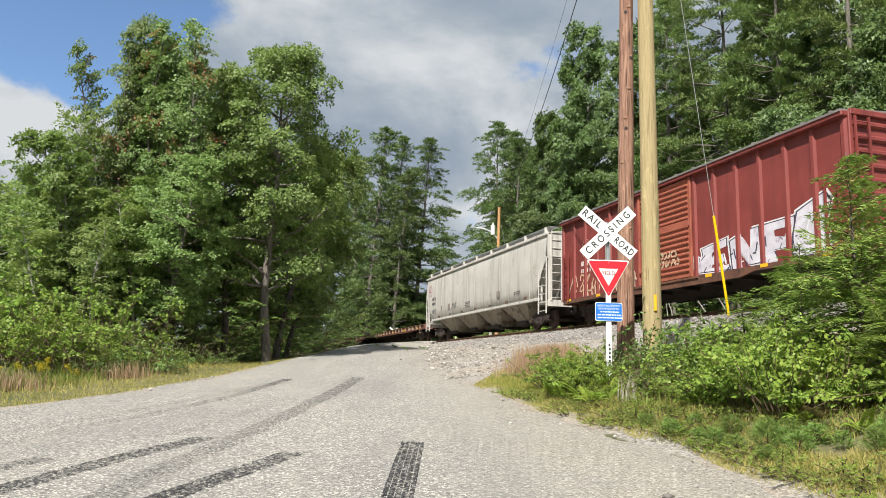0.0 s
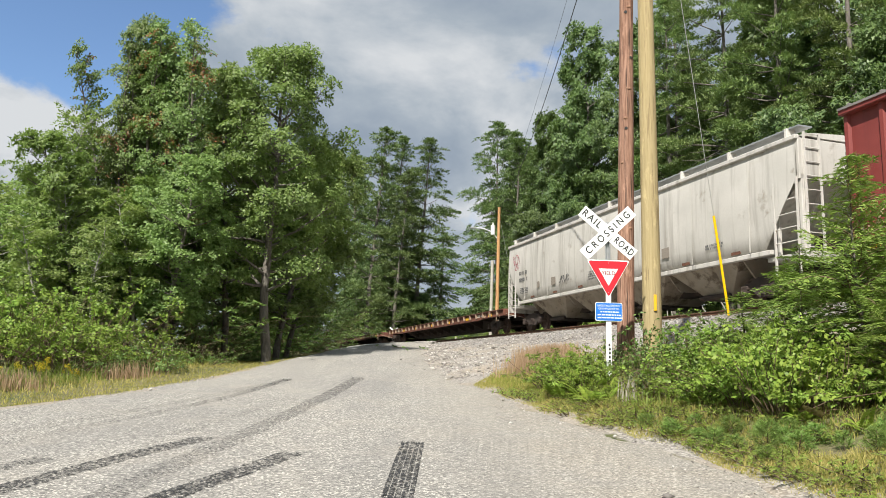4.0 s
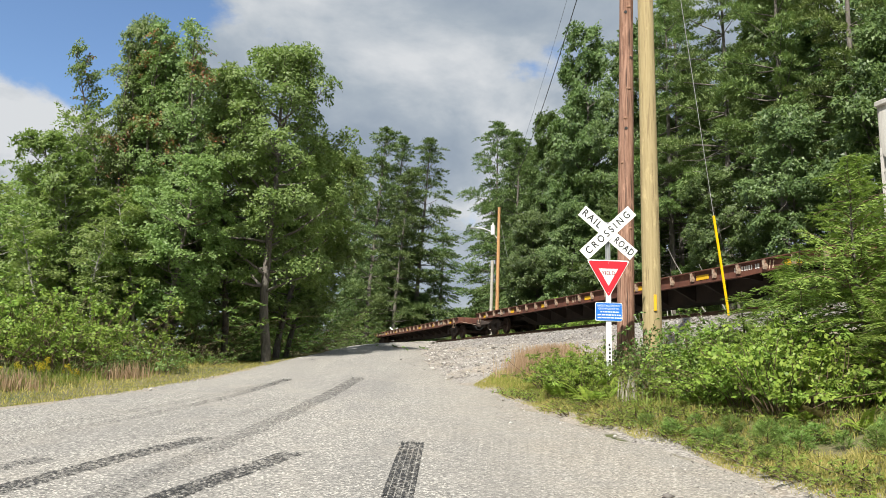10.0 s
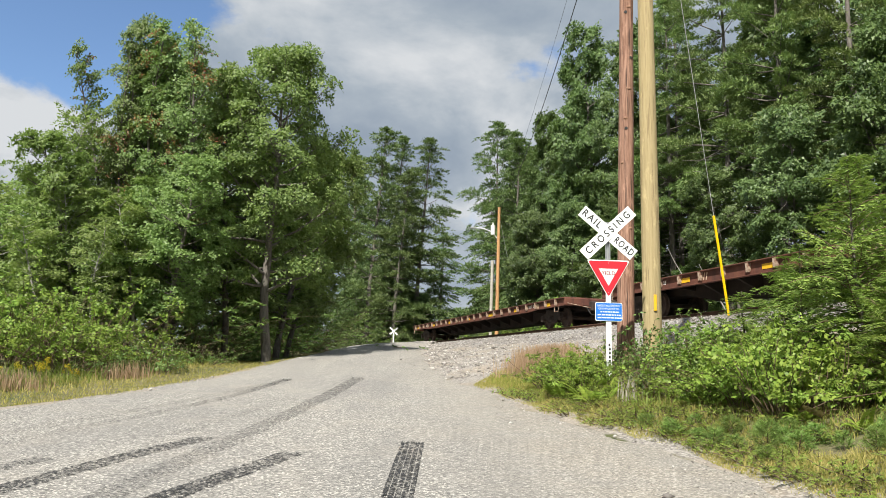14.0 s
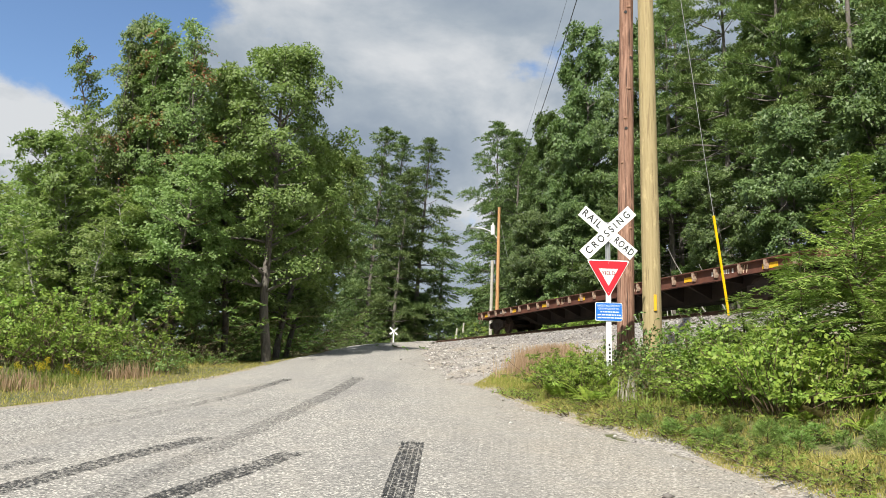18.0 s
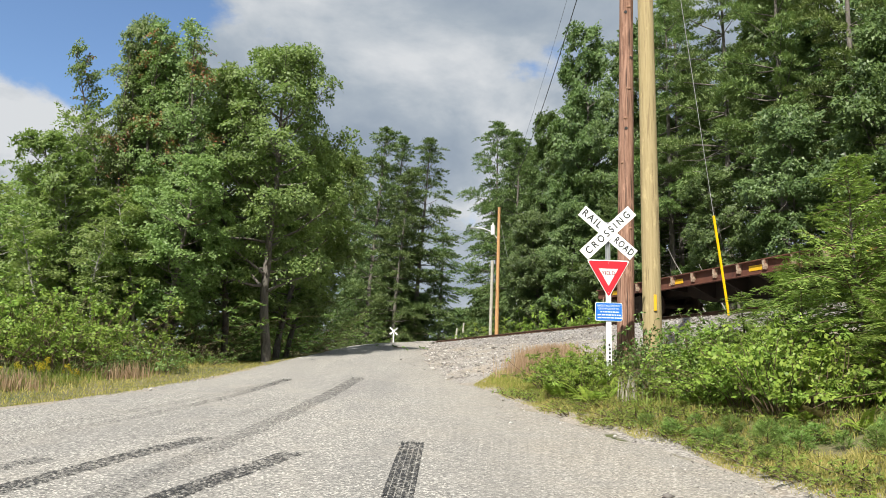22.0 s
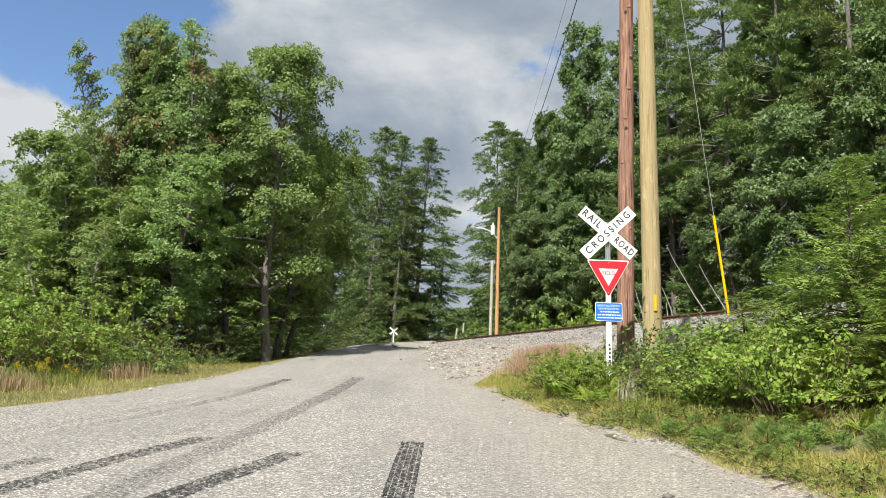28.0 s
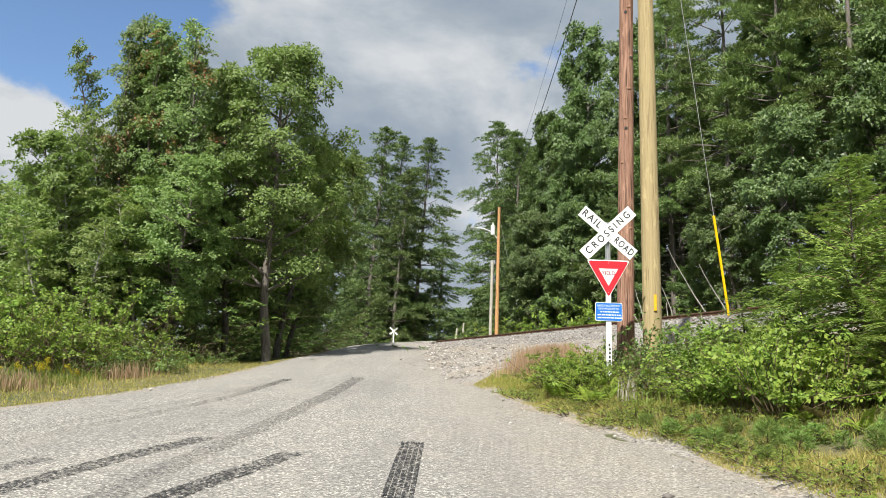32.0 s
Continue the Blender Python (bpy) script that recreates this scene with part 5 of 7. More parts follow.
def build_flatcar(L, seed, label):
    """Long flat wagon; front at x = 0."""
    rng = random.Random(seed)
    t = thing("flatcar", label, "flatcar", group="flatcars of the train")
    bm = bmesh.new()
    box(bm, (-L / 2, 0, 1.12), (L - 0.5, 2.66, 0.07), 0.005)
    deck = part("deck", bm, "flat_deck", t, "worn timber deck")
    drop = 1.5
    for o in (-1, 1):
        bm = bmesh.new()
        pts = [(-0.05, 1.19), (-L + 0.05, 1.19), (-L + 0.05, 0.86), (-L + 2.9, 0.86), (-L + 4.2, 0.80), (-4.2, 0.80), (-2.9, 0.86), (-0.05, 0.86)]
        slab(bm, pts, "y", o * 1.36, o * 1.42)
        side = part("side_sill", bm, "flat_rust", t)
        bm = bmesh.new()
        box(bm, (-L / 2, o * 1.44, 1.19), (L - 0.1, 0.17, 0.035), 0.006)
        part("top_flange", bm, "flat_rust", t)
        bm = bmesh.new()
        box(bm, (-L / 2, o * 1.44, 0.81), (L - 8.0, 0.15, 0.03), 0.004)
        part("bottom_flange", bm, "flat_rust", t)
        bm = bmesh.new()
        slab(bm, [(-0.055, 1.17), (-0.055, 0.98), (-0.03, 0.90), (0.03, 0.90), (0.055, 0.98), (0.055, 1.17)], "y", -0.055, 0.055)
        pk = bpy.data.meshes.new("stake_pocket")
        bm.to_mesh(pk)
        bm.free()
        n = int((L - 1.6) / 1.05)
        for k in range(n + 1):
            ob = place("stake_pocket", pk, "pocket" if True else "flat_rust", t)
            ob.location = (-0.8 - k * (L - 1.6) / n, o * 1.475, 0)
    # deep centre sill, cross bearers
    bm = bmesh.new()
    slab(bm, [(-0.6, 1.05), (-L + 0.6, 1.05), (-L + 0.6, 0.72), (-L + 4.0, 0.72), (-L + 5.6, 0.36), (-5.6, 0.36), (-4.0, 0.72), (-0.6, 0.72)], "y", -0.36, 0.36)
    part("centre_sill", bm, "grime_shade", t)
    n = 16
    for k in range(n):
        x = -1.2 - k * (L - 2.4) / (n - 1)
        lo = 0.45 if 5.5 < -x < L - 5.5 else 0.8
        bm = bmesh.new()
        slab(bm, [(-1.36, 1.08), (1.36, 1.08), (1.36, 0.88), (0.36, lo), (-0.36, lo), (-1.36, 0.88)], "x", x - 0.05, x + 0.05)
        part("cross_bearer", bm, "grime_shade", t)
    for x, o in ((0, 1), (-L, -1)):
        bm = bmesh.new()
        box(bm, (x - o * 0.1, 0, 1.03), (0.2, 2.86, 0.34), 0.03)
        box(bm, (x - o * 0.3, 0, 1.21), (0.5, 2.7, 0.05), 0.01)
        part("end_sill", bm, "flat_rust", t)
        V, F = tube([(x - o * 0.9, -1.46, 0.9), (x - o * 0.9, -1.5, 0.62), (x - o * 0.5, -1.5, 0.62), (x - o * 0.5, -1.46, 0.9)], [0.018] * 4, 6)
        place("stirrup_step", mesh_of("stirrup_step", V, F), "pocket", t)
        V, F = tube([(x + o * 0.02, -1.3, 0.98), (x + o * 0.12, -1.3, 0.93), (x + o * 0.12, -0.2, 0.78), (x + o * 0.1, 0.1, 0.82)], [0.022] * 4, 6)
        place("uncoupling_lever", mesh_of("uncoupling_lever", V, F), "pocket", t)
        coupler(t, x, o, 1.55 if (seed == 31) == (o < 0) else 0.5)
    for x in [-1.7 - k * (L - 3.4) / 6 for k in range(7)]:
        bm = bmesh.new()
        box(bm, (x + rng.uniform(-0.3, 0.3), -1.426, 1.0), (0.6, 0.008, 0.15))
        tagged(part("reflector", bm, "yellow", t, "yellow reflector patch"), kind="stuff")
    bars(t, "stencil", -4.3, 1.04, -1.424, 1, 1.0, 0.13, "stencil_white", "faded white unreadable lettering", seed)
    bars(t, "stencil", -L + 3.4, 1.04, -1.424, 1, 0.9, 0.13, "stencil_white", "faded white unreadable lettering", seed + 4)
    for k in range(4):
        bm = bmesh.new()
        u = -3.0 - k * 5.8
        for d in (0, 0.13, 0.26):
            stroke(bm, [(u + d, 0.92), (u + d + 0.05, 1.13)], 0.035, -1.424)
        part("chalk_mark", bm, "paint_cream", t, "scrawled pale marks")
    for x in [-2.0, -6.5, -11.0, -15.5, -20.0, -24.5]:
        bm = bmesh.new()
        rod(bm, (x, -1.2, 1.22), (x, -1.05, 1.22), 0.07, n=10)
        box(bm, (x, -1.12, 1.2), (0.22, 0.2, 0.06), 0.01)
        part("winch", bm, "flat_rust", t)
    return t, truck(t, -2.1) + truck(t, -L + 2.1)


def travelled(t):
    """How far the train has come along the track by t seconds."""
    return 3.86 * t - 0.0095 * t * t


TRAIN = []


def build_train():
    for (ob, wheels), s in ((build_boxcar(), -13.6), (build_hopper(), -30.5),
                            (build_flatcar(26.6, 31, "rusty brown 89-foot flat wagon with stake pockets"), -51.35),
                            (build_flatcar(25.25, 47, "rusty red-brown flat wagon at the tail of the train"), -81.15)):
        TRAIN.append((ob, wheels, s))


def motions():
    for ob, angle, period in SWAY:
        m = ob.matrix_world.copy()
        still = Matrix.Translation(m.translation) @ m.to_quaternion().to_matrix().to_4x4()
        n = 64
        walk(ob, [(SECONDS * k / n, still @ pose(0, 0, 0, angle * math.sin(6.283 * SECONDS * k / n / period) * (0.6 + 0.4 * math.sin(k * 0.37)), 0.7 * angle * math.sin(4.1 * SECONDS * k / n / period + 1), 0)) for k in range(n + 1)])
    for ob, wheels, s0 in TRAIN:
        rows = []
        for k in range(17):
            t = k * 2.0
            p = TRACK_AT + ALONG * (s0 + travelled(t))
            rows.append((t, pose(p.x, p.y, RAIL, 0, 0, TRACK_YAW)))
        walk(ob, rows)
        for w in wheels:
            x = w.location.x
            n = 240
            walk(w, [(SECONDS * k / n, pose(x, 0, 0.42, 0, math.degrees(travelled(SECONDS * k / n) / 0.42), 0)) for k in range(n + 1)])

# ---- plants ----
def unit(v):
    return v / (np.linalg.norm(v, axis=-1, keepdims=True) + 1e-9)


def leaves(rng, P, T, length, width, tilt=0.7, fold=0.0, out=0.0, three=False):
    """Diamond leaves at points P along directions T; tilt: how far their faces turn from level; out: how far they turn outwards, to the light."""
    n = len(P)
    T = unit(T)
    N = np.stack([rng.normal(0, tilt, n), rng.normal(0, tilt, n), np.ones(n)], 1)
    if out:
        side = P * np.array([1, 1, 0.0])
        N = N + out * side / (np.linalg.norm(side, axis=1, keepdims=True) + 0.3)
    N = unit(N)
    B = unit(np.cross(N, T))
    l = (length * rng.uniform(0.55, 1.4, n))[:, None]
    w = (width * rng.uniform(0.7, 1.3, n))[:, None]
    N = np.cross(T, B)
    if three:
        V = np.stack([P + B * w * 0.5, P + T * l, P - B * w * 0.5], 1).reshape(-1, 3)
        return V, np.arange(3 * n).reshape(n, 3)
    V = np.stack([P, P + T * l * 0.45 + B * w * 0.5 - N * l * fold, P + T * l, P + T * l * 0.45 - B * w * 0.5 - N * l * fold], 1).reshape(-1, 3)
    F = np.arange(4 * n).reshape(n, 4)
    return V, F


def rough_curve(rng, a, d, length, k, droop=0.0, wander=0.12):
    P = [np.array(a, float)]
    d = np.array(d, float)
    for _ in range(k):
        d = d + rng.normal(0, wander, 3)
        d[2] += droop / k
        d /= np.linalg.norm(d)
        P.append(P[-1] + d * length / k)
    return np.array(P)


def crown_shape(kind, h):
    """Relative spread at relative height h (0 at the crown's foot, 1 at its top)."""
    if kind == "round":
        return math.sqrt(max(0.05, 1 - (2 * h - 0.85) ** 2 / 1.5))
    if kind == "upright":
        return 0.6 * (1 - h) ** 0.45 + 0.4
    if kind == "spire":
        return (0.16 + 0.84 * (1 - h) ** 0.7) * (0.7 + 0.3 * min(1.0, h / 0.25))
    if kind == "dome":
        return (0.12 + 0.9 * math.sqrt(max(0.0, 1 - h ** 1.6))) * (0.72 + 0.28 * min(1.0, h / 0.3))
    return 1 - 0.8 * h


def sprays(rng, C, D, N, R, leaf, narrow=0.72, cover=1.0, long=1.25, dome=0.3, needle=False, quads=False):
    """Leaves laid in flat domed sprays: centres C, twig directions D, upper sides N, radii R."""
    C, D, N, R = np.asarray(C), unit(np.asarray(D)), np.asarray(N), np.asarray(R)
    A = unit(D - N * (D * N).sum(1, keepdims=True))
    B = np.cross(N, A)
    size = leaf * leaf * narrow * 0.5
    n = np.maximum(5, (cover * 3.14 * R * R * long * 0.75 / size * rng.uniform(0.65, 1.25, len(C)))).astype(int)
    i = np.repeat(np.arange(len(C)), n)
    m = len(i)
    u, th = np.sqrt(rng.random(m)), rng.uniform(0, 6.283, m)
    u = u * (0.78 + 0.3 * np.sin(th * 3 + i * 1.7) * np.cos(th * 2 + i))
    a, b = (u * np.cos(th) * long)[:, None], (u * np.sin(th) * (0.55 if needle else 0.75))[:, None]
    r = R[i][:, None]
    radial = A[i] * a + B[i] * b
    P = C[i] + radial * r + N[i] * r * (rng.normal(0, 0.07 if needle else 0.10, m) - dome * u * u)[:, None]
    if needle:
        T = unit(A[i] * 0.6 + radial * 0.8 + N[i] * 0.45 + rng.normal(0, 0.6, (m, 3)))
        face = N[i] + rng.normal(0, 0.5, (m, 3))
    else:
        T = unit(A[i] * 0.35 + radial * 0.9 - np.array([0, 0, 0.25]) + rng.normal(0, 0.55, (m, 3)))
        face = N[i] + radial * 0.45 + rng.normal(0, 0.42, (m, 3))
    S = unit(np.cross(unit(face), T))
    l = (leaf * rng.uniform(0.6, 1.35, m))[:, None]
    w = l * narrow * 0.5
    if quads:
        K = np.cross(T, S)
        V = np.stack([P, P + T * l * 0.45 + S * w - K * l * 0.06, P + T * l, P + T * l * 0.45 - S * w - K * l * 0.06], 1).reshape(-1, 3)
        return V, np.arange(4 * m).reshape(m, 4)
    V = np.stack([P + S * w, P + T * l, P - S * w], 1).reshape(-1, 3)
    return V, np.arange(3 * m).reshape(m, 3)


def broadleaf(name, label, seed, height, spread, foot, limbs=30, clumps=8, leaf=0.13, mat="maple", shape="round", bark="bark", r0=0.16, clump_r=0.6, stems=1, up=0.6, cover=1.0, lean=0.0, level=1.2, quads=False, near_twigs=True):
    """A broad-leaved tree: trunk, limbs, twigs and a crown of leaf sprays with gaps between them."""
    rng = np.random.default_rng(seed)
    t = thing(name, label, "tree")
    wood, boughs, C, D, N, R = [], [], [], [], [], []
    zs = np.linspace(0, 1, 13)
    for s in range(stems):
        az0 = s * 6.283 / stems + 0.5
        tilt = lean * rng.uniform(0.25, 1.2)
        tall = height * rng.uniform(0.88, 1.0)
        trunk = rough_curve(rng, (0.12 * (stems > 1) * math.cos(az0), 0.12 * (stems > 1) * math.sin(az0), -0.3), (tilt * math.cos(az0) + rng.normal(0, 0.03), tilt * math.sin(az0) + rng.normal(0, 0.03), 1), tall * 0.94 + 0.3, 12, 0.05, 0.04)
        wood.append(tube(trunk, r0 * (1 - zs) ** 0.8 * (1 if s == 0 else 0.8) + 0.012, 9))
        for i in range(limbs + 1):
            f = min((i + rng.uniform(0, 1)) / limbs, 1.0) ** (0.8 if shape == "spire" else 1.0)
            k = (foot + (tall * 0.96 - foot) * f + 0.3) / (tall * 0.96 + 0.3)
            a = np.array([np.interp(k, zs, trunk[:, j]) for j in range(3)])
            az = i * 2.4 + rng.normal(0, 0.5)
            reach = max(0.35, spread * crown_shape(shape, f) * rng.uniform(0.62, 1.12))
            el = up * rng.uniform(0.4, 1.2) * (0.45 + 0.95 * f)
            d = np.array([math.cos(az) * math.cos(el), math.sin(az) * math.cos(el), math.sin(el)])
            limb = rough_curve(rng, a, d, reach, 6, -0.2 if shape == "round" else 0.3, 0.14)
            boughs.append(tube(limb, np.linspace(r0 * 0.32 * (1 - 0.7 * f) + 0.012, 0.006, 7), 5))
            m = max(2, int(round(clumps * (0.35 + 0.65 * reach / spread))))
            for c in range(m):
                q = 0.28 + 0.72 * (c + rng.uniform(0.2, 1)) / m if c < m - 1 else 1.0
                q = min(q, 1.0)
                base = np.array([np.interp(q * 6, np.arange(7), limb[:, j]) for j in range(3)])
                j = min(int(q * 6), 5)
                ld = unit(limb[j + 1] - limb[j])
                side = unit(np.cross(ld, [0, 0, 1.0])) * (1 if c % 2 else -1)
                td = unit(ld * 0.7 + side * (0.8 if c < m - 1 else 0.1) + rng.normal(0, 0.25, 3) + np.array([0, 0, 0.25 * up]))
                tl = (0.2 + 0.42 * reach * (1.12 - q)) * rng.uniform(0.6, 1.1)
                end = base + td * tl
                if near_twigs:
                    boughs.append(tube(np.stack([base, base + td * tl * 0.5 + np.array([0, 0, 0.03]), end]), [0.010, 0.007, 0.003], 3))
                flat = end * np.array([1, 1, 0.0])
                nn = unit(np.array([0, 0, 1.0]) + level * flat / (np.linalg.norm(flat) + 0.4) + rng.normal(0, 0.32, 3))
                C.append(end); D.append(td); N.append(nn)
                R.append(clump_r * rng.uniform(0.55, 1.25))
    V, F = joined(wood)
    place("trunk", mesh_of("trunk", V, F), bark, t, smooth=True)
    V, F = joined(boughs)
    tagged(place("branchwork", mesh_of("branchwork", V, F), bark, t), kind="stuff")
    V, F = sprays(rng, C, D, N, R, leaf, 0.72, cover, 1.25, 0.3, False, quads)
    place("crown", mesh_of("crown", V, F), mat, t)
    return t


def conifer(name, label, seed, height, spread, foot, whorls=16, per_whorl=5, plumes=4, size=0.26, mat="pine", rise=0.12, r0=0.2, ragged=0.35, shape="pine", cover=0.8, dead=0):
    """A white pine: level limbs in storeys, each with flat overlapping plumes of needles, bare dead limbs below."""
    rng = np.random.default_rng(seed)
    t = thing(name, label, "tree")
    trunk = rough_curve(rng, (0, 0, -0.3), (rng.normal(0, 0.02), rng.normal(0, 0.02), 1), height + 0.3, 12, 0, 0.015)
    zs = np.linspace(0, 1, 13)
    boughs, C, D, N, R = [], [], [], [], []

    def at(z):
        return np.array([np.interp((z + 0.3) / (height + 0.3), zs, trunk[:, j]) for j in range(3)])

    for w in range(whorls):
        f = min(max((w + rng.uniform(-0.2, 0.2)) / (whorls - 1), 0), 1)
        a = at(foot + (height * 0.985 - foot) * f)
        if shape == "pine":
            reach0 = spread * (0.12 + 0.88 * (1 - f) ** 0.6) * (0.65 + 0.35 * min(1.0, f / 0.25))
        else:
            reach0 = spread * (1 - f) ** 0.9 + 0.15
        for b in range(per_whorl):
            if rng.random() < ragged * 0.35 and f < 0.9:
                continue
            az = b * 6.283 / per_whorl + w * 1.1 + rng.normal(0, 0.3)
            reach = reach0 * rng.uniform(1 - ragged, 1 + ragged * 0.5)
            el = rise + 0.8 * f ** 2.5 + rng.normal(0, 0.06)
            d = np.array([math.cos(az) * math.cos(el), math.sin(az) * math.cos(el), math.sin(el)])
            limb = rough_curve(rng, a, d, reach, 5, 0.22, 0.07)
            boughs.append(tube(limb, np.linspace(0.05 * (1 - 0.6 * f) + 0.012, 0.008, 6), 4))
            side = np.array([-math.sin(az), math.cos(az), 0])
            m = max(2, int(round(plumes * reach / spread)) + 1)
            for c in range(m):
                q = 0.42 + 0.56 * (c + rng.uniform(0.3, 0.9)) / m
                p = np.array([np.interp(q * 5, np.arange(6), limb[:, j]) for j in range(3)])
                off = (0.24 * reach * (1.15 - q) + 0.08) * rng.uniform(0.3, 1.0) * (1 if c % 2 else -1)
                C.append(p + side * off + np.array([0, 0, 0.05]))
                D.append(d * 0.9 + side * np.sign(off) * 0.35)
                N.append(unit(np.array([0, 0, 1.0]) + 0.3 * d + rng.normal(0, 0.12, 3)))
                R.append((0.155 * spread * (0.45 + 0.55 * reach / spread) + 0.10) * rng.uniform(0.7, 1.15))
    for i in range(dead):
        a = at(foot * rng.uniform(0.35, 1.6))
        az = rng.uniform(0, 6.283)
        limb = rough_curve(rng, a, (math.cos(az), math.sin(az), rng.uniform(-0.2, 0.25)), spread * rng.uniform(0.3, 0.75), 5, -0.1, 0.14)
        boughs.append(tube(limb, np.linspace(0.026, 0.006, 6), 4))
    V, F = tube(trunk, r0 * (1 - zs) ** 0.85 + 0.015, 9)
    place("trunk", mesh_of("trunk", V, F), "bark", t, smooth=True)
    V, F = joined(boughs)
    tagged(place("branchwork", mesh_of("branchwork", V, F), "bark", t), kind="stuff")
    V, F = sprays(rng, C, D, N, R, size, 0.34, cover * 0.8, 2.0, 0.1, True)
    place("crown", mesh_of("crown", V, F), mat, t)
    return t


def hemlock(name, label, seed, height, spread, limbs=70, sprays_per=16, mat="hemlock"):
    """A young hemlock: ragged drooping limbs with flat lacy sprays down to the ground."""
    rng = np.random.default_rng(seed)
    t = thing(name, label, "tree")
    trunk = rough_curve(rng, (0, 0, -0.2), (0.02, -0.02, 1), height + 0.2, 10, 0, 0.05)
    zs = np.linspace(0, 1, 11)
    boughs, P, T = [], [], []
    for i in range(limbs):
        f = (i / limbs) ** 0.9
        k = (0.15 + (height - 0.2) * f + 0.2) / (height + 0.2)
        a = np.array([np.interp(k, zs, trunk[:, j]) for j in range(3)])
        az = i * 2.4 + rng.normal(0, 0.4)
        reach = (spread * (1 - f) ** 1.05 + 0.14) * rng.choice([0.55, 0.8, 1.0, 1.3]) * rng.uniform(0.85, 1.1)
        d = np.array([math.cos(az) * 0.9, math.sin(az) * 0.9, rng.uniform(0.35, 0.95) + 0.4 * f])
        limb = rough_curve(rng, a, d, reach, 7, -0.95, 0.09)
        boughs.append(tube(limb, np.linspace(0.016 * (1 - f) + 0.006, 0.003, 8), 4))
        m = max(4, int(sprays_per * reach / spread))
        side = np.array([-math.sin(az), math.cos(az), 0])
        roll = rng.normal(0, 0.3)
        for q in np.linspace(0.15, 1.0, m):
            p0 = np.array([np.interp(q, np.linspace(0, 1, 8), limb[:, j]) for j in range(3)])
            ln = (0.09 + 0.36 * reach * (1.02 - q) ** 0.7) * rng.uniform(0.6, 1.15)
            for sg in (-1, 1):
                w = unit(side * sg * 0.9 + np.array([math.cos(az), math.sin(az), 0]) * 0.75 + np.array([0, 0, -0.15 + roll * sg]) + rng.normal(0, 0.13, 3))
                c = max(4, int(ln / 0.03))
                u = np.linspace(0.05, 1, c)[:, None]
                pts = p0 + w * ln * u + np.array([0, 0, -0.22]) * ln * u ** 2
                P.append(np.repeat(pts, 2, 0) + rng.normal(0, 0.006, (2 * c, 3)))
                b = unit(np.cross(w, [0, 0, 1.0]))
                dirs = np.repeat(w[None] * 0.8, 2 * c, 0) + b * np.tile([1.0, -1.0], c)[:, None] * 0.7
                T.append(dirs + rng.normal(0, 0.15, (2 * c, 3)))
    V, F = tube(trunk, 0.035 * (1 - zs) + 0.006, 8)
    place("trunk", mesh_of("trunk", V, F), "bark", t, smooth=True)
    V, F = joined(boughs)
    tagged(place("branchwork", mesh_of("branchwork", V, F), "twig", t), kind="stuff")
    P, T = np.concatenate(P), np.concatenate(T)
    V, F = leaves(rng, P, T, 0.078, 0.026, 0.4, 0.0, 0.7, True)
    place("crown", mesh_of("crown", V, F), mat, t)
    return t


def shrub(name, label, seed, height, spread, stems=26, per=60, leaf=0.075, mat="shrub", narrow=0.6, category="shrub", far=False):
    """A shrub: many stems from the ground, each ending in short leafy twigs with flat sprays of leaves."""
    rng = np.random.default_rng(seed)
    t = thing(name, label, category)
    wood, C, D, N, R = [], [], [], [], []
    size = leaf * leaf * narrow * 0.5
    twigs = 5
    r0 = math.sqrt(per / twigs * size / (3.14 * 0.94 * 0.9))
    for i in range(stems):
        az = rng.uniform(0, 6.283)
        el = rng.uniform(0.5, 1.45)
        ln = height * rng.uniform(0.55, 1.12) / max(math.sin(el), 0.55)
        r = spread * 0.45 * math.sqrt(rng.random())
        a = (r * math.cos(az), r * math.sin(az), -0.05)
        d = (math.cos(az) * math.cos(el) * spread / height, math.sin(az) * math.cos(el) * spread / height, math.sin(el))
        c = rough_curve(rng, a, d, ln, 7, -0.3, 0.12)
        wood.append(tube(c, np.linspace(0.011, 0.003, 8), 4))
        for k in range(twigs):
            q = 1.0 if k == 0 else rng.uniform(0.3, 0.95)
            base = np.array([np.interp(q * 7, np.arange(8), c[:, j]) for j in range(3)])
            out = unit(rng.normal(0, 1, 3) * np.array([1, 1, 0.4]) + unit(c[-1] - c[0]) * 0.5)
            end = base + out * rng.uniform(0.04, 0.16) * spread
            wood.append(tube(np.stack([base, (base + end) / 2, end]), [0.004, 0.003, 0.002], 3))
            flat = end * np.array([1, 1, 0.0])
            C.append(end); D.append(out)
            N.append(unit(np.array([0, 0, 1.0]) + 0.7 * flat / (np.linalg.norm(flat) + 0.15 * spread) + rng.normal(0, 0.3, 3)))
            R.append(r0 * rng.uniform(0.6, 1.25))
    C = np.array(C)
    C[:, 2] = np.maximum(C[:, 2], 0.05)
    V, F = joined(wood)
    tagged(place("stalk", mesh_of("stalk", V, F), "twig", t), kind="stuff")
    V, F = sprays(rng, C, D, N, R, leaf, narrow, 0.9, 1.25, 0.35, False, not far)
    place("foliage", mesh_of("foliage", V, F), mat, t)
    return t


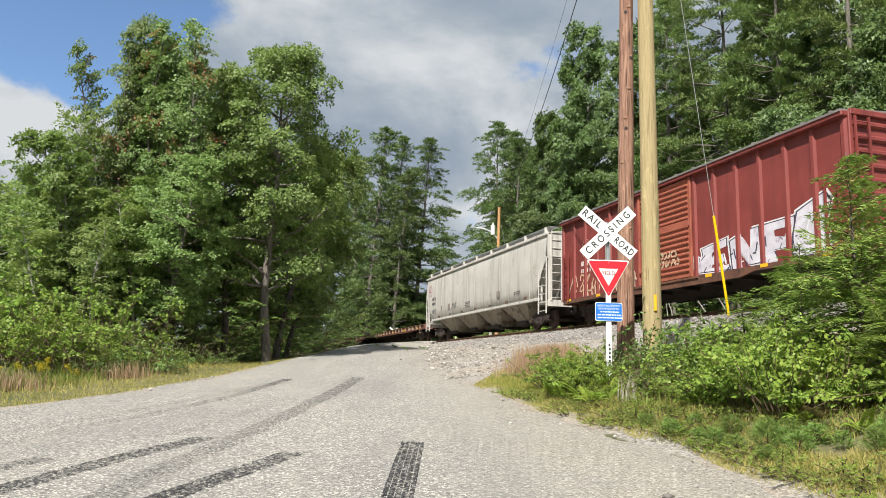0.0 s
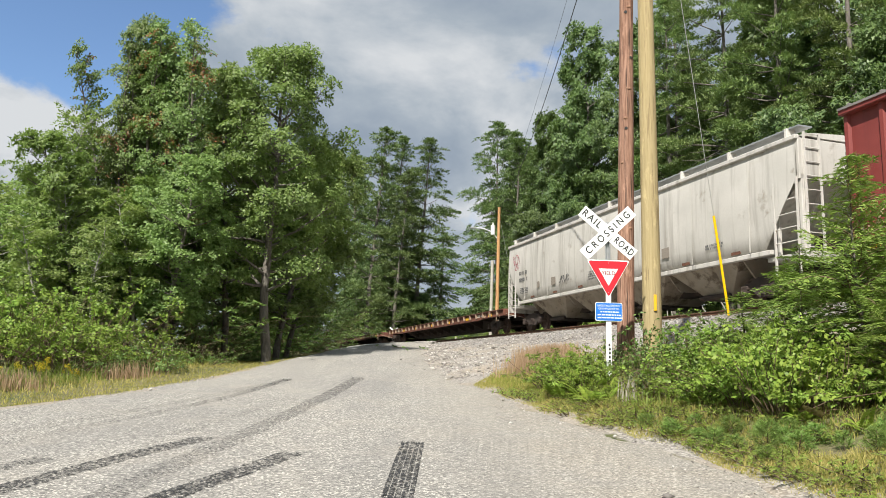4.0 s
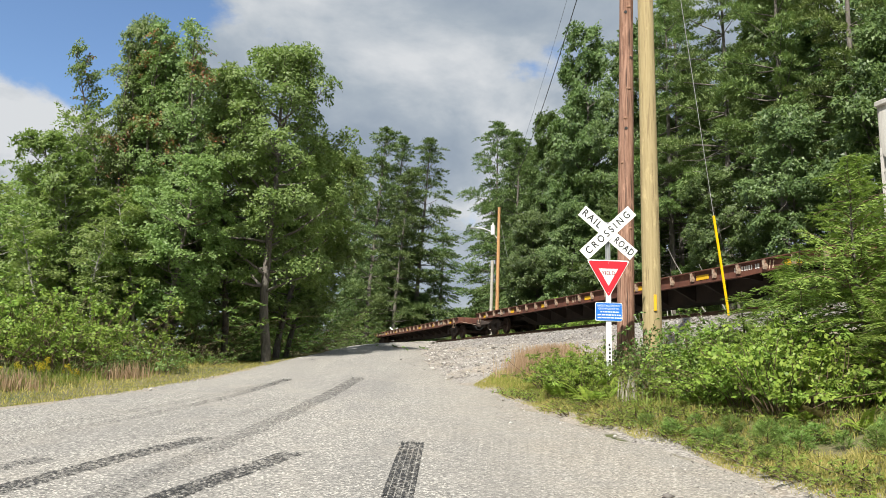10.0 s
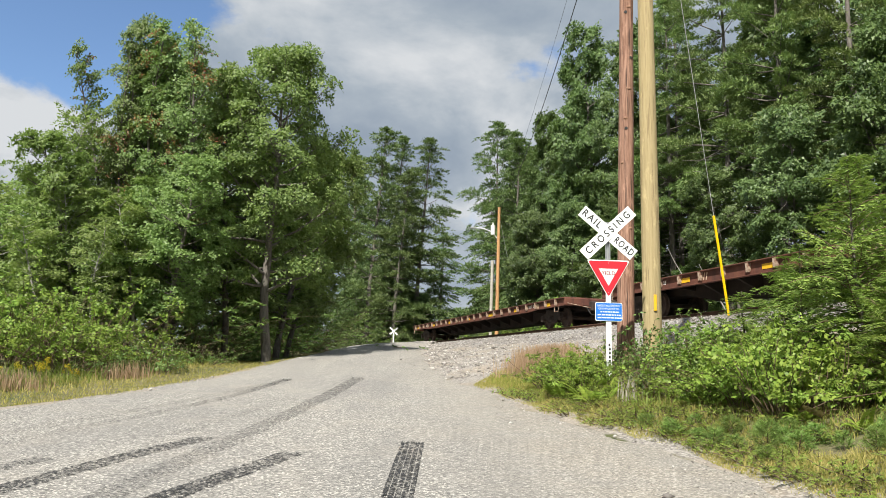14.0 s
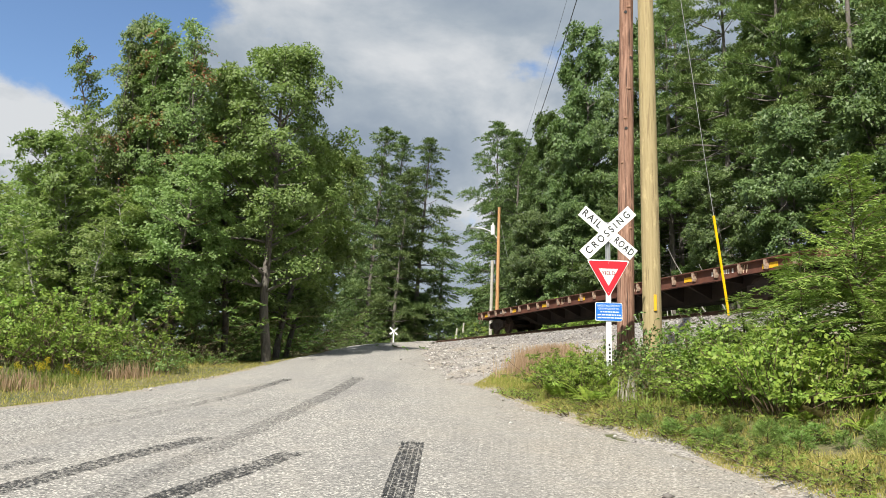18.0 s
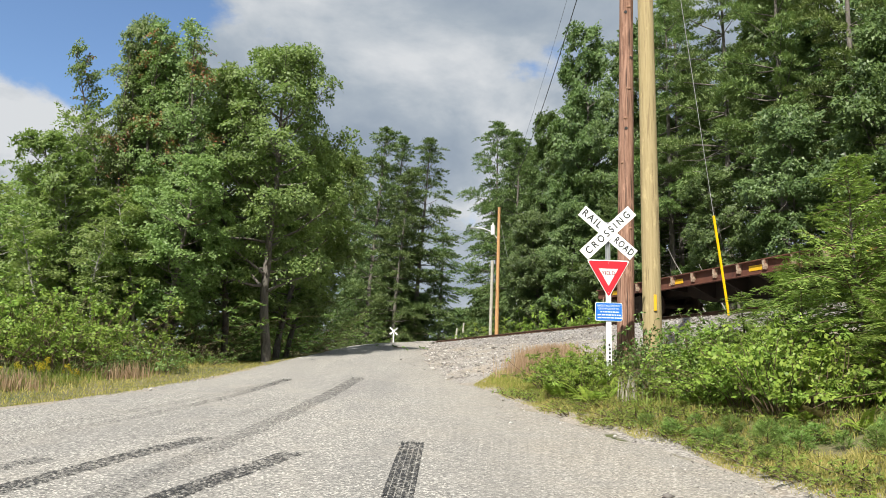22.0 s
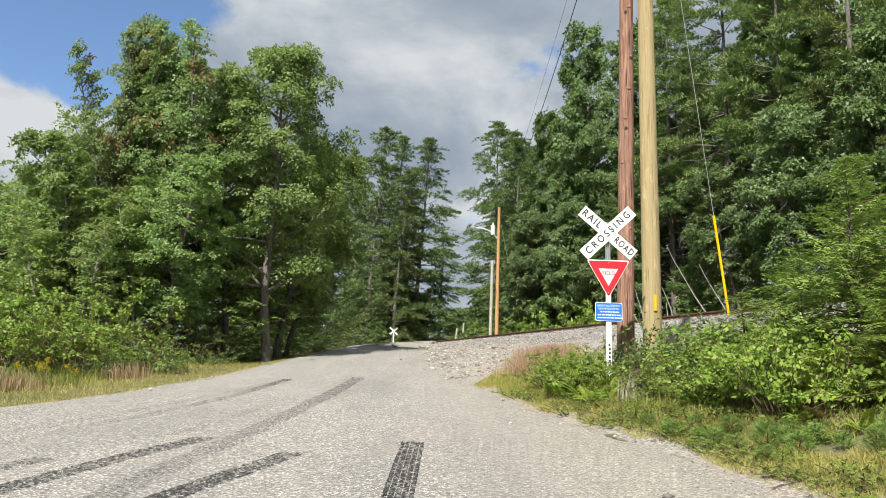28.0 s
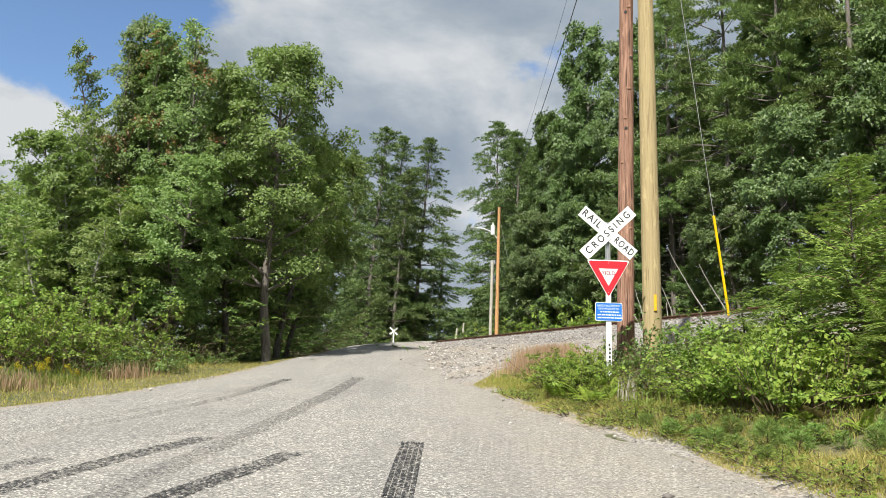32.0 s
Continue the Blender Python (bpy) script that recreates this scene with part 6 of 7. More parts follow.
def fern(seed, mat="fern", label="bright green bracken fern in the verge"):
    rng = np.random.default_rng(seed)
    t = thing("fern", label, "fern", group="ferns in the verge")
    n = 9
    for i in range(n):
        az = i * 6.283 / n + rng.normal(0, 0.3)
        ln = rng.uniform(0.35, 0.6)
        c = rough_curve(rng, (0, 0, 0), (math.cos(az) * 0.8, math.sin(az) * 0.8, 0.8), ln, 8, -0.9, 0.05)
        m = 15
        q = np.linspace(0.2, 1, m)
        base = np.stack([np.interp(q, np.linspace(0, 1, 9), c[:, j]) for j in range(3)], 1)
        d = unit(c[-1] - c[2])
        s = unit(np.cross(d, [0, 0, 1.0]))
        w = (0.19 * ln / 0.6 * np.sin(np.clip((1.08 - q) * 1.9, 0, 1.57)))
        V, F = [], []
        for sg in (-1, 1):
            tip = base + (s * sg + d * 0.35) * w[:, None] - np.array([0, 0, 0.02])
            half = d * 0.021 + 0 * tip
            mid = (base + tip) / 2
            o = len(V) * 4
            for k in range(m):
                V.append(np.stack([base[k], mid[k] + half[k], tip[k], mid[k] - half[k]]))
        V = np.concatenate(V)
        F = np.arange(len(V)).reshape(-1, 4)
        sv, sf = tube(c, [0.004] * 9, 3)
        V, F = joined([(V, F), (sv, sf)])
        place("frond", mesh_of("frond", V, F), mat, t)
    return t


def goldenrod(seed):
    rng = np.random.default_rng(seed)
    t = thing("goldenrod", "goldenrod plant with yellow flower plumes", "wildflower", group="goldenrod by the road")
    st, P, T, FP, FT = [], [], [], [], []
    for i in range(7):
        c = rough_curve(rng, (rng.normal(0, 0.12), rng.normal(0, 0.12), 0), (rng.normal(0, 0.15), rng.normal(0, 0.15), 1), rng.uniform(0.6, 0.95), 6, 0, 0.06)
        st.append(tube(c, [0.005] * 7, 3))
        q = rng.uniform(0.1, 0.75, 22)
        P.append(np.stack([np.interp(q, np.linspace(0, 1, 7), c[:, j]) for j in range(3)], 1))
        T.append(rng.normal(0, 1, (22, 3)) * np.array([1, 1, 0.4]))
        q = rng.uniform(0.78, 1, 60)
        b = np.stack([np.interp(q, np.linspace(0, 1, 7), c[:, j]) for j in range(3)], 1)
        FP.append(b + rng.normal(0, 0.03, (60, 3)))
        FT.append(rng.normal(0, 1, (60, 3)))
    V, F = joined(st)
    tagged(place("stalk", mesh_of("stalk", V, F), "grass_green", t), kind="stuff")
    V, F = leaves(rng, np.concatenate(P), np.concatenate(T), 0.09, 0.02)
    place("foliage", mesh_of("foliage", V, F), "grass_green", t)
    V, F = leaves(rng, np.concatenate(FP), np.concatenate(FT), 0.035, 0.025, 2)
    tagged(place("flower_plume", mesh_of("flower_plume", V, F), "flower", t, "yellow flower plumes"), kind="stuff")
    return t


def seedling(seed):
    rng = np.random.default_rng(seed)
    t = thing("pine_seedling", "soft blue-green pine seedling in the verge", "seedling", group="pine seedlings")
    c = rough_curve(rng, (0, 0, 0), (0, 0, 1), 0.5, 6, 0, 0.05)
    st, P, T = [tube(c, np.linspace(0.012, 0.004, 7), 5)], [], []
    for i in range(16):
        f = i / 16
        a = np.array([np.interp(0.1 + 0.9 * f, np.linspace(0, 1, 7), c[:, j]) for j in range(3)])
        az = i * 2.4
        l = rough_curve(rng, a, (math.cos(az), math.sin(az), 0.6), 0.34 * (1 - 0.7 * f), 4, 0.2, 0.08)
        st.append(tube(l, [0.005] * 5, 3))
        n = 90
        q = rng.uniform(0.25, 1, n)
        P.append(np.stack([np.interp(q, np.linspace(0, 1, 5), l[:, j]) for j in range(3)], 1))
        T.append(unit(l[-1] - l[0]) * 0.8 + rng.normal(0, 0.6, (n, 3)))
    V, F = joined(st)
    tagged(place("stalk", mesh_of("stalk", V, F), "twig", t), kind="stuff")
    V, F = leaves(rng, np.concatenate(P), np.concatenate(T), 0.10, 0.007, 1)
    tagged(place("foliage", mesh_of("foliage", V, F), "seedling", t), kind="stuff")
    return t


def grass(name, label, x, y, h, mat, seed, width=0.008, bend=0.35, simple=False):
    """One sheet of standing blades, two segments each."""
    rng = np.random.default_rng(seed)
    n = len(x)
    z = land(x, y)
    base = np.stack([x, y, z - 0.01], 1)
    az = rng.uniform(0, 6.283, n)
    w = np.stack([np.cos(az), np.sin(az), 0 * az], 1) * (width * rng.uniform(0.6, 1.4, n))[:, None]
    lz = rng.uniform(0, 6.283, n)
    lean = np.stack([np.cos(lz), np.sin(lz), 0 * lz], 1) * (h * bend * rng.random(n))[:, None]
    hz = np.array([0, 0, 1.0]) * h[:, None]
    mid = base + lean * 0.35 + hz * 0.55
    tip = base + lean + hz
    if simple:
        V = np.stack([base - w, base + w, tip], 1).reshape(-1, 3)
        tagged(place(name, mesh_of(name, V, np.arange(3 * n).reshape(n, 3)), mat), label, "grass", kind="stuff")
        return
    V = np.stack([base - w, base + w, mid + w * 0.8, mid - w * 0.8, tip + w * 0.15, tip - w * 0.15], 1).reshape(-1, 3)
    o = np.arange(n)[:, None] * 6
    F = np.concatenate([o + np.array([0, 1, 2, 3]), o + np.array([3, 2, 4, 5])])
    tagged(place(name, mesh_of(name, V, F), mat), label, "grass", kind="stuff")


def build_grass():
    rng = np.random.default_rng(3)

    def left_strip(n, lo, hi, y0, y1):
        y = y0 + (y1 - y0) * rng.random(n) ** 1.3
        return np.interp(y, LEFT_Y, ROAD_L) - rng.uniform(lo, hi, n) ** 1.0, y

    x, y = left_strip(30000, 0.05, 3.4, 6, 34)
    ul = np.interp(y, LEFT_Y, ROAD_L) - x
    ok = (ul > np.interp(y, [9.5, 12.5], [0.8, 0.0])) | (rng.random(len(x)) < 0.08)
    x, y, ul = x[ok], y[ok], ul[ok]
    grass("verge_grass", "sunlit straw-yellow and green grass along the road", x, y, (0.03 + 0.02 * np.clip(ul, 0, 3)) * rng.uniform(0.5, 1.6, len(x)), "grass_straw", 1, 0.008, 0.9, True)
    x, y = left_strip(6000, 2.2, 5.0, 7, 34)
    grass("tall_verge_grass", "tall green grass under the roadside bushes", x, y, rng.uniform(0.08, 0.28, len(x)), "grass_green", 2, 0.008, 0.7)
    # dry tussocks on the verge under the wood
    c = [(-7.9, 13.2), (-8.3, 13.6), (-7.5, 13.6), (-7.05, 16.4), (-6.85, 16.7), (-8.9, 13.4)]
    x = np.concatenate([rng.normal(a, 0.24, 190) for a, b in c])
    y = np.concatenate([rng.normal(b, 0.2, 190) for a, b in c])
    grass("dry_tussock_grass", "dry pinkish-brown grass tussocks by the road", x, y, rng.uniform(0.12, 0.42, len(x)), "dry_grass", 3, 0.006)
    # the bank's edge by the road
    n = 60000
    y = 5.0 + 17 * rng.random(n) ** 1.25
    u = rng.exponential(0.7, n)
    x = np.interp(y, ROAD_Y, ROAD_R) + u - 0.02
    ok = (track_off(x, y) > 4) & (y < 15.6 + 1.5 * u) & (swell(x, y, 2.6, 0.7) + rng.normal(0, 0.25, n) > -0.35 - 0.25 * u) & (np.hypot(x - 3.9, y - 7.35) > 0.3)
    x, y, u = x[ok], y[ok], u[ok]
    grass("bank_grass", "mixed green and straw grass on the bank", x, y, (0.03 + 0.05 * np.clip(u, 0, 1.2)) * rng.uniform(0.5, 1.6, len(x)), "grass_straw", 4, 0.005, 1.0)
    n = 1300
    y = rng.uniform(8.0, 15, n)
    x = np.interp(y, ROAD_Y, ROAD_R) + 0.7 + rng.exponential(1.2, n)
    ok = track_off(x, y) > 5
    grass("bank_tall_grass", "taller green grass among the bank plants", x[ok], y[ok], rng.uniform(0.10, 0.28, ok.sum()), "grass_green", 5, 0.004)
    # reddish dry stand at the foot of the gravel
    n = 6500
    y = rng.uniform(15.4, 19.0, n)
    x = 1.62 + (y - 15.6) * 0.16 + rng.normal(0.5, 0.34, n)
    grass("dry_bank_grass", "stand of dry reddish-brown grass below the gravel", x, y, rng.uniform(0.12, 0.42, n), "dry_grass", 6, 0.006)
    n = 900
    y = rng.uniform(12.5, 15.6, n)
    x = np.interp(y, ROAD_Y, ROAD_R) + 0.25 + np.abs(rng.normal(0.1, 0.3, n))
    grass("bank_edge_grass", "pale green grass where the bank meets the road", x, y, rng.uniform(0.05, 0.2, n), "grass", 7, 0.005, 0.8)


def put(ob, x, y, turn=0.0, s=1.0, sz=None, sink=0.0, first=False):
    m = pose(x, y, float(land(x, y)) - sink, 0, 0, turn) @ Matrix.Diagonal((s, s, sz or s, 1))
    if first:
        ob.matrix_world = m
        return ob
    return copy_thing(ob, m)


def spread_copies(ob, spots):
    """The thing at the first spot, copies of it at the others: (x, y, turn, scale, height scale)."""
    for k, (x, y, turn, s, sz) in enumerate(spots):
        put(ob, x, y, turn, s, sz, 0.0, k == 0)


def beside_track(s, off):
    """A spot off metres behind the track (away from the road), s metres along it."""
    return TRACK_AT.x + ALONG.x * s - ALONG.y * off, TRACK_AT.y + ALONG.y * s + ALONG.x * off


SWAY = []      # plants that the wind moves: thing, degrees, seconds


def build_left_wood():
    one = broadleaf("maple_tree", "large many-stemmed maple with green crown and reddening tips", 101, 12.1, 1.9, 1.3, 30, 7, 0.09, "maple", "spire", "bark", 0.10, 0.38, 9, 0.8, 0.62, 0.15, 1.2, True)
    SWAY.append((put(one, -9.2, 24.6, 20, first=True), 0.22, 4.1))
    put(one, -10.9, 25.6, 150, 0.8, 1.0)
    one = broadleaf("oak_tree", "broad green roadside oak with spreading limbs", 208, 11.9, 3.4, 2.3, 58, 11, 0.098, "oak_sunlit", "dome", "bark", 0.16, 0.5, 1, 0.5, 0.62, 0.0, 1.2, True)
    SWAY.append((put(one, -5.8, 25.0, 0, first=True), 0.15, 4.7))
    ob = broadleaf("maple_tree", "slender green forest maple", 103, 12.0, 2.6, 1.6, 42, 8, 0.125, "oak_sunlit", "dome", "bark", 0.12, 0.52, 1, 0.6, 0.75)
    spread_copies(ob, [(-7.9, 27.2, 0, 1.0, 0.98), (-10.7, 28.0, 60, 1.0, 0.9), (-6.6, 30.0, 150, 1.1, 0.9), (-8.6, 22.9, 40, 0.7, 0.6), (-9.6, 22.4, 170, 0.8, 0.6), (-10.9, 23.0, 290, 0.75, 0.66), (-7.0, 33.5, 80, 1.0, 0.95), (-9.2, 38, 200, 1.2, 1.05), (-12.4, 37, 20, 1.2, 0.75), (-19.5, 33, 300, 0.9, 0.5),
                       (-10.9, 46, 33, 1.2, 1.1), (-22, 34, 77, 1.0, 0.58), (-20, 42, 260, 1.3, 0.74)])
    ob = broadleaf("birch_tree", "thin airy light-green birch at the wood's edge", 104, 8.5, 1.25, 0.8, 34, 5, 0.10, "birch", "upright", "bark_pale", 0.05, 0.36, 1, 0.7, 0.68, 0.02, 1.2)
    spread_copies(ob, [(-12.7, 23.2, 0, 1.0, 0.98), (-14.0, 25.5, 100, 1.0, 0.82), (-16.4, 26.5, 210, 1.1, 0.78), (-12.0, 25.6, 60, 1.05, 0.92), (-18.6, 29, 10, 1.2, 0.86), (-15.2, 21.6, 80, 0.9, 0.55), (-11.2, 22.6, 190, 0.9, 0.7),
                       (-9.2, 22.2, 130, 0.9, 0.62), (-16.0, 22.6, 10, 1.0, 0.58), (-9.9, 21.0, 260, 0.7, 0.5), (-12.8, 20.4, 30, 0.9, 0.55), (-17.5, 23, 140, 1.0, 0.62), (-14.3, 23.4, 240, 1.0, 0.66), (-10.9, 20.2, 170, 0.8, 0.48), (-13.2, 24.4, 70, 1.0, 0.75), (-16.8, 28.5, 300, 1.2, 0.85), (-15.0, 30.5, 20, 1.2, 0.9), (-11.6, 26.8, 200, 1.1, 0.95), (-19.5, 25.2, 220, 1.1, 0.66)])
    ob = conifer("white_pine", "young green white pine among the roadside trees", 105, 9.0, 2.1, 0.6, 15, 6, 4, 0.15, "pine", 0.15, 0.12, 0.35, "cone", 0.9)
    spread_copies(ob, [(-13.4, 26.5, 0, 1.0, 0.86), (-17.0, 27.5, 90, 1.0, 0.7), (-21, 31, 30, 1.1, 0.8), (-15.4, 29, 250, 1.1, 0.72), (-26, 36, 150, 1.4, 0.95), (-11.6, 24.2, 10, 0.8, 0.5)])
    # bushes along the edge of the wood
    ob = shrub("roadside_bush", "dense sunlit green bush at the wood's edge", 111, 1.6, 1.4, 40, 84, 0.082, "shrub")
    spread_copies(ob, [(-9.9, 16.8, 0, 1.0, 0.95), (-8.7, 17.2, 70, 1.0, 0.9), (-11.3, 16.8, 140, 1.1, 1.0), (-7.7, 18.2, 210, 0.8, 0.75), (-12.8, 17.6, 280, 1.2, 1.1), (-10.6, 18.4, 35, 1.2, 1.2),
                       (-9.2, 19.2, 125, 1.1, 1.3), (-14.6, 19.5, 199, 1.4, 1.3), (-9.8, 40, 20, 1.0, 0.9), (-11.2, 47, 50, 1.1, 1.0), (-12.4, 20, 10, 1.2, 1.4)])
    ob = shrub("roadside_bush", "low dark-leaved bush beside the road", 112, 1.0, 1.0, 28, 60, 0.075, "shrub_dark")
    spread_copies(ob, [(-6.75, 18.0, 0, 0.8, 0.7), (-7.5, 17.2, 60, 0.8, 0.75), (-6.7, 21.4, 120, 0.9, 0.7), (-7.0, 27, 77, 1.1, 0.8), (-7.2, 31, 200, 1.2, 0.9), (-8.6, 35.5, 20, 1.5, 1.6), (-8.4, 20.4, 111, 1.2, 1.3), (-10, 42, 60, 1.5, 1.5), (-11.8, 52, 10, 1.5, 1.4)])
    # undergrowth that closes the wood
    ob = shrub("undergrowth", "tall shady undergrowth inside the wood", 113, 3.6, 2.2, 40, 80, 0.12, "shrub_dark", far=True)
    rng = random.Random(14)
    spots = []
    for k in range(30):
        y = 26 + (k % 10) * 3.6 + rng.uniform(-1, 1)
        x = -9.3 - (k // 10) * 5.0 - 0.15 * (y - 24) - 0.2 * (y - 24) * (k // 10) + rng.uniform(-1.0, 1.0)
        if track_off(x, y) > 6:
            spots.append((x, y, rng.uniform(0, 360), rng.uniform(0.9, 1.3), rng.uniform(0.6, 1.0)))
    for x, y in ((-7.9, 34), (-8.0, 38), (-8.4, 43), (-9.0, 50), (-9.6, 57), (-8.6, 108), (-11.0, 114), (-13.8, 121), (-16.8, 129), (-20.2, 138), (-21.5, 150), (-7.4, 103), (-6.0, 100), (-9.6, 110), (-13.6, 78), (-12.8, 75), (-14.6, 82), (-12.0, 70)):
        spots.append((x, y, rng.uniform(0, 360), 1.6 if y > 60 else 1.0, 1.6 if y > 60 else 0.9))
    for k in range(14):
        y = 98 + (k % 7) * 5.5
        x = (-4.5 - 0.4 * (k % 7) if k < 7 else 4.8 + 0.9 * (k % 7)) + rng.uniform(-1, 1) + 0.11 * (y - 98)
        spots.append((x, y, rng.uniform(0, 360), rng.uniform(1.2, 1.6), rng.uniform(1.2, 1.8)))
    spread_copies(ob, spots)
    ob = goldenrod(5)
    spread_copies(ob, [(-7.55, 14.6, 0, 0.8, 0.6), (-8.0, 15.2, 50, 0.8, 0.7), (-7.3, 15.1, 90, 0.7, 0.6), (-8.5, 14.9, 200, 0.8, 0.65), (-9.3, 14.1, 140, 0.9, 0.6)])


def build_far_wood():
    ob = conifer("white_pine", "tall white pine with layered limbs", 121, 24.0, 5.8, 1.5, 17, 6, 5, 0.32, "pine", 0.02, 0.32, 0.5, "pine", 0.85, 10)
    spread_copies(ob, [(-3.4, 95, 0, 1.05, 1.19), (5.6, 75, 130, 0.85, 0.87), (-9.8, 97, 60, 1.0, 1.1), (9.2, 80, 220, 0.8, 0.86), (-7.6, 103, 10, 1.0, 1.1), (-12.4, 108, 200, 0.85, 1.1), (-14.3, 121, 290, 0.85, 1.15), (7.5, 98, 80, 1.0, 0.8), (12, 94, 170, 1.1, 0.95),
                       (-0.4, 118, 110, 0.9, 0.7), (14, 76, 300, 0.9, 0.9), (-5.9, 91, 44, 0.8, 0.82), (-13.2, 60, 30, 0.75, 0.66), (-14.6, 72, 160, 0.75, 0.64), (6.6, 69, 330, 0.7, 0.7)])
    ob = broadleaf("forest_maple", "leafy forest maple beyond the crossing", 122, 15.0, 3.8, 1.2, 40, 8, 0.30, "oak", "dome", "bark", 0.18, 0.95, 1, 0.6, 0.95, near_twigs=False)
    spread_copies(ob, [(-15.2, 70, 0, 1.0, 0.85), (-4.6, 97, 80, 1.0, 0.75), (-15.8, 62, 150, 1.0, 0.9), (-16.5, 76, 70, 1.0, 0.8), (8.9, 60, 200, 0.8, 0.95), (10.4, 66, 30, 0.9, 1.1), (5.2, 92, 90, 1.0, 0.75),
                       (6.5, 140, 0, 1.1, 0.8), (11.0, 142, 70, 1.1, 0.9), (2.5, 138, 50, 1.1, 0.8), (15, 132, 20, 1.2, 1.0), (-6, 118, 90, 1.2, 0.95), (-14.2, 58, 40, 1.0, 0.85), (-4.2, 102, 11, 0.9, 0.6), (-9.5, 113, 30, 1.1, 1.3), (-12.6, 114, 80, 0.95, 1.4), (-15.6, 124, 140, 0.95, 1.5), (-12.6, 64, 60, 1.0, 0.95), (-14.8, 75, 250, 1.0, 1.0), (-7.0, 104, 33, 1.0, 1.2), (-21, 98, 20, 1.1, 0.9), (-19, 86, 70, 1.0, 0.8), (6.4, 66, 60, 0.6, 0.6), (7.9, 57, 280, 0.6, 0.6)])
    ob = shrub("track_bush", "bright green bush beside the crossing", 123, 1.6, 1.5, 30, 50, 0.15, "shrub", far=True)
    spread_copies(ob, [(-4.8, 88, 0, 1.1, 1.0), (-14.0, 73, 60, 1.2, 1.3), (5.9, 59, 100, 1.2, 1.4), (7.4, 55, 150, 1.2, 1.6), (8.6, 51.5, 10, 1.2, 1.6), (3.2, 84, 40, 1.2, 1.1), (9.6, 48, 60, 1.2, 1.6), (10.8, 45, 200, 1.3, 1.7),
                       (4.0, 98, 70, 1.2, 1.1), (5.4, 66, 10, 1.2, 1.4), (-5.4, 92, 0, 1.5, 1.4), (-13.2, 68, 20, 1.2, 1.4), (2.8, 90, 77, 1.2, 1.3)])


def build_right_wood():
    """The wood behind the track: (metres along it, metres behind it, turn, width scale, height scale)."""
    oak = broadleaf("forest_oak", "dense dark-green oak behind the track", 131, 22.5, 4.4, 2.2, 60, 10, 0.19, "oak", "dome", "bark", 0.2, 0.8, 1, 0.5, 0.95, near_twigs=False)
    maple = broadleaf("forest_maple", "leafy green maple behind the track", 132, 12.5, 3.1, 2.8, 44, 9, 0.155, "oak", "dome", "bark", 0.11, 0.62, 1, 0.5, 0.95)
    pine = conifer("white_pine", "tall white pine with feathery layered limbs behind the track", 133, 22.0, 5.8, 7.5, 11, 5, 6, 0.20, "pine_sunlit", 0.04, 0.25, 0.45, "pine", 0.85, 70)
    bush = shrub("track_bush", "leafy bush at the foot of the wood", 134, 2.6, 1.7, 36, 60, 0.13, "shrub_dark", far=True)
    spots = {
        "oak": [(-60, 12, 0, 0.9, 0.96), (-56.4, 11.6, 140, 0.9, 1.06), (-53.0, 11.8, 80, 1.0, 1.1), (-49.6, 12, 200, 1.05, 1.28), (-46, 11.5, 310, 0.95, 1.18), (-46.5, 17, 20, 1.0, 1.1), (-21.5, 12.5, 30, 0.95, 0.82), (-15, 13, 140, 0.95, 0.82), (-34.5, 20.5, 250, 1.2, 1.36), (-39.5, 20, 110, 1.1, 1.36), (-28, 21, 60, 1.2, 1.25), (-52, 20, 170, 1.1, 1.0)],
        "maple": [(-52.5, 8.4, 0, 0.95, 0.9), (-48.0, 8.0, 60, 0.9, 0.98), (-43.5, 8.2, 130, 0.95, 0.96), (-39.6, 8.6, 230, 0.8, 0.84), (-29.5, 8.2, 300, 0.75, 0.8), (-26.6, 8.6, 20, 0.85, 0.95), (-22.8, 8.4, 100, 1.0, 1.25), (-32.8, 8.0, 170, 0.6, 0.55), (-18, 9, 250, 0.9, 1.0), (-56.5, 8.8, 40, 0.9, 0.95), (-13, 9.5, 280, 1.0, 1.0)],
        "pine": [(-40.8, 12.3, 0, 0.9, 1.06), (-36.4, 13.0, 75, 1.0, 1.12), (-31.6, 12.6, 160, 1.0, 1.06), (-27.2, 13.6, 250, 1.0, 1.1), (-43.6, 15.0, 310, 0.9, 1.16), (-34.2, 18.5, 30, 1.1, 1.18), (-29.0, 19.0, 200, 1.1, 1.16), (-39.0, 19.0, 120, 1.1, 1.2), (-23.6, 17.5, 280, 1.1, 1.1), (-18.0, 16.0, 340, 1.0, 1.05)],
        "bush": [],
    }
    rng = random.Random(9)
    for k in range(22):
        s = -56 + k * 2.3
        spots["bush"].append((s + rng.uniform(-0.7, 0.7), (8.6 if s < -43 else 13.5) + rng.uniform(-0.6, 0.9), rng.uniform(0, 360), rng.uniform(0.85, 1.2), rng.uniform(0.6, 1.1)))
    for k in range(14):
        spots["bush"].append((-60 + k * 4.0, 16.5 + rng.uniform(-1, 1), rng.uniform(0, 360), 1.7, 2.2))
    for k in range(10):
        spots["bush"].append((-66 + k * 5.6, 25 + rng.uniform(-1, 1), rng.uniform(0, 360), 2.4, 3.4))
    for ob, key in ((oak, "oak"), (maple, "maple"), (pine, "pine"), (bush, "bush")):
        spread_copies(ob, [(*beside_track(s, off), turn, a, b) for s, off, turn, a, b in spots[key]])
    # bare leaning stems in front of the wood
    rng = np.random.default_rng(77)
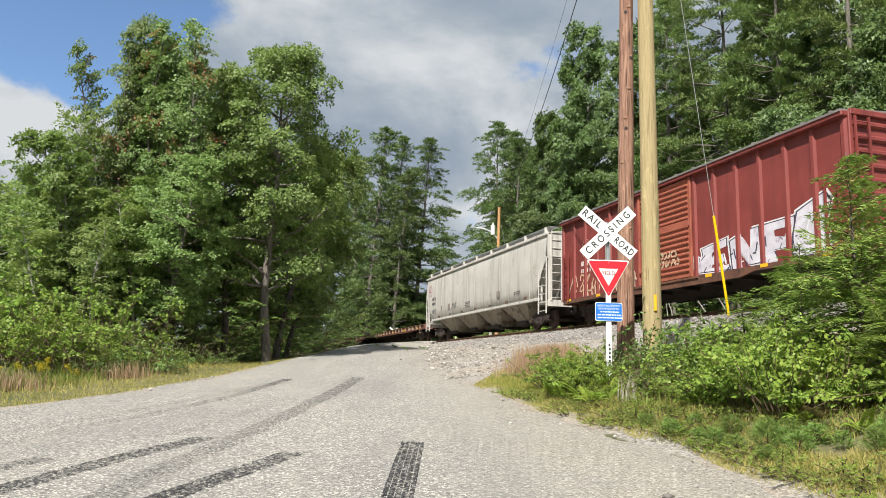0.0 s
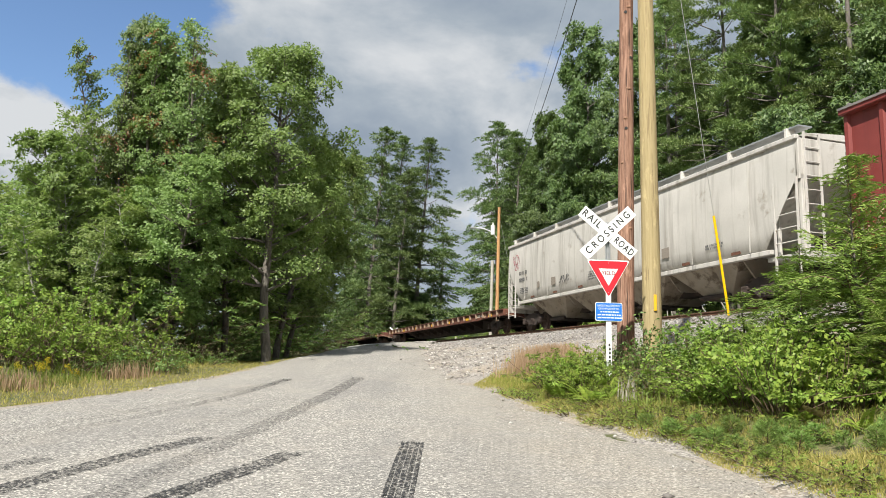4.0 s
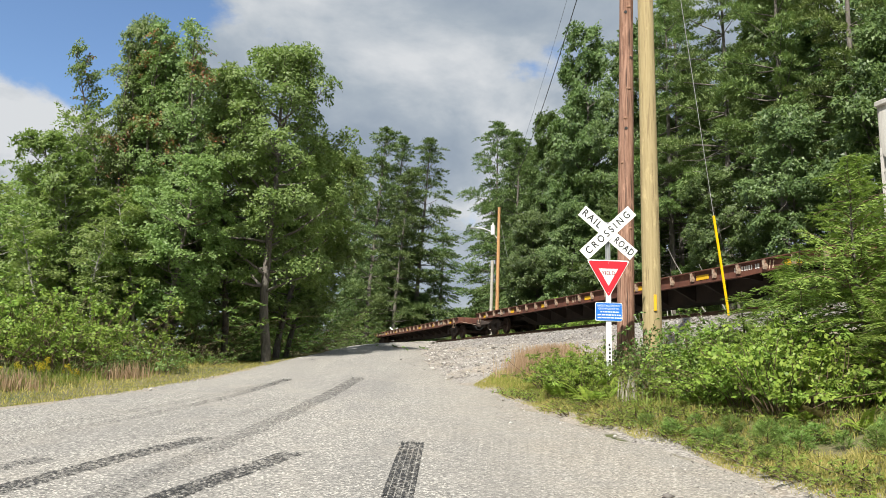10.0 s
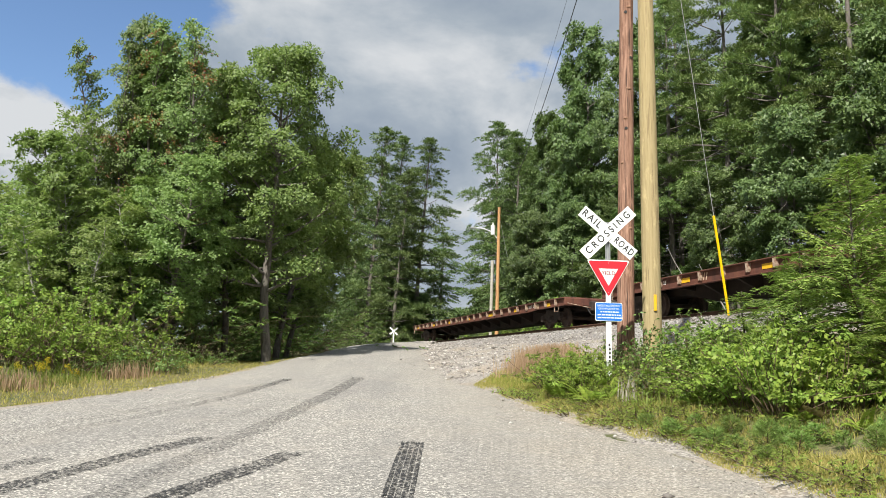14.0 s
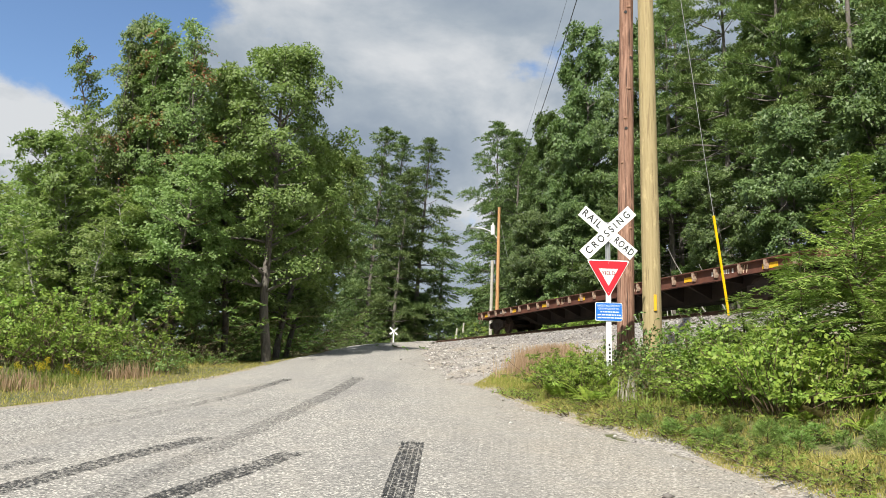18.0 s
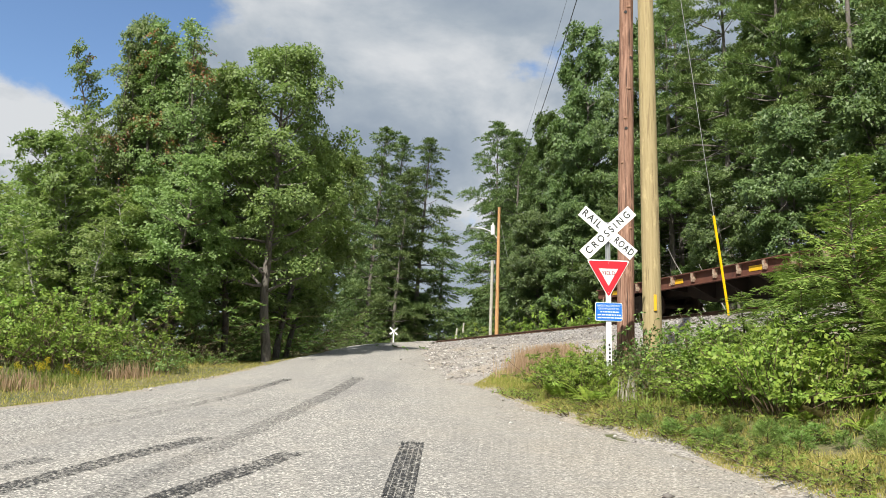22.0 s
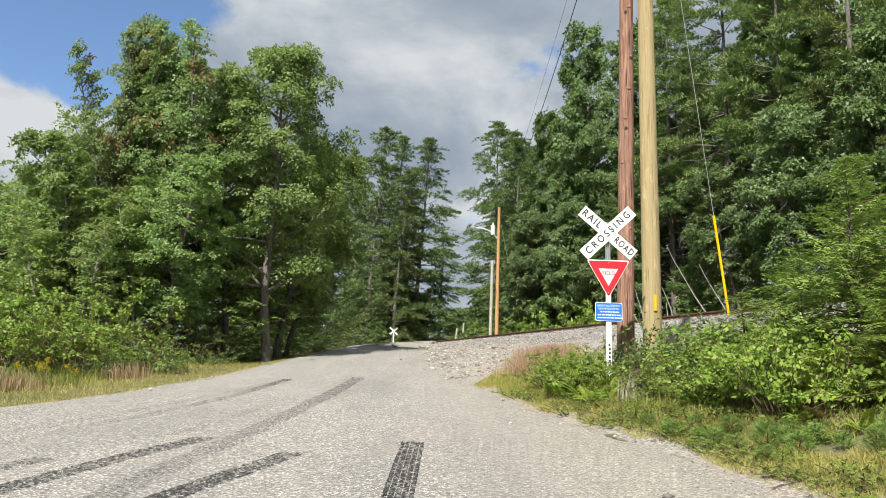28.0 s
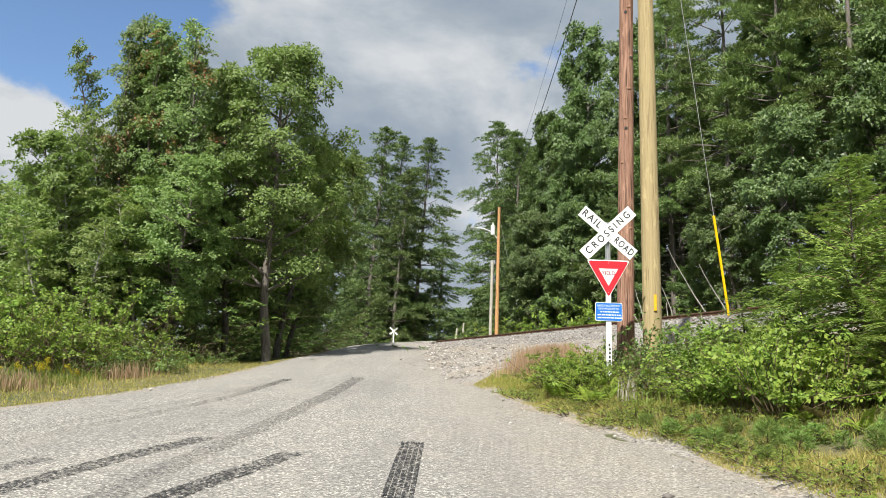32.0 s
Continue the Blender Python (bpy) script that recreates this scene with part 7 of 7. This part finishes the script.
    for s, off, h, lx in ((-33.6, 5.6, 4.6, -0.30), (-31.4, 6.0, 3.2, -0.22), (-30.4, 5.4, 2.4, -0.4), (-34.8, 6.4, 3.4, -0.12), (-27.2, 6.0, 4.0, -0.2), (-29.0, 6.6, 5.2, -0.35), (-36.0, 6.6, 3.6, 0.15)):
        x, y = beside_track(s, off)
        V, F = tube(rough_curve(rng, (0, 0, -0.2), (lx, 0.05, 1), h, 8, 0, 0.08), np.linspace(0.045, 0.014, 9), 6)
        ob = tagged(place("dead_sapling", mesh_of("dead_sapling", V, F), "bark_pale", smooth=True), "bare pale leaning dead sapling", "dead sapling", "dead saplings")
        ob.location = (x, y, float(land(x, y)))


def build_bank_plants():
    ob = hemlock("hemlock_sapling", "young sunlit hemlock with drooping lacy sprays", 141, 3.0, 1.35, 56, 15)
    SWAY.extend([(ob, 0.9, 2.9)])
    spread_copies(ob, [(5.25, 9.1, 0, 0.85, 1.0), (5.85, 8.9, 120, 0.95, 0.92), (4.85, 10.2, 220, 0.8, 0.62), (4.75, 11.4, 60, 0.75, 0.42), (6.3, 10.6, 10, 1.1, 1.0), (5.5, 11.8, 300, 0.8, 0.5), (4.2, 11.3, 170, 0.6, 0.32), (4.9, 8.2, 260, 0.7, 0.45)])
    ob = shrub("bank_shrub", "bright green leafy shrub on the bank", 142, 0.95, 0.8, 36, 80, 0.065, "shrub")
    spread_copies(ob, [(4.06, 9.5, 0, 1.0, 0.95), (3.75, 10.0, 80, 0.85, 0.75), (4.5, 9.3, 160, 0.9, 0.85), (4.35, 10.2, 240, 1.0, 0.95), (3.75, 11.0, 30, 0.75, 0.7), (4.65, 8.4, 300, 0.6, 0.5), (4.3, 11.2, 200, 0.9, 0.8), (2.3, 12.9, 90, 0.75, 0.7), (2.05, 13.3, 10, 0.65, 0.66), (2.55, 12.5, 70, 0.6, 0.6), (3.3, 10.5, 20, 0.6, 0.5), (3.95, 8.9, 120, 0.7, 0.62), (3.55, 9.6, 340, 0.6, 0.5)])
    ob = shrub("bank_shrub", "sunlit yellow-green broad-leaved shrub on the bank", 147, 0.95, 0.75, 34, 70, 0.072, "shrub_bright", 0.6)
    spread_copies(ob, [(4.02, 8.75, 0, 0.9, 0.95), (4.4, 8.6, 100, 0.85, 0.85), (3.75, 9.2, 200, 0.75, 0.7), (2.2, 12.7, 300, 0.55, 0.6), (2.45, 12.9, 40, 0.65, 0.72), (2.08, 13.2, 150, 0.6, 0.68), (2.3, 12.3, 220, 0.5, 0.5)])
    n = 46
    rng = np.random.default_rng(19)
    grass("dead_stalks", "bleached grey dead stalks among the ferns", rng.normal(2.8, 0.09, n), rng.normal(11.0, 0.1, n), rng.uniform(0.2, 0.45, n), "dead_stalk", 20, 0.005, 0.3)
    ob = shrub("bank_shrub", "dull green bramble shrub on the bank", 143, 0.9, 0.7, 26, 55, 0.07, "shrub_dark")
    spread_copies(ob, [(3.85, 12.9, 0, 0.9, 0.85), (4.2, 12.4, 90, 0.9, 0.85), (3.4, 13.3, 170, 0.6, 0.5), (4.8, 12.4, 260, 1.0, 0.9), (3.45, 12.2, 20, 0.7, 0.6), (5.4, 12.9, 130, 1.0, 0.9), (3.3, 11.3, 60, 0.7, 0.55), (4.0, 11.8, 200, 0.9, 0.8), (3.5, 14.0, 310, 0.7, 0.6), (4.6, 13.6, 80, 0.8, 0.7)])
    ob = shrub("low_weed", "low yellow-green roadside weed", 144, 0.27, 0.42, 14, 28, 0.042, "weed_leaf", 0.45, "weed", True)
    rng = random.Random(31)
    spots = []
    for k in range(150):
        y = 6.2 + k * 0.052 + rng.uniform(-0.3, 0.3)
        x = float(np.interp(y, ROAD_Y, ROAD_R)) + 0.2 + 1.7 * rng.random() ** 1.3
        if math.hypot(x - 3.9, y - 7.35) > 0.4:
            spots.append((x, y, rng.uniform(0, 360), rng.uniform(0.5, 1.1), rng.uniform(0.5, 1.25)))
    spread_copies(ob, spots)
    ob = fern(151)
    spots = [(2.25, 11.7), (2.04, 12.2), (2.6, 12.2), (1.95, 12.9), (2.55, 11.5), (3.63, 9.3), (3.99, 8.3), (2.4, 12.5), (2.2, 12.0), (3.3, 9.7), (2.15, 12.6), (2.5, 11.9), (2.75, 11.9), (2.3, 11.3), (3.45, 9.5), (1.95, 12.5), (4.25, 7.6)]
    spread_copies(ob, [(x, y, k * 51, 0.72 + 0.14 * math.sin(k * 3), 0.85 + 0.15 * math.cos(k * 2)) for k, (x, y) in enumerate(spots)])
    ob = fern(152, "dry_grass", "withered brown fern in the verge")
    spread_copies(ob, [(4.15, 8.35, 0, 0.5, 0.7), (3.2, 10.9, 40, 0.4, 0.5)])
    ob = seedling(161)
    spread_copies(ob, [(3.35, 7.75, 0, 0.7, 0.6), (3.6, 7.9, 70, 0.75, 0.6), (3.15, 8.0, 140, 0.65, 0.5), (3.95, 6.85, 210, 0.75, 0.8), (4.15, 7.0, 20, 0.8, 0.9), (2.95, 8.6, 90, 0.6, 0.45), (2.8, 9.2, 200, 0.6, 0.45), (3.5, 8.2, 10, 0.7, 0.6), (4.2, 6.6, 100, 0.8, 0.8), (3.05, 9.0, 30, 0.6, 0.5), (3.75, 8.05, 160, 0.7, 0.65), (3.9, 7.3, 40, 0.6, 0.6), (2.75, 8.9, 60, 0.9, 0.6), (3.0, 8.3, 250, 0.9, 0.65), (3.3, 8.5, 120, 0.95, 0.7), (3.55, 7.5, 300, 0.9, 0.7), (3.8, 7.7, 330, 0.9, 0.7), (2.6, 9.5, 15, 0.8, 0.5), (3.2, 7.4, 75, 0.7, 0.45), (4.4, 6.9, 190, 1.0, 1.0), (4.5, 7.3, 100, 1.0, 0.9)])
    # tall weeds that stand out against the gravel
    ob = shrub("weed", "tall thin green weed on the bank", 171, 1.2, 0.2, 4, 40, 0.06, "shrub", 0.4, "weed")
    spread_copies(ob, [(4.35, 12.9, 0, 1, 0.95), (3.05, 13.3, 60, 1, 0.7), (4.4, 11.4, 120, 1, 0.7), (2.7, 13.0, 200, 1, 0.6), (5.3, 12.0, 250, 1, 0.7), (3.4, 12.0, 100, 1, 0.6)])


# ---- the whole place ----
build_ground()
build_ballast()
build_track()
build_marks()
build_train()
near = pose(2.93, 13.0, 1.43, 0, 0, 4)
build_crossbuck(near)
build_yield(near @ pose(0, -0.03, 1.645))
build_blue(near @ pose(0, -0.03, 1.065))
build_crossbuck(pose(-4.95, 78, float(land(-4.95, 78)) + 0.1, 0, 0, 176), "crossing_sign", False)
build_poles()
build_left_wood()
build_far_wood()
build_right_wood()
build_bank_plants()
build_grass()
build_stones()
motions()
